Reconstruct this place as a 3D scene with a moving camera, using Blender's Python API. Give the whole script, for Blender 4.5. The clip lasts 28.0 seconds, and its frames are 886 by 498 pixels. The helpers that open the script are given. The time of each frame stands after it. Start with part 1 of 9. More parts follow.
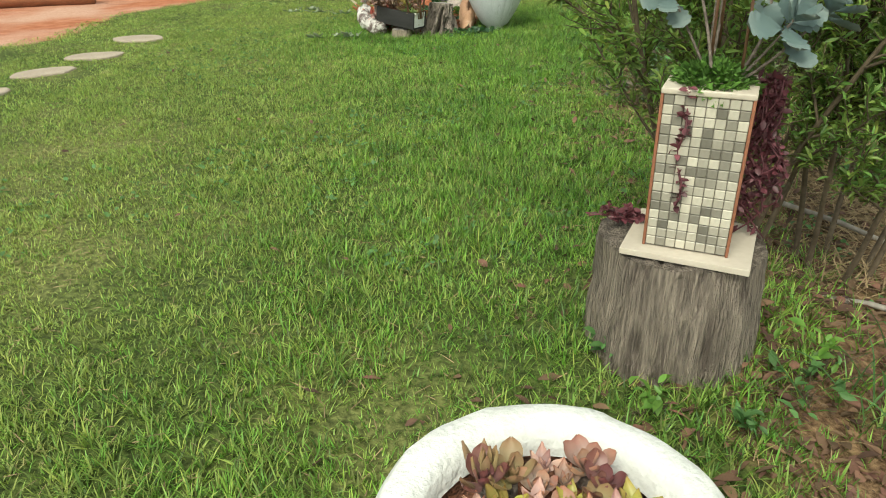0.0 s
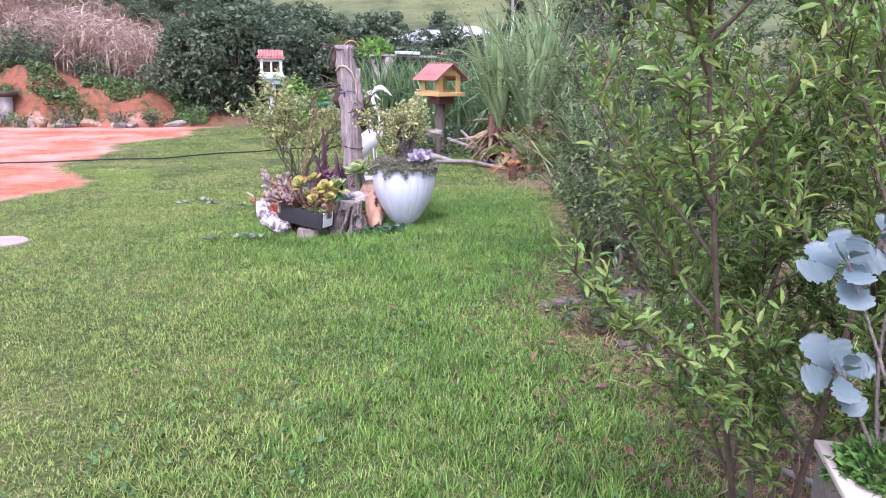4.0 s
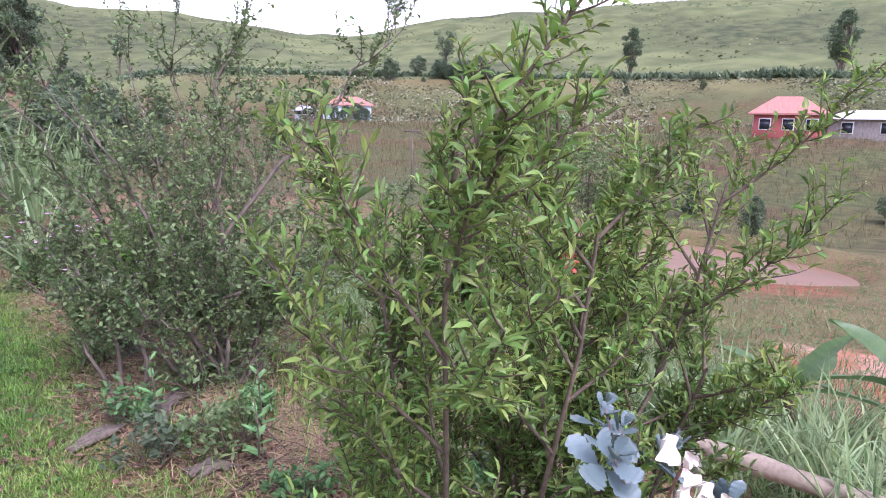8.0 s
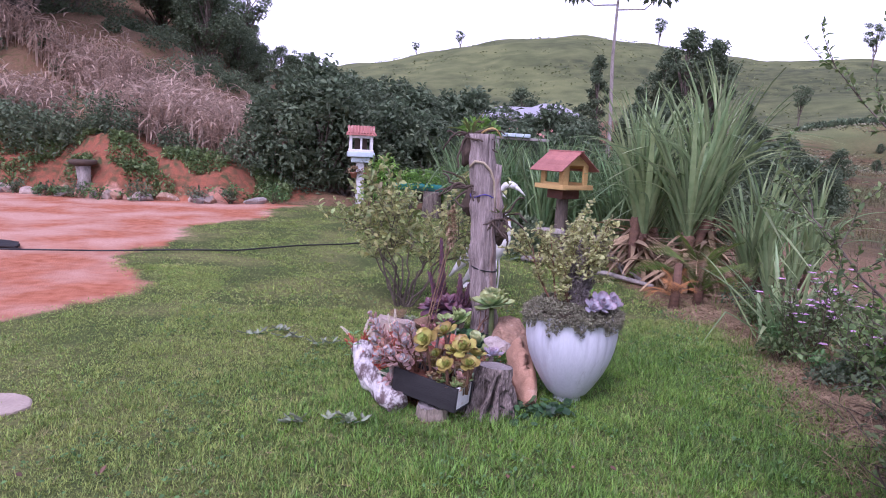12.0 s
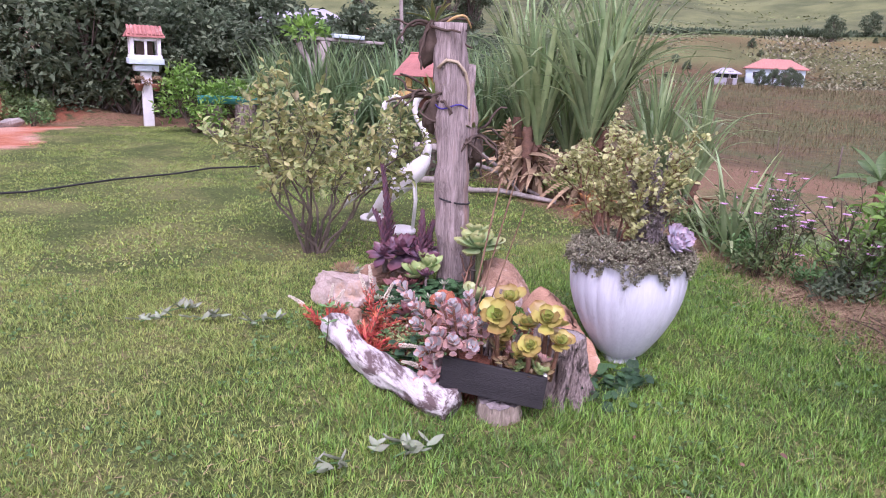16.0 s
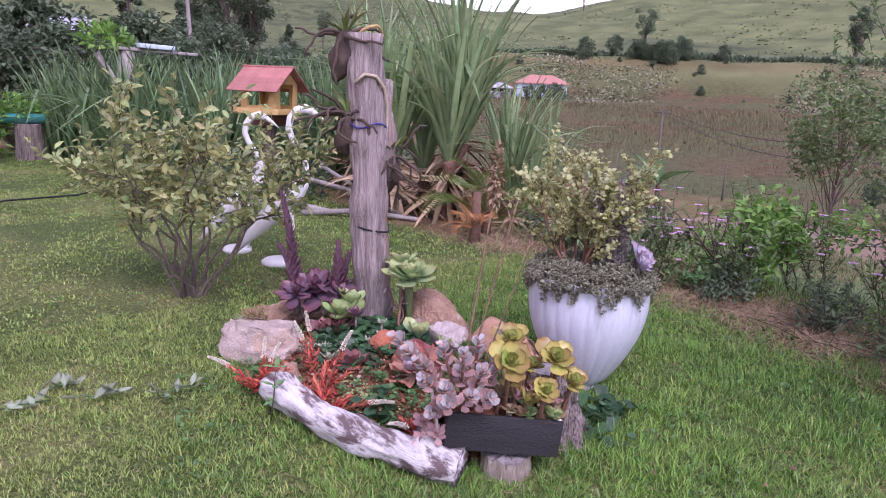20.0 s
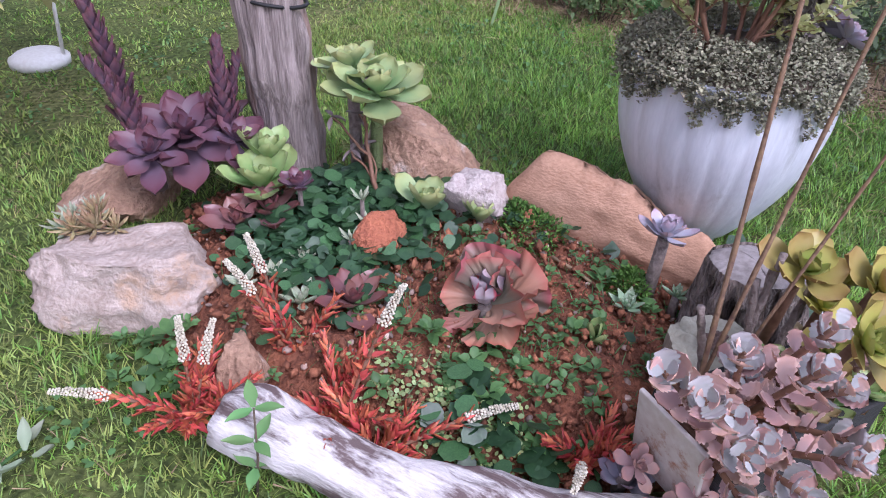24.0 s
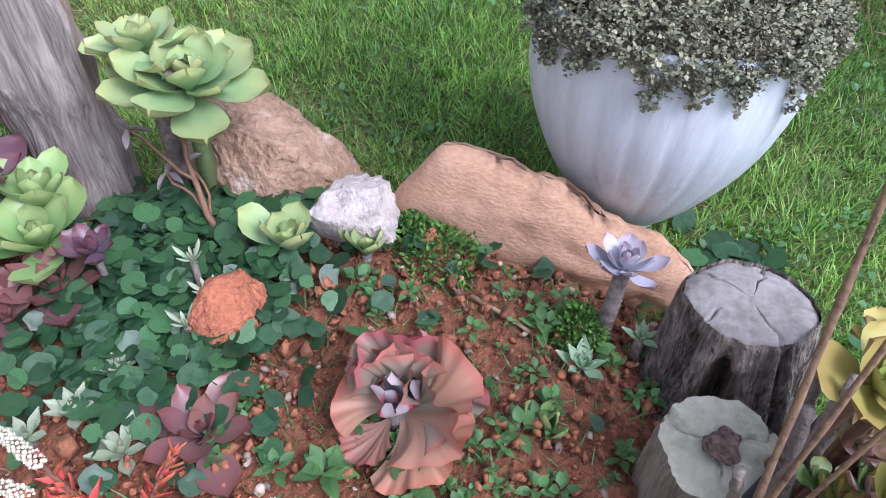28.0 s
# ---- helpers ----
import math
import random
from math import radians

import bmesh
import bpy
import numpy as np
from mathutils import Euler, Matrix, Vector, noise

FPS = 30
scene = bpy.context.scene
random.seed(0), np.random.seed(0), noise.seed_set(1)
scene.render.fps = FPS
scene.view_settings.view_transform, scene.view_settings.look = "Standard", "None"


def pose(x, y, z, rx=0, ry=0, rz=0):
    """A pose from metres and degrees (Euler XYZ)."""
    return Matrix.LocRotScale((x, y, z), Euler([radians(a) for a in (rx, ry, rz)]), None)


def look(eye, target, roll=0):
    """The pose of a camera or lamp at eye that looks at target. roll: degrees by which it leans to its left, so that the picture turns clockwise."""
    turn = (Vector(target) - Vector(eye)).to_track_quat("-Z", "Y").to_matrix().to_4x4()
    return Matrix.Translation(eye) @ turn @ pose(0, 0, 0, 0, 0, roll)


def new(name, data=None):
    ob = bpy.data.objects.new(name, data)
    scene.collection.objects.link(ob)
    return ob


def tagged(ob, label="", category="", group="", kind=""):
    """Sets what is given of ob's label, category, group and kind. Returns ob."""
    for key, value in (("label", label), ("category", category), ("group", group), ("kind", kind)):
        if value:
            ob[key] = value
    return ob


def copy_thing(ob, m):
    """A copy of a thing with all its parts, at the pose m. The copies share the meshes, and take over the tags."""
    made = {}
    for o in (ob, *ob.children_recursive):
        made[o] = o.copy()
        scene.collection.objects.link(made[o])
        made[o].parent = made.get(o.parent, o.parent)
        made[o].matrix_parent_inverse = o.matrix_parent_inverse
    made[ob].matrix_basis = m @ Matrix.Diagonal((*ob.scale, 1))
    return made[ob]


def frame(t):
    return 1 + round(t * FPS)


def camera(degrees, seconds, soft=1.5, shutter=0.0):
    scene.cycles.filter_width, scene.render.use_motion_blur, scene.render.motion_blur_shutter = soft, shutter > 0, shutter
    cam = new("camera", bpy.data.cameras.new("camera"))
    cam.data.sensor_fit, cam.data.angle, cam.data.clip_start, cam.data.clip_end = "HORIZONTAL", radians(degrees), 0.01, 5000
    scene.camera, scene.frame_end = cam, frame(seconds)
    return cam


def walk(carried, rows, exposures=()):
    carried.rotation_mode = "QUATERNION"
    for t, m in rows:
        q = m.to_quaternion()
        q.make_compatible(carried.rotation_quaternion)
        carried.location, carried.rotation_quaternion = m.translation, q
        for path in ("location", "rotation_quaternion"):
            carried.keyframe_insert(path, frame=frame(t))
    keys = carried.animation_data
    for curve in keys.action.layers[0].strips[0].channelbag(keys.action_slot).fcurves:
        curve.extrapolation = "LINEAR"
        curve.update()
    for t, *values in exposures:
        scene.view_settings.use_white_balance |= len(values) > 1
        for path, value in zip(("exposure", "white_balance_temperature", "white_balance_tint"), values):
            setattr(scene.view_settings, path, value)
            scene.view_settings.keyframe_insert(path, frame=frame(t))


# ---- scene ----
cam = camera(65.3, 28.0, soft=1.0)
PATH = [
    (0, (0.291, 0.437, 1.173), (0.224, 2.223, 0.274), -1.0),
    (0.5, (0.291, 0.439, 1.218), (0.263, 2.299, 0.481), -0.7),
    (1, (0.329, 0.47, 1.253), (0.406, 2.379, 0.664), 0.3),
    (1.5, (0.327, 0.526, 1.267), (0.46, 2.447, 0.727), -0.4),
    (2, (0.29, 0.528, 1.299), (0.296, 2.473, 0.835), 0.5),
    (2.5, (0.236, 0.571, 1.306), (0.252, 2.517, 0.844), 2.8),
    (4.5, (-0.183, 1.252, 1.552), (0.208, 3.139, 1.017), 1.0),
    (5, (-0.228, 1.351, 1.645), (0.243, 3.209, 1.075), 2.8),
    (5.5, (-0.174, 1.561, 1.689), (0.542, 3.363, 1.2), 1.6),
    (6, (-0.188, 1.599, 1.725), (0.906, 3.214, 1.284), 0.2),
    (6.5, (-0.226, 1.587, 1.723), (1.249, 2.863, 1.283), -0.4),
    (7, (-0.278, 1.584, 1.727), (1.341, 2.666, 1.271), -0.7),
    (7.5, (-0.314, 1.639, 1.734), (1.322, 2.716, 1.33), 0.1),
    (8, (-0.339, 1.679, 1.752), (1.249, 2.834, 1.371), 0.8),
    (8.5, (-0.335, 1.885, 1.744), (0.987, 3.322, 1.313), 0.3),
    (9, (-0.355, 2.181, 1.75), (0.571, 3.91, 1.359), -0.4),
    (9.5, (-0.344, 2.362, 1.727), (0.419, 4.188, 1.441), 1.3),
    (10, (-0.396, 2.602, 1.712), (0.462, 4.391, 1.459), 0.1),
    (10.5, (-0.531, 2.836, 1.657), (0.114, 4.703, 1.343), 0.9),
    (11, (-0.429, 3.061, 1.656), (-0.278, 5.036, 1.383), 1.3),
    (11.5, (-0.369, 3.208, 1.654), (-0.266, 5.175, 1.312), 2.1),
    (12, (-0.552, 3.371, 1.641), (-0.436, 5.345, 1.342), 2.8),
    (12.5, (-0.78, 3.548, 1.649), (-0.521, 5.509, 1.354), 1.0),
    (13, (-0.873, 3.758, 1.589), (-0.521, 5.698, 1.257), 2.1),
    (13.5, (-0.997, 4.021, 1.586), (-0.598, 5.928, 1.134), 2.0),
    (15.5, (-1.548, 4.74, 1.518), (-0.867, 6.556, 1.03), 2.0),
    (16, (-1.687, 4.939, 1.489), (-0.924, 6.715, 0.975), 2.6),
    (16.5, (-1.896, 5.166, 1.547), (-1.152, 6.988, 1.19), 4.4),
    (17, (-1.929, 5.224, 1.519), (-1.06, 7.006, 1.253), 2.2),
    (17.5, (-1.992, 5.347, 1.493), (-0.73, 6.869, 1.188), 0.9),
    (18, (-2.049, 5.351, 1.518), (-0.698, 6.795, 1.213), 1.9),
    (18.5, (-2.135, 5.359, 1.523), (-0.729, 6.745, 1.202), 1.4),
    (19, (-2.207, 5.378, 1.516), (-0.761, 6.719, 1.185), 1.6),
    (19.5, (-2.261, 5.447, 1.483), (-0.889, 6.849, 1.094), 2.8),
    (20, (-2.176, 5.686, 1.46), (-0.906, 7.164, 1.01), 2.8),
    (20.5, (-2.098, 5.893, 1.436), (-0.87, 7.371, 0.881), 3.9),
    (21, (-2.093, 6.21, 1.393), (-0.712, 7.509, 0.756), 1.6),
    (21.5, (-2.12, 6.533, 1.394), (-0.678, 7.719, 0.677), 3.0),
    (23.5, (-1.682, 7.411, 1.355), (-0.119, 8.251, 0.432), 2.2),
    (24, (-1.492, 7.574, 1.247), (-0.045, 8.324, 0.089), 2.8),
    (24.5, (-1.419, 7.605, 1.206), (-0.035, 8.241, -0.091), 2.4),
    (25, (-1.406, 7.613, 1.206), (-0.025, 8.241, -0.098), 1.7),
    (25.5, (-1.407, 7.625, 1.224), (-0.022, 8.254, -0.073), 2.2),
    (26, (-1.380, 7.772, 1.240), (0.098, 8.142, -0.055), 6.7),
    (26.5, (-1.312, 7.985, 1.274), (0.108, 8.208, -0.117), 6.8),
    (27, (-1.194, 8.008, 1.251), (0.174, 8.314, -0.175), 3.1),
    (27.5, (-0.956, 7.918, 1.238), (0.445, 8.269, -0.146), 5.2),
    (28, (-0.893, 7.860, 1.200), (0.487, 8.204, -0.207), 3.4),
]
EXPOSURES = [
    (0.0, 1.45, 7300, -6), (1.0, 1.65, 6500, 8), (2.0, 1.85, 5850, 22), (5.0, 2.1, 5550, 38), (8.0, 2.0, 5600, 38), (9.0, 1.8, 5600, 42), (10.0, 1.35, 5500, 46), (11.0, 1.35, 5500, 50),
    (13.0, 1.25, 5500, 48), (15.0, 1.7, 5800, 48), (16.0, 1.75, 5850, 48), (17.0, 1.4, 5600, 48), (18.0, 1.25, 5500, 48), (19.0, 1.2, 5500, 48), (20.0, 1.45, 5650, 48),
    (21.0, 1.7, 5750, 42), (22.0, 1.65, 5650, 38), (24.0, 1.6, 5550, 30), (26.0, 1.76, 5500, 24), (27.0, 1.92, 5450, 18), (28.0, 1.88, 5450, 18),
]
walk(cam, [(t, look(eye, target, roll)) for t, eye, target, roll in PATH], EXPOSURES)

# ---- sky and sun: a bright overcast afternoon ----
world = bpy.data.worlds.new("world")
scene.world = world
world.use_nodes = True
wn = world.node_tree
wn.nodes.clear()
w_out = wn.nodes.new("ShaderNodeOutputWorld")
w_bg = wn.nodes.new("ShaderNodeBackground")
w_sky = wn.nodes.new("ShaderNodeTexSky")
w_sky.sky_type = 'NISHITA'
w_sky.sun_disc = False
w_sky.sun_elevation = radians(52)
w_sky.sun_rotation = radians(200)
w_sky.dust_density = 1.0
w_sky.air_density = 1.0
w_sky.ozone_density = 1.5
w_grey = wn.nodes.new("ShaderNodeRGBToBW")
w_mix = wn.nodes.new("ShaderNodeMix")
w_mix.data_type = 'RGBA'
w_mix.inputs["Factor"].default_value = 0.85
wn.links.new(w_sky.outputs[0], w_grey.inputs[0])
wn.links.new(w_sky.outputs[0], w_mix.inputs[6])
wn.links.new(w_grey.outputs[0], w_mix.inputs[7])
wn.links.new(w_mix.outputs[2], w_bg.inputs["Color"])
w_bg.inputs["Strength"].default_value = 0.15
wn.links.new(w_bg.outputs[0], w_out.inputs[0])

sun = new("sun", bpy.data.lights.new("sun", 'SUN'))
sun.data.energy = 0.8
sun.data.angle = radians(25)
sun.data.color = (1.0, 0.96, 0.9)
sun.matrix_world = look((-10, -20, 30), (0, 0, 0))

# ---- builders ----
rng = np.random.default_rng(7)


def link(a, b):
    a.id_data.links.new(a, b)


def material(name, base, dark=None, rough=0.7, scale=8.0, fine=60.0, bump=0.3, island=0.0, obj=0.0, metal=0.0,
             stain=None, stain_scale=2.0, stain_at=0.55, stretch=(1, 1, 1), sub=0.0, spec=0.5, hue=0.0, depth=0.02, thin=0.0):
    """A surface of two noises (patches and grain), an optional stain of another colour and some variation from piece to piece."""
    m = bpy.data.materials.new(name)
    m.use_nodes = True
    t = m.node_tree
    n, b = t.nodes, t.nodes["Principled BSDF"]
    co = n.new("ShaderNodeTexCoord")
    mp = n.new("ShaderNodeMapping")
    mp.inputs["Scale"].default_value = stretch
    link(co.outputs["Object"], mp.inputs[0])
    big, small = n.new("ShaderNodeTexNoise"), n.new("ShaderNodeTexNoise")
    big.inputs["Scale"].default_value, big.inputs["Detail"].default_value = scale, 5
    small.inputs["Scale"].default_value, small.inputs["Detail"].default_value = fine, 4
    link(mp.outputs[0], big.inputs["Vector"])
    link(mp.outputs[0], small.inputs["Vector"])
    dark = dark or tuple(c * 0.55 for c in base)
    ramp = n.new("ShaderNodeValToRGB")
    ramp.color_ramp.elements[0].position, ramp.color_ramp.elements[1].position = 0.32, 0.68
    ramp.color_ramp.elements[0].color, ramp.color_ramp.elements[1].color = (*dark, 1), (*base, 1)
    add = n.new("ShaderNodeMath")
    add.operation = 'MULTIPLY_ADD'
    add.inputs[1].default_value = 0.5
    link(small.outputs[0], add.inputs[0])
    half = n.new("ShaderNodeMath")
    half.operation = 'MULTIPLY'
    half.inputs[1].default_value = 0.5
    link(big.outputs[0], half.inputs[0])
    link(half.outputs[0], add.inputs[2])
    link(add.outputs[0], ramp.inputs[0])
    colour = ramp.outputs[0]
    if stain:
        sn = n.new("ShaderNodeTexNoise")
        sn.inputs["Scale"].default_value, sn.inputs["Detail"].default_value, sn.inputs["Roughness"].default_value = stain_scale, 9, 0.68
        link(mp.outputs[0], sn.inputs["Vector"])
        sr = n.new("ShaderNodeMapRange")
        sr.inputs[1].default_value, sr.inputs[2].default_value = stain_at, stain_at + 0.1
        link(sn.outputs[0], sr.inputs[0])
        mx = n.new("ShaderNodeMix")
        mx.data_type = 'RGBA'
        link(sr.outputs[0], mx.inputs["Factor"])
        link(colour, mx.inputs[6])
        mx.inputs[7].default_value = (*stain, 1)
        colour = mx.outputs[2]
    if island or obj or hue:
        hs = n.new("ShaderNodeHueSaturation")
        src = n.new("ShaderNodeNewGeometry").outputs["Random Per Island"] if island or (hue and not obj) else n.new("ShaderNodeObjectInfo").outputs["Random"]
        mr = n.new("ShaderNodeMapRange")
        a = island or obj
        mr.inputs[3].default_value, mr.inputs[4].default_value = 1 - a, 1 + a
        link(src, mr.inputs[0])
        link(mr.outputs[0], hs.inputs["Value"])
        if hue:
            mh = n.new("ShaderNodeMapRange")
            mh.inputs[3].default_value, mh.inputs[4].default_value = 0.5 - hue, 0.5 + hue
            fr = n.new("ShaderNodeMath")
            fr.operation = 'FRACT'
            ml = n.new("ShaderNodeMath")
            ml.operation = 'MULTIPLY'
            ml.inputs[1].default_value = 7.31
            link(src, ml.inputs[0])
            link(ml.outputs[0], fr.inputs[0])
            link(fr.outputs[0], mh.inputs[0])
            link(mh.outputs[0], hs.inputs["Hue"])
        link(colour, hs.inputs["Color"])
        colour = hs.outputs[0]
    link(colour, b.inputs["Base Color"])
    b.inputs["Roughness"].default_value = rough
    b.inputs["Metallic"].default_value = metal
    b.inputs["Specular IOR Level"].default_value = spec
    if sub:
        b.inputs["Subsurface Weight"].default_value = sub
        b.inputs["Subsurface Radius"].default_value = (0.02, 0.02, 0.01)
        b.inputs["Subsurface Scale"].default_value = 0.3
    if thin:
        tr, ms = n.new("ShaderNodeBsdfTranslucent"), n.new("ShaderNodeMixShader")
        link(colour, tr.inputs["Color"])
        ms.inputs[0].default_value = thin
        link(b.outputs[0], ms.inputs[1])
        link(tr.outputs[0], ms.inputs[2])
        link(ms.outputs[0], n["Material Output"].inputs[0])
    if bump:
        bp = n.new("ShaderNodeBump")
        bp.inputs["Strength"].default_value, bp.inputs["Distance"].default_value = bump, depth
        link(add.outputs[0], bp.inputs["Height"])
        link(bp.outputs[0], b.inputs["Normal"])
    return m


def mesh(name, verts, faces, mats, smooth=True, slots=None):
    me = bpy.data.meshes.new(name)
    me.from_pydata([tuple(v) for v in verts], [], [tuple(f) for f in faces])
    for m in (mats if isinstance(mats, (list, tuple)) else [mats]):
        me.materials.append(m)
    if smooth:
        me.polygons.foreach_set("use_smooth", np.ones(len(me.polygons), bool))
    if slots is not None:
        me.polygons.foreach_set("material_index", np.asarray(slots, np.int32))
    me.update()
    return me


def thing(name, x, y, z, label, category, group="", turn=0.0, kind=""):
    ob = new(name)
    ob.matrix_basis = pose(x, y, z, 0, 0, turn)
    ob.empty_display_size = 0.1
    return tagged(ob, label, category, group, kind)


def put(name, me, parent=None, m=None, label=""):
    """One mesh object under its thing."""
    ob = new(name, me)
    ob.parent = parent
    if m is not None:
        ob.matrix_basis = m
    return tagged(ob, label)


def part(name, bm, mat, parent, label="", m=None, smooth=True):
    me = bpy.data.meshes.new(name)
    if smooth:
        for f in bm.faces:
            f.smooth = True
    bm.to_mesh(me)
    bm.free()
    me.materials.append(mat)
    return put(name, me, parent, m, label)


def box_bm(sx, sy, sz, bevel=0.0, m=None, segs=2):
    """A box standing on its base, with rounded edges."""
    bm = bmesh.new()
    bmesh.ops.create_cube(bm, size=1)
    bmesh.ops.transform(bm, matrix=Matrix.Translation((0, 0, sz / 2)) @ Matrix.Diagonal((sx, sy, sz, 1)), verts=bm.verts)
    if bevel:
        bmesh.ops.bevel(bm, geom=bm.edges[:], offset=bevel, segments=segs, affect='EDGES', profile=0.6)
    if m is not None:
        bmesh.ops.transform(bm, matrix=m, verts=bm.verts)
    return bm


def tube_data(points, radii, segs=8, rough=0.0, freq=6.0, seed=0.0, cap=True, grooves=0, groove=0.0):
    """A round limb along a line of points: vertices and faces."""
    pts = [Vector(p) for p in points]
    verts, faces = [], []
    side = None
    for i, p in enumerate(pts):
        d = (pts[min(i + 1, len(pts) - 1)] - pts[max(i - 1, 0)]).normalized()
        if side is None:
            side = d.orthogonal().normalized()
        side = (side - d * side.dot(d)).normalized()
        up = d.cross(side)
        for k in range(segs):
            a = 2 * math.pi * k / segs
            r = radii[i]
            if rough:
                r *= 1 + rough * noise.noise(Vector((math.cos(a) * freq * 0.4 + seed, math.sin(a) * freq * 0.4, i * 0.35 + seed)))
            if grooves:
                r *= 1 + groove * abs(math.sin(a * grooves / 2 + seed + 0.6 * noise.noise((a, i * 0.2, seed))))
            verts.append(p + (side * math.cos(a) + up * math.sin(a)) * r)
    n = len(pts)
    for i in range(n - 1):
        for k in range(segs):
            k2 = (k + 1) % segs
            faces.append((i * segs + k, i * segs + k2, (i + 1) * segs + k2, (i + 1) * segs + k))
    if cap:
        faces.append(tuple(range(segs - 1, -1, -1)))
        faces.append(tuple((n - 1) * segs + k for k in range(segs)))
    return verts, faces


def lathe_data(profile, segs=32, flutes=0, depth=0.0):
    """A turned shape from (radius, height) pairs, with optional flutes."""
    verts, faces = [], []
    for r, z in profile:
        for k in range(segs):
            a = 2 * math.pi * k / segs
            rr = r * (1 - depth * (0.5 - 0.5 * abs(math.cos(a * flutes / 2)) ** 0.6)) if flutes else r
            verts.append((rr * math.cos(a), rr * math.sin(a), z))
    for i in range(len(profile) - 1):
        for k in range(segs):
            k2 = (k + 1) % segs
            faces.append((i * segs + k, i * segs + k2, (i + 1) * segs + k2, (i + 1) * segs + k))
    faces.append(tuple(range(segs - 1, -1, -1)))
    faces.append(tuple((len(profile) - 1) * segs + k for k in range(segs)))
    return verts, faces


def rock_mesh(name, size, mat, seed, lumps=0.28, flat=0.15, detail=4):
    """A broken field stone: facets cut by planes, then worn by noise."""
    bm = bmesh.new()
    bmesh.ops.create_icosphere(bm, subdivisions=detail, radius=1)
    rr = random.Random(seed)
    cuts = [(Vector((rr.gauss(0, 1), rr.gauss(0, 1), rr.gauss(0, 0.8))).normalized(), rr.uniform(0.5, 0.82)) for _ in range(22)]
    for v in bm.verts:
        p = v.co.copy()
        for nrm, d in cuts:
            over = p.dot(nrm) - d
            if over > 0:
                p -= nrm * over * 0.97
        s = Vector((seed * 3.1, seed * 1.7, 0))
        p *= 1 + lumps * 0.6 * noise.noise(p * 1.6 + s) + lumps * 0.45 * (0.3 - abs(noise.noise(p * 3.4 + s))) + lumps * 0.30 * (0.25 - abs(noise.noise(p * 7 + s))) + lumps * 0.10 * noise.noise(p * 13 + s) + lumps * 0.05 * noise.noise(p * 27 + s)
        v.co = Vector((p.x * size[0] / 2, p.y * size[1] / 2, p.z * size[2] / 2))
    me = bpy.data.meshes.new(name)
    for f in bm.faces:
        f.smooth = True
    bm.to_mesh(me)
    bm.free()
    me.materials.append(mat)
    return me


def leaf_data(length, width, tip=0.3, cup=0.2, curl=0.3, rows=5, cols=4, thick=0.0, wave=0.0, peak=0.6, waves=3.0, lobe=0.0, lobes=5):
    """One leaf along +y, cupped upwards, its tip curling up; thick leaves have an under side too."""
    verts, faces = [], []
    layers = (1, -1) if thick else (1,)
    for s in layers:
        for i in range(rows + 1):
            t = i / rows
            w = width * 0.5 * (math.sin(math.pi * min(1, t / peak) / 2) if t < peak else math.cos(math.pi / 2 * ((t - peak) / (1 - peak)) ** (2.2 - tip * 2)))
            w = max(w, width * 0.03) if i else width * 0.16
            if lobe and t > 0.2:
                w *= 1 + lobe * (abs(math.sin(math.pi * lobes * t)) - 0.6)
            for j in range(cols + 1):
                u = 2 * j / cols - 1
                edge = 1 - u * u
                z = cup * width * 0.5 * u * u + curl * length * t * t + s * thick * 0.5 * (edge ** 0.5 if edge > 0 else 0) * (1 - 0.6 * t)
                z += wave * abs(u) ** 1.5 * width * math.sin(t * math.pi * 2 * waves + (0 if u > 0 else 1.1)) * t
                verts.append((u * w, length * t * (1 - 0.25 * abs(curl) * t), z))
    per = (rows + 1) * (cols + 1)
    for n, s in enumerate(layers):
        for i in range(rows):
            for j in range(cols):
                a = n * per + i * (cols + 1) + j
                f = (a, a + 1, a + cols + 2, a + cols + 1)
                faces.append(f if s > 0 else f[::-1])
    return verts, faces


def scatter_mesh(name, base, mats_list, mat, smooth=True):
    """Many copies of one small shape in one mesh; mats_list: an array of 4 x 4 matrices."""
    bv, bf = np.array(base[0], float), base[1]
    M = np.asarray(mats_list, float)
    k, nv = len(M), len(bv)
    v = np.einsum("kij,nj->kni", M[:, :3, :3], bv) + M[:, None, :3, 3]
    lens = np.array([len(f) for f in bf])
    flat = np.concatenate([np.array(f) for f in bf])
    loops = (flat[None, :] + (np.arange(k) * nv)[:, None]).ravel()
    tot = np.tile(lens, k)
    me = bpy.data.meshes.new(name)
    me.vertices.add(k * nv)
    me.vertices.foreach_set("co", v.ravel().astype(np.float32))
    me.loops.add(len(loops))
    me.loops.foreach_set("vertex_index", loops.astype(np.int32))
    me.polygons.add(len(tot))
    me.polygons.foreach_set("loop_start", np.concatenate(([0], np.cumsum(tot)[:-1])).astype(np.int32))
    if smooth:
        me.polygons.foreach_set("use_smooth", np.ones(len(tot), bool))
    me.materials.append(mat)
    me.update(calc_edges=True)
    me.validate()
    return me


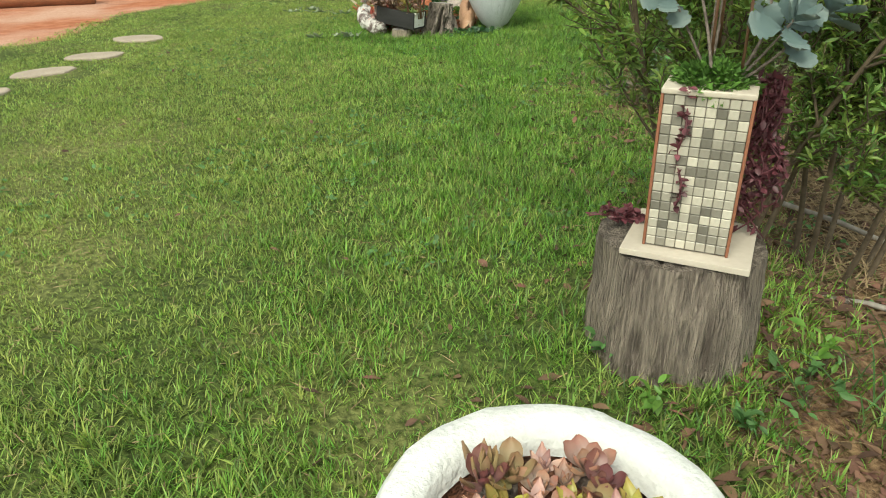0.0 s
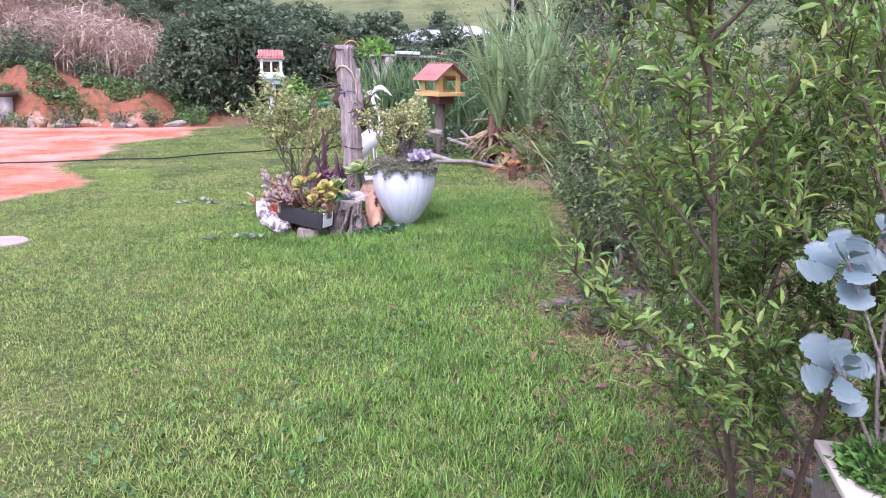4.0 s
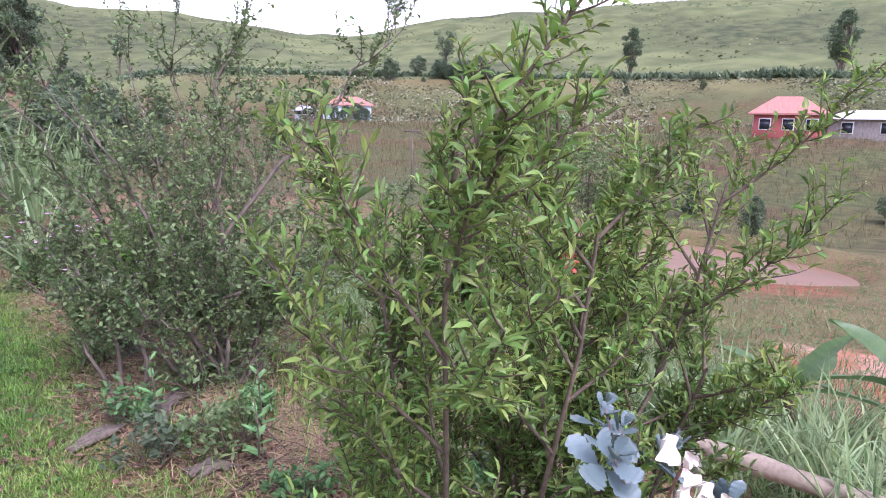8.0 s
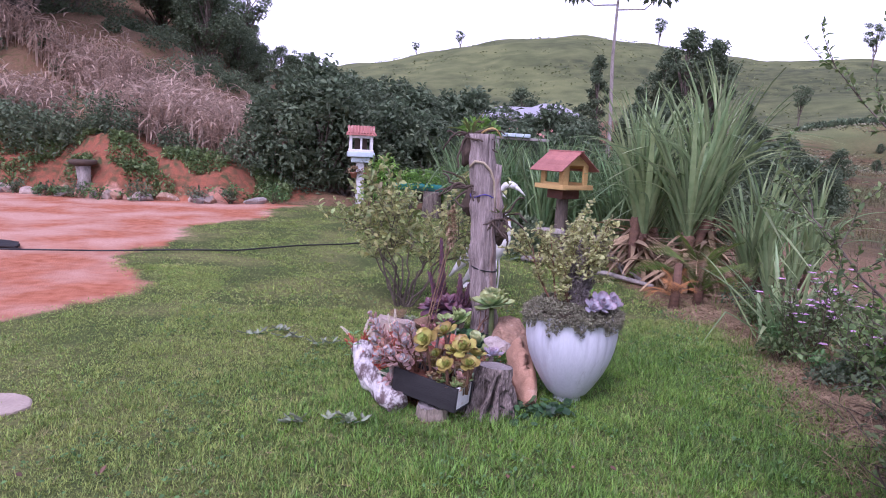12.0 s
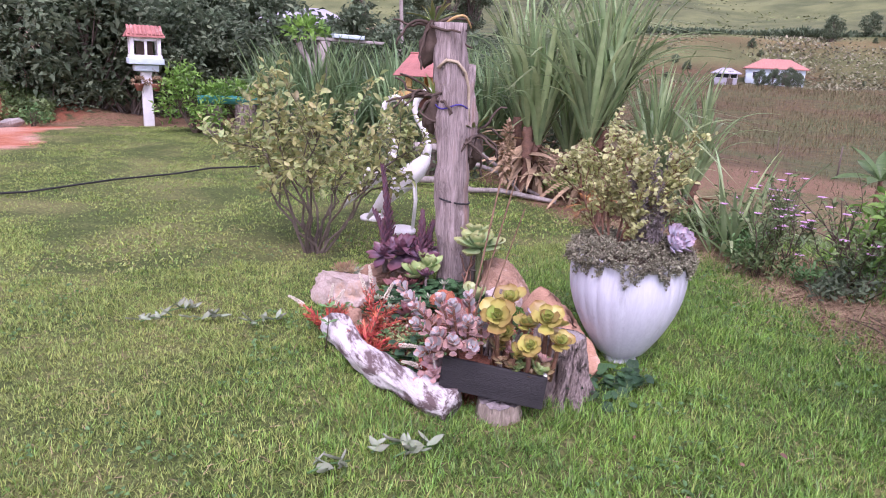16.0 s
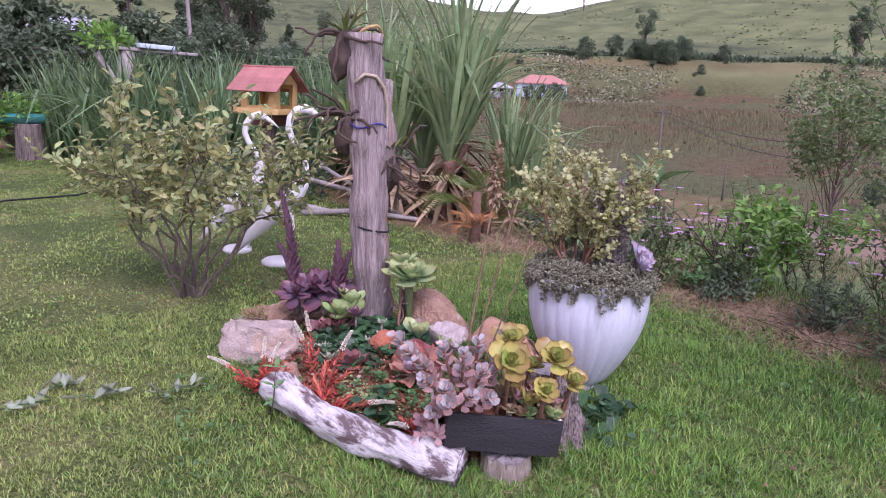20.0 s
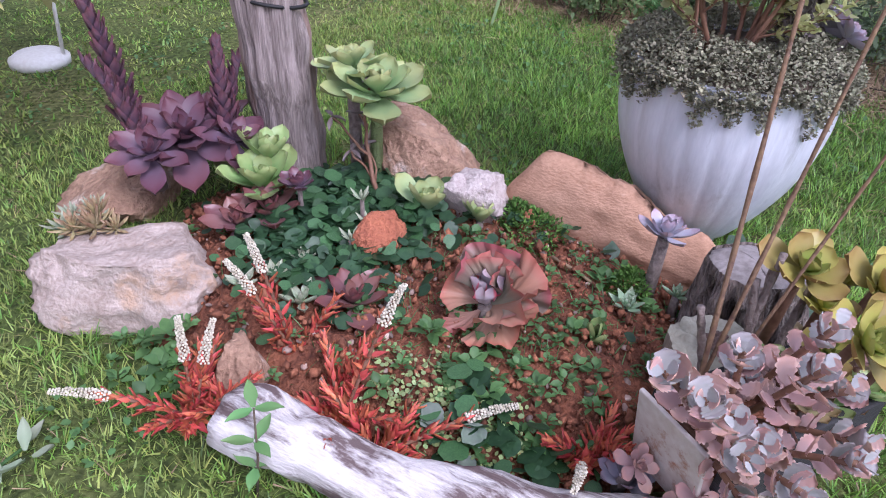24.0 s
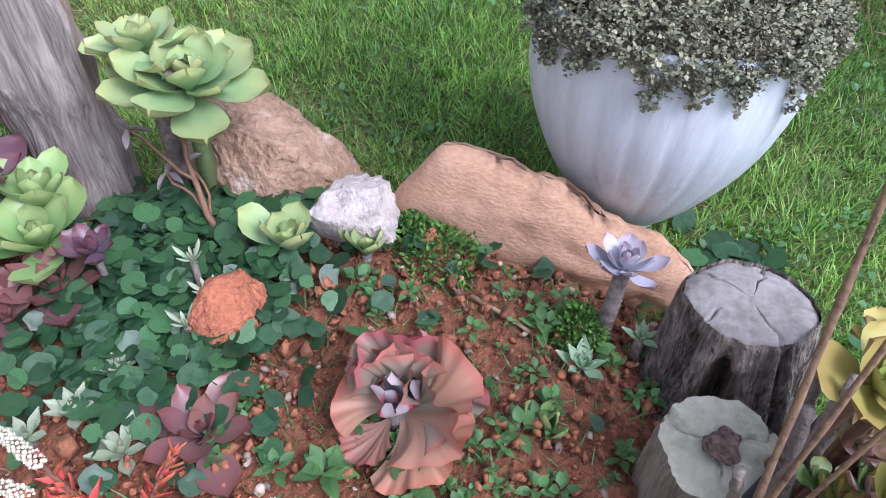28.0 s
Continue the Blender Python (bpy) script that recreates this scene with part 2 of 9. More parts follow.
def turns(pos, yaw, pitch, roll, scale):
    """Matrices from arrays of places, angles (radians) and sizes; the shape's +y is turned up by pitch, then round z by yaw."""
    pos, yaw, pitch, roll = np.asarray(pos, float), np.asarray(yaw), np.asarray(pitch), np.asarray(roll)
    k = len(pos)
    scale = np.broadcast_to(np.asarray(scale, float).reshape(-1, 1) if np.ndim(scale) == 1 else scale, (k, 3)) if np.ndim(scale) else np.full((k, 3), scale)
    cy, sy, cp, sp, cr, sr = np.cos(yaw), np.sin(yaw), np.cos(pitch), np.sin(pitch), np.cos(roll), np.sin(roll)
    Z0, O = np.zeros(k), np.ones(k)
    Rz = np.array([[cy, -sy, Z0], [sy, cy, Z0], [Z0, Z0, O]]).transpose(2, 0, 1)
    Rx = np.array([[O, Z0, Z0], [Z0, cp, -sp], [Z0, sp, cp]]).transpose(2, 0, 1)
    Ry = np.array([[cr, Z0, sr], [Z0, O, Z0], [-sr, Z0, cr]]).transpose(2, 0, 1)
    M = np.tile(np.eye(4), (k, 1, 1))
    M[:, :3, :3] = (Rz @ Rx @ Ry) * scale[:, None, :]
    M[:, :3, 3] = pos
    return M


def join_data(items):
    verts, faces = [], []
    for v, f in items:
        o = len(verts)
        verts += list(v)
        faces += [tuple(i + o for i in q) for q in f]
    return verts, faces


def smooth01(a, b, x):
    t = np.clip((np.asarray(x, float) - a) / (b - a), 0, 1)
    return t * t * (3 - 2 * t)


# ---- the lie of the land ----
def edge_x(y):
    """Where the lawn gives way to the rough bank on the valley side."""
    return 1.05 + 0.45 * smooth01(1.5, 3.5, y) + 0.7 * smooth01(5.2, 7.0, y) + 0.12 * np.sin(np.asarray(y) * 0.9) + 0.35 * smooth01(8, 9.5, y) + 0.6 * smooth01(10, 20, y)


# the skyline of the hills: bearing and height of the crest, both in degrees
RIDGE_B = (-180, -60, -25, -6, -1, 4, 8, 12, 15, 18, 21, 25.5, 30, 34, 39, 44, 47, 49, 53, 58, 62, 66, 72, 90, 130, 180)
RIDGE_E = (5.0, 5.0, 4.6, 5.3, 6.6, 7.7, 8.4, 8.8, 8.8, 8.5, 7.9, 7.0, 7.0, 7.0, 6.4, 5.9, 5.5, 6.2, 7.3, 7.7, 7.6, 8.2, 8.6, 8.0, 6.0, 5.0)


def lay(x, y):
    """Height of the ground."""
    x, y = np.asarray(x, float), np.asarray(y, float)
    dx, dy = x + 1.0, y - 5.0
    r = np.hypot(dx, dy) + 1e-6
    b = np.degrees(np.arctan2(dx, dy))
    off = x - edge_x(y)
    h = -1.5 * smooth01(0.0, 8.0, off) - 1.7 * smooth01(8, 35, off)
    h = h * smooth01(-6, 3, y) * (1 - 0.6 * smooth01(14, 30, y) * (1 - smooth01(15, 30, b)))
    h = h + 4.0 * smooth01(60, 135, r) * smooth01(5, 30, b)
    left = 1 - smooth01(-24, -3, b)
    wob = 0.5 * np.sin(x * 0.7) + 0.16 * np.sin(x * 2.3 + 1) + 0.09 * np.sin(x * 5.1 + 2)
    cut = (0.55 * smooth01(20.6, 20.95, y + wob) + 0.45 * smooth01(21.0, 21.7, y + wob + 0.1 * np.sin(x * 3.7))) * (1 - smooth01(-8, -1.0, x))
    h = h + cut * (1.35 + 0.15 * np.sin(x * 2.1)) + left * (5.0 * smooth01(22.5, 33, r) + 9 * smooth01(36, 75, r) * smooth01(-60, -8, -np.abs(b + 24)))
    h = h + 6.0 * smooth01(35, 115, r) * (1 - smooth01(22, 36, b)) * smooth01(-30, -5, b)
    h = h + 3.2 * np.exp(-((x - 65) ** 2 + (y - 10) ** 2) / 18.0 ** 2)
    e = np.hypot((x - 19.6) / 3.7, (y - 10.4) / 8.0)
    basin = 1 - smooth01(1.05, 1.7, e)
    h = h * (1 - basin) - 1.95 * basin - 0.75 * (1 - smooth01(0.75, 1.08, e))
    h = h + 9.5 * smooth01(128, 164, r) * smooth01(24, 36, b)
    h = h + 0.12 * np.exp(-((x - 1.0) ** 2 + (y - 2.2) ** 2) / 0.5 ** 2)
    ridge = sum(np.interp(b + d, RIDGE_B, RIDGE_E) for d in (-3, -1.5, 0, 1.5, 3)) / 5 * 0.98
    s = smooth01(150, 415, r) ** 1.15
    h = h * (1 - s) + (np.tan(np.radians(ridge)) * 415 + 1.6) * s * (1 - 0.5 * smooth01(430, 1500, r))
    return h


def ground_mesh():
    rad = np.concatenate([np.linspace(0.0, 12, 61)[1:], np.linspace(12.25, 40, 90), 40 * 1.055 ** np.arange(1, 76)])
    ang = np.linspace(0, 2 * np.pi, 361)[:-1]
    R, A = np.meshgrid(rad, ang, indexing="ij")
    X, Y = -0.5 + R * np.sin(A), 8 + R * np.cos(A)
    Zg = lay(X, Y)
    bumps = np.array([noise.noise((x * 0.9, y * 0.9, 3)) * 0.02 + noise.noise((x * 0.05, y * 0.05, 1)) * min(2.2, r * 0.007) for x, y, r in zip(X.ravel(), Y.ravel(), R.ravel())]).reshape(X.shape)
    Zg = Zg + bumps * smooth01(0, 6, R)
    nr, na = X.shape
    verts = np.concatenate([[[-0.5, 8, 0.0]], np.stack([X, Y, Zg], -1).reshape(-1, 3)])
    faces = [(0, 1 + (k + 1) % na, 1 + k) for k in range(na)]
    for i in range(nr - 1):
        o, p = 1 + i * na, 1 + (i + 1) * na
        faces += [(o + k, o + (k + 1) % na, p + (k + 1) % na, p + k) for k in range(na)]
    return verts, faces


def dirt_mask(x, y):
    """1 on the bare red yard, 0 on grass."""
    x, y = np.asarray(x, float), np.asarray(y, float)
    edge = -3.7 - 0.5 * np.sin(y * 0.55) - 0.9 * smooth01(11, 7, y) + 0.25 * np.sin(y * 1.9)
    return smooth01(-0.5, 0.5, edge - x) * smooth01(5.5, 7.5, y)

# ---- materials ----
M_BARK = material("grey_bark", (0.20, 0.16, 0.12), (0.07, 0.055, 0.045), 0.9, 6, 40, 0.8, stretch=(1, 1, 0.25))
M_TWIG = material("brown_twig", (0.16, 0.12, 0.08), (0.07, 0.05, 0.035), 0.85, 10, 60, 0.5)
M_POST = material("weathered_post_wood", (0.48, 0.40, 0.37), (0.10, 0.075, 0.065), 0.9, 5, 30, 1.0, stretch=(6, 6, 0.3), stain=(0.26, 0.17, 0.13), stain_scale=1.2, depth=0.015)
M_STUMP = material("cracked_stump_side", (0.44, 0.36, 0.30), (0.03, 0.022, 0.02), 0.95, 4.5, 26, 1.0, stretch=(7, 7, 0.35), stain=(0.13, 0.10, 0.085), stain_scale=5, stain_at=0.52, depth=0.05)
M_CUT = material("cut_wood_end", (0.37, 0.335, 0.32), (0.17, 0.145, 0.135), 0.9, 9, 60, 0.35, stain=(0.14, 0.10, 0.095), stain_scale=6, stain_at=0.6)
M_GNARL = material("gnarled_dark_stump_side", (0.42, 0.345, 0.30), (0.03, 0.022, 0.02), 0.95, 14, 50, 1.0, stretch=(2.2, 2.2, 0.7), depth=0.05)
M_TANLOG = material("tan_weathered_log_side", (0.40, 0.34, 0.265), (0.15, 0.12, 0.09), 0.92, 7, 40, 0.8, stretch=(4, 4, 0.5), stain=(0.22, 0.15, 0.10), stain_scale=5, stain_at=0.58, depth=0.02)
M_CUTGREEN = material("greenish_cut_wood_end", (0.48, 0.46, 0.36), (0.30, 0.28, 0.21), 0.9, 9, 60, 0.7, stain=(0.22, 0.17, 0.13), stain_scale=7, stain_at=0.62)
M_WHITELOG = material("peeling_whitewash_log", (0.76, 0.73, 0.71), (0.46, 0.42, 0.40), 0.85, 8, 40, 0.5, stain=(0.13, 0.09, 0.085), stain_scale=3.2, stain_at=0.465, stretch=(5, 1.0, 5), depth=0.02)
M_POT = material("white_glazed_pot", (0.68, 0.70, 0.745), (0.55, 0.57, 0.615), 0.42, 4, 40, 0.1, stain=(0.44, 0.45, 0.47), stain_scale=3, stain_at=0.57, stretch=(2.6, 2.6, 0.5))
M_WHITE = material("white_paint", (0.75, 0.75, 0.74), (0.6, 0.6, 0.58), 0.6, 6, 60, 0.15)
M_WHITEWASH = material("rough_whitewash", (0.80, 0.80, 0.80), (0.64, 0.64, 0.63), 0.8, 12, 70, 0.6, stain=(0.5, 0.45, 0.38), stain_scale=7, stain_at=0.66)
M_SOIL = material("red_soil", (0.33, 0.12, 0.06), (0.10, 0.035, 0.02), 0.95, 14, 90, 1.0, depth=0.03)
M_CRUMB = material("red_soil_crumbs", (0.36, 0.14, 0.07), (0.14, 0.05, 0.028), 0.95, 20, 90, 0.6, island=0.45)
M_ROCK_PALE = material("pale_pink_rock", (0.56, 0.47, 0.41), (0.30, 0.225, 0.18), 0.85, 14, 90, 0.9, stain=(0.50, 0.34, 0.23), stain_scale=5, depth=0.015)
M_ROCK_BROWN = material("brown_ochre_rock", (0.50, 0.32, 0.21), (0.23, 0.13, 0.085), 0.85, 9, 60, 1.0, stain=(0.62, 0.50, 0.42), stain_scale=6, depth=0.03)
M_ROCK_SLAB = material("layered_sandstone", (0.53, 0.32, 0.21), (0.34, 0.18, 0.105), 0.85, 7, 70, 0.6, stretch=(1, 1, 2.4), stain=(0.62, 0.46, 0.36), stain_scale=3.2, depth=0.012)
M_ROCK_RED = material("red_brick_stone", (0.56, 0.20, 0.10), (0.32, 0.10, 0.055), 0.95, 16, 90, 1.0, depth=0.03)
M_ROCK_WHITE = material("white_quartz_rock", (0.64, 0.57, 0.53), (0.38, 0.30, 0.27), 0.75, 16, 90, 1.0, stain=(0.50, 0.37, 0.28), stain_scale=6, stain_at=0.58, depth=0.02)
M_BLACK = material("charred_black_wood", (0.035, 0.033, 0.034), (0.015, 0.014, 0.015), 0.75, 6, 50, 0.5, stretch=(1, 1, 5))
M_STONEFLAT = material("stepping_slab", (0.46, 0.38, 0.31), (0.32, 0.255, 0.21), 0.9, 6, 60, 0.4)
M_YELLOW = material("yellow_painted_wood", (0.64, 0.43, 0.17), (0.50, 0.32, 0.11), 0.7, 8, 60, 0.3, stretch=(1, 1, 4))
M_REDROOF = material("faded_red_roof", (0.45, 0.19, 0.155), (0.30, 0.115, 0.10), 0.75, 9, 60, 0.4, obj=0.15, stain=(0.55, 0.35, 0.30), stain_scale=3, stain_at=0.6)
M_DARKIN = material("dark_inside_wood", (0.10, 0.07, 0.05), None, 0.9)
M_PALEBLUE = material("pale_blue_paint", (0.55, 0.66, 0.68), (0.42, 0.52, 0.55), 0.7, 8, 60, 0.3)
M_TEAL = material("teal_paint", (0.05, 0.36, 0.34), (0.03, 0.22, 0.22), 0.6, 8, 60, 0.3, stain=(0.42, 0.20, 0.06), stain_scale=7, stain_at=0.60)
M_GREYWOOD = material("grey_driftwood", (0.43, 0.39, 0.35), (0.18, 0.155, 0.135), 0.9, 7, 50, 0.6, stretch=(1, 1, 0.3))
M_TILE = material("mosaic_tile", (0.41, 0.375, 0.32), (0.34, 0.31, 0.265), 0.25, 9, 90, 0.05, obj=0.6)
M_GROUT = material("grout", (0.24, 0.215, 0.185), None, 0.9, 12, 80, 0.3)
M_TERRA = material("terracotta_trim", (0.34, 0.13, 0.07), (0.2, 0.08, 0.05), 0.8, 9, 60, 0.4)
M_CREAM = material("cream_marble_slab", (0.60, 0.53, 0.46), (0.50, 0.43, 0.36), 0.5, 5, 50, 0.1)
M_WIRE = material("black_wire", (0.015, 0.015, 0.016), None, 0.6, bump=0)
M_HOSE = material("black_hose", (0.018, 0.018, 0.02), None, 0.55, bump=0)
M_BLUEROPE = material("blue_rope", (0.08, 0.06, 0.35), None, 0.8, bump=0.2)
M_STRAW = material("dry_straw", (0.42, 0.31, 0.18), (0.23, 0.155, 0.09), 0.9, 3, 30, 0.0, island=0.35)
M_DEADLEAF = material("fallen_leaves", (0.19, 0.10, 0.062), (0.075, 0.042, 0.03), 0.85, 8, 40, 0.2, island=0.5, hue=0.02)
M_BLADE = material("lawn_blades", (0.24, 0.42, 0.068), (0.10, 0.215, 0.037), 0.45, 1.1, 5, 0.0, island=0.7, hue=0.02, thin=0.36)
M_BLADEDRY = material("pale_lawn_blades", (0.38, 0.465, 0.13), (0.23, 0.32, 0.074), 0.6, 1.1, 5, 0.0, island=0.55, hue=0.025, stain=(0.45, 0.40, 0.19), stain_scale=2.2, stain_at=0.60, thin=0.4)
M_LEAF_POME = material("pomegranate_leaves", (0.28, 0.39, 0.09), (0.13, 0.23, 0.055), 0.46, 1.5, 12, 0.0, island=0.45, hue=0.03, thin=0.4)
M_LEAF_FINE = material("small_dusty_leaves", (0.23, 0.315, 0.115), (0.095, 0.16, 0.06), 0.5, 2, 12, 0.0, island=0.4, hue=0.02, thin=0.4)
M_LEAF_SHRUB = material("variegated_shrub_leaves", (0.54, 0.52, 0.22), (0.18, 0.27, 0.085), 0.45, 9, 40, 0.0, island=0.4, hue=0.035, thin=0.4)
M_LEAF_DARK = material("dark_tree_leaves", (0.19, 0.25, 0.14), (0.085, 0.125, 0.07), 0.85, 0.6, 3, 0.0, island=0.4, hue=0.02, thin=0.4)
M_LEAF_BRIGHT = material("bright_bush_leaves", (0.27, 0.46, 0.085), (0.10, 0.24, 0.05), 0.4, 3, 20, 0.0, island=0.35, thin=0.4)
M_CANEDARK = material("dark_cane_leaves", (0.27, 0.39, 0.18), (0.12, 0.21, 0.085), 0.42, 1.2, 8, 0.0, island=0.45, hue=0.02, thin=0.4)
M_CANE = material("cane_leaves", (0.42, 0.52, 0.26), (0.20, 0.31, 0.13), 0.42, 1.2, 8, 0.0, island=0.4, hue=0.02, thin=0.4)
M_CORN = material("dried_corn_leaves", (0.58, 0.46, 0.36), (0.36, 0.26, 0.19), 0.9, 1.5, 8, 0.0, island=0.35, thin=0.4)

# ---- ground ----
g_verts, g_faces = ground_mesh()
M_GROUND = bpy.data.materials.new("ground_cover")
M_GROUND.use_nodes = True


def ground_material():
    t = M_GROUND.node_tree
    n, b = t.nodes, t.nodes["Principled BSDF"]
    co = n.new("ShaderNodeTexCoord").outputs["Object"]

    def nz(scale, detail=6):
        q = n.new("ShaderNodeTexNoise")
        q.inputs["Scale"].default_value, q.inputs["Detail"].default_value = scale, detail
        link(co, q.inputs["Vector"])
        return q.outputs[0]

    def ramp(fac, c0, c1, p0=0.35, p1=0.65):
        q = n.new("ShaderNodeValToRGB")
        q.color_ramp.elements[0].position, q.color_ramp.elements[1].position = p0, p1
        q.color_ramp.elements[0].color, q.color_ramp.elements[1].color = (*c0, 1), (*c1, 1)
        link(fac, q.inputs[0])
        return q.outputs[0]

    def mix(fac, a, c):
        q = n.new("ShaderNodeMix")
        q.data_type = 'RGBA'
        link(fac, q.inputs["Factor"])
        link(a, q.inputs[6])
        link(c, q.inputs[7])
        return q.outputs[2]

    def mask(name, wob, amount):
        a = n.new("ShaderNodeAttribute")
        a.attribute_name = name
        m1 = n.new("ShaderNodeMath")
        m1.operation = 'MULTIPLY_ADD'
        m1.inputs[1].default_value, m1.inputs[2].default_value = amount, -amount / 2
        link(wob, m1.inputs[0])
        m2 = n.new("ShaderNodeMath")
        m2.operation = 'ADD'
        link(a.outputs["Fac"], m2.inputs[0])
        link(m1.outputs[0], m2.inputs[1])
        m3 = n.new("ShaderNodeMapRange")
        m3.inputs[1].default_value, m3.inputs[2].default_value = 0.35, 0.65
        link(m2.outputs[0], m3.inputs[0])
        return m3.outputs[0]

    fine, mid, wide, huge = nz(45), nz(7), nz(0.9), nz(0.03, 9)
    # lush lawn ground is kept dark to stand in for shade between blades
    lawn = mix(ramp(wide, (0, 0, 0), (1, 1, 1), 0.45, 0.65), ramp(fine, (0.035, 0.05, 0.015), (0.11, 0.15, 0.04)), ramp(fine, (0.08, 0.09, 0.03), (0.25, 0.25, 0.095)))
    dirt = mix(ramp(wide, (0, 0, 0), (1, 1, 1), 0.4, 0.62), ramp(mid, (0.36, 0.12, 0.06), (0.50, 0.20, 0.115)), ramp(fine, (0.48, 0.26, 0.19), (0.60, 0.38, 0.29)))
    wild = mix(ramp(mid, (0, 0, 0), (1, 1, 1), 0.32, 0.48), ramp(fine, (0.06, 0.065, 0.022), (0.15, 0.15, 0.05)), ramp(fine, (0.10, 0.055, 0.032), (0.30, 0.19, 0.11)))
    field = mix(ramp(nz(0.12), (0, 0, 0), (1, 1, 1), 0.4, 0.6), ramp(nz(1.5), (0.07, 0.05, 0.026), (0.14, 0.10, 0.047)), ramp(nz(1.5), (0.055, 0.07, 0.026), (0.11, 0.12, 0.045)))
    hill = mix(ramp(nz(0.012, 12), (0, 0, 0), (1, 1, 1), 0.46, 0.6), ramp(nz(0.09, 10), (0.085, 0.105, 0.042), (0.165, 0.185, 0.075)), ramp(nz(0.2, 10), (0.05, 0.065, 0.03), (0.115, 0.13, 0.055)))
    bank = mix(ramp(mid, (0, 0, 0), (1, 1, 1), 0.38, 0.6), ramp(fine, (0.22, 0.075, 0.045), (0.36, 0.13, 0.07)), ramp(nz(3), (0.25, 0.10, 0.06), (0.06, 0.075, 0.03)))
    c = mix(mask("wild", mid, 0.9), lawn, wild)
    c = mix(mask("field", nz(0.1), 0.5), c, field)
    c = mix(mask("hill", nz(0.05), 0.5), c, hill)
    c = mix(mask("dirt", nz(2.2, 9), 1.3), c, dirt)
    c = mix(mask("bank", mid, 0.8), c, bank)
    link(c, b.inputs["Base Color"])
    b.inputs["Roughness"].default_value = 0.95
    b.inputs["Specular IOR Level"].default_value = 0.2
    bp = n.new("ShaderNodeBump")
    bp.inputs["Strength"].default_value, bp.inputs["Distance"].default_value = 0.7, 0.03
    link(fine, bp.inputs["Height"])
    link(bp.outputs[0], b.inputs["Normal"])


ground_material()
ground = tagged(new("ground", mesh("ground", g_verts, g_faces, M_GROUND)), "green lawn, red earth yard and grassy valley hills", "ground", kind="structure")
gx, gy = np.array([v[0] for v in g_verts]), np.array([v[1] for v in g_verts])
g_r, g_b = np.hypot(gx + 1, gy - 5), np.degrees(np.arctan2(gx + 1, gy - 5))
g_off = gx - edge_x(gy)
for a_name, vals in (
    ("dirt", np.maximum(dirt_mask(gx, gy) * (1 - smooth01(20.0, 21.0, gy)) * (g_r < 60), 0.9 * np.exp(-(((gx - 9) / 2.4) ** 2 + ((gy - 2.2) / 1.5) ** 2) ** 2))),
    ("wild", np.clip(smooth01(-0.6, 0.15, g_off) * (1 - 0.5 * smooth01(2.6, 5.0, g_off)) + smooth01(19.5, 21.5, gy), 0, 1)),
    ("field", smooth01(22, 34, g_r) * smooth01(20, 40, g_b)),
    ("hill", smooth01(120, 165, g_r)),
    ("bank", np.clip(smooth01(20.2, 20.9, gy + 0.5 * np.sin(gx * 0.7)) * (1 - smooth01(-4.5, -1.0, gx)) * (1 - smooth01(22.0, 23.5, gy)) + (0.36 * smooth01(122, 128, g_r) * (1 - smooth01(148, 152, g_r)) + 0.47 * smooth01(148, 155, g_r) * (1 - smooth01(161, 165, g_r))) * smooth01(28, 36, g_b) * (1 - smooth01(80, 90, g_b)) + np.exp(-((gx - 16) ** 2 + (gy - 4.6) ** 2) / 1.9 ** 2), 0, 1)),
):
    at = ground.data.attributes.new(a_name, 'FLOAT', 'POINT')
    at.data.foreach_set("value", np.asarray(vals, np.float32))


# ---- lawn ----
def in_bed(x, y, grow=0.0):
    return ((x + 0.18) / (0.62 + grow)) ** 2 + ((y - 8.31) / (0.90 + grow)) ** 2 < 1


def lushness(x, y):
    """1 where the lawn is thick and dark green, 0 where it is short and yellowing."""
    n = np.array([noise.noise((a * 0.75, c * 0.75, 0)) + 0.6 * noise.noise((a * 2.6, c * 2.6, 3)) for a, c in zip(x, y)])
    return np.clip(0.12 + 0.88 * smooth01(-1.3, 0.6, x + 0.9 * n) * (1 - 0.7 * smooth01(8.2, 10.2, y)) * (0.85 + 0.15 * smooth01(4.0, 6.5, y)) + 0.7 * np.exp(-((x + 0.5) / 0.9) ** 2 - ((y - 7.3) / 1.2) ** 2) - 0.3 * smooth01(0.1, 0.5, n), 0.03, 0.97)


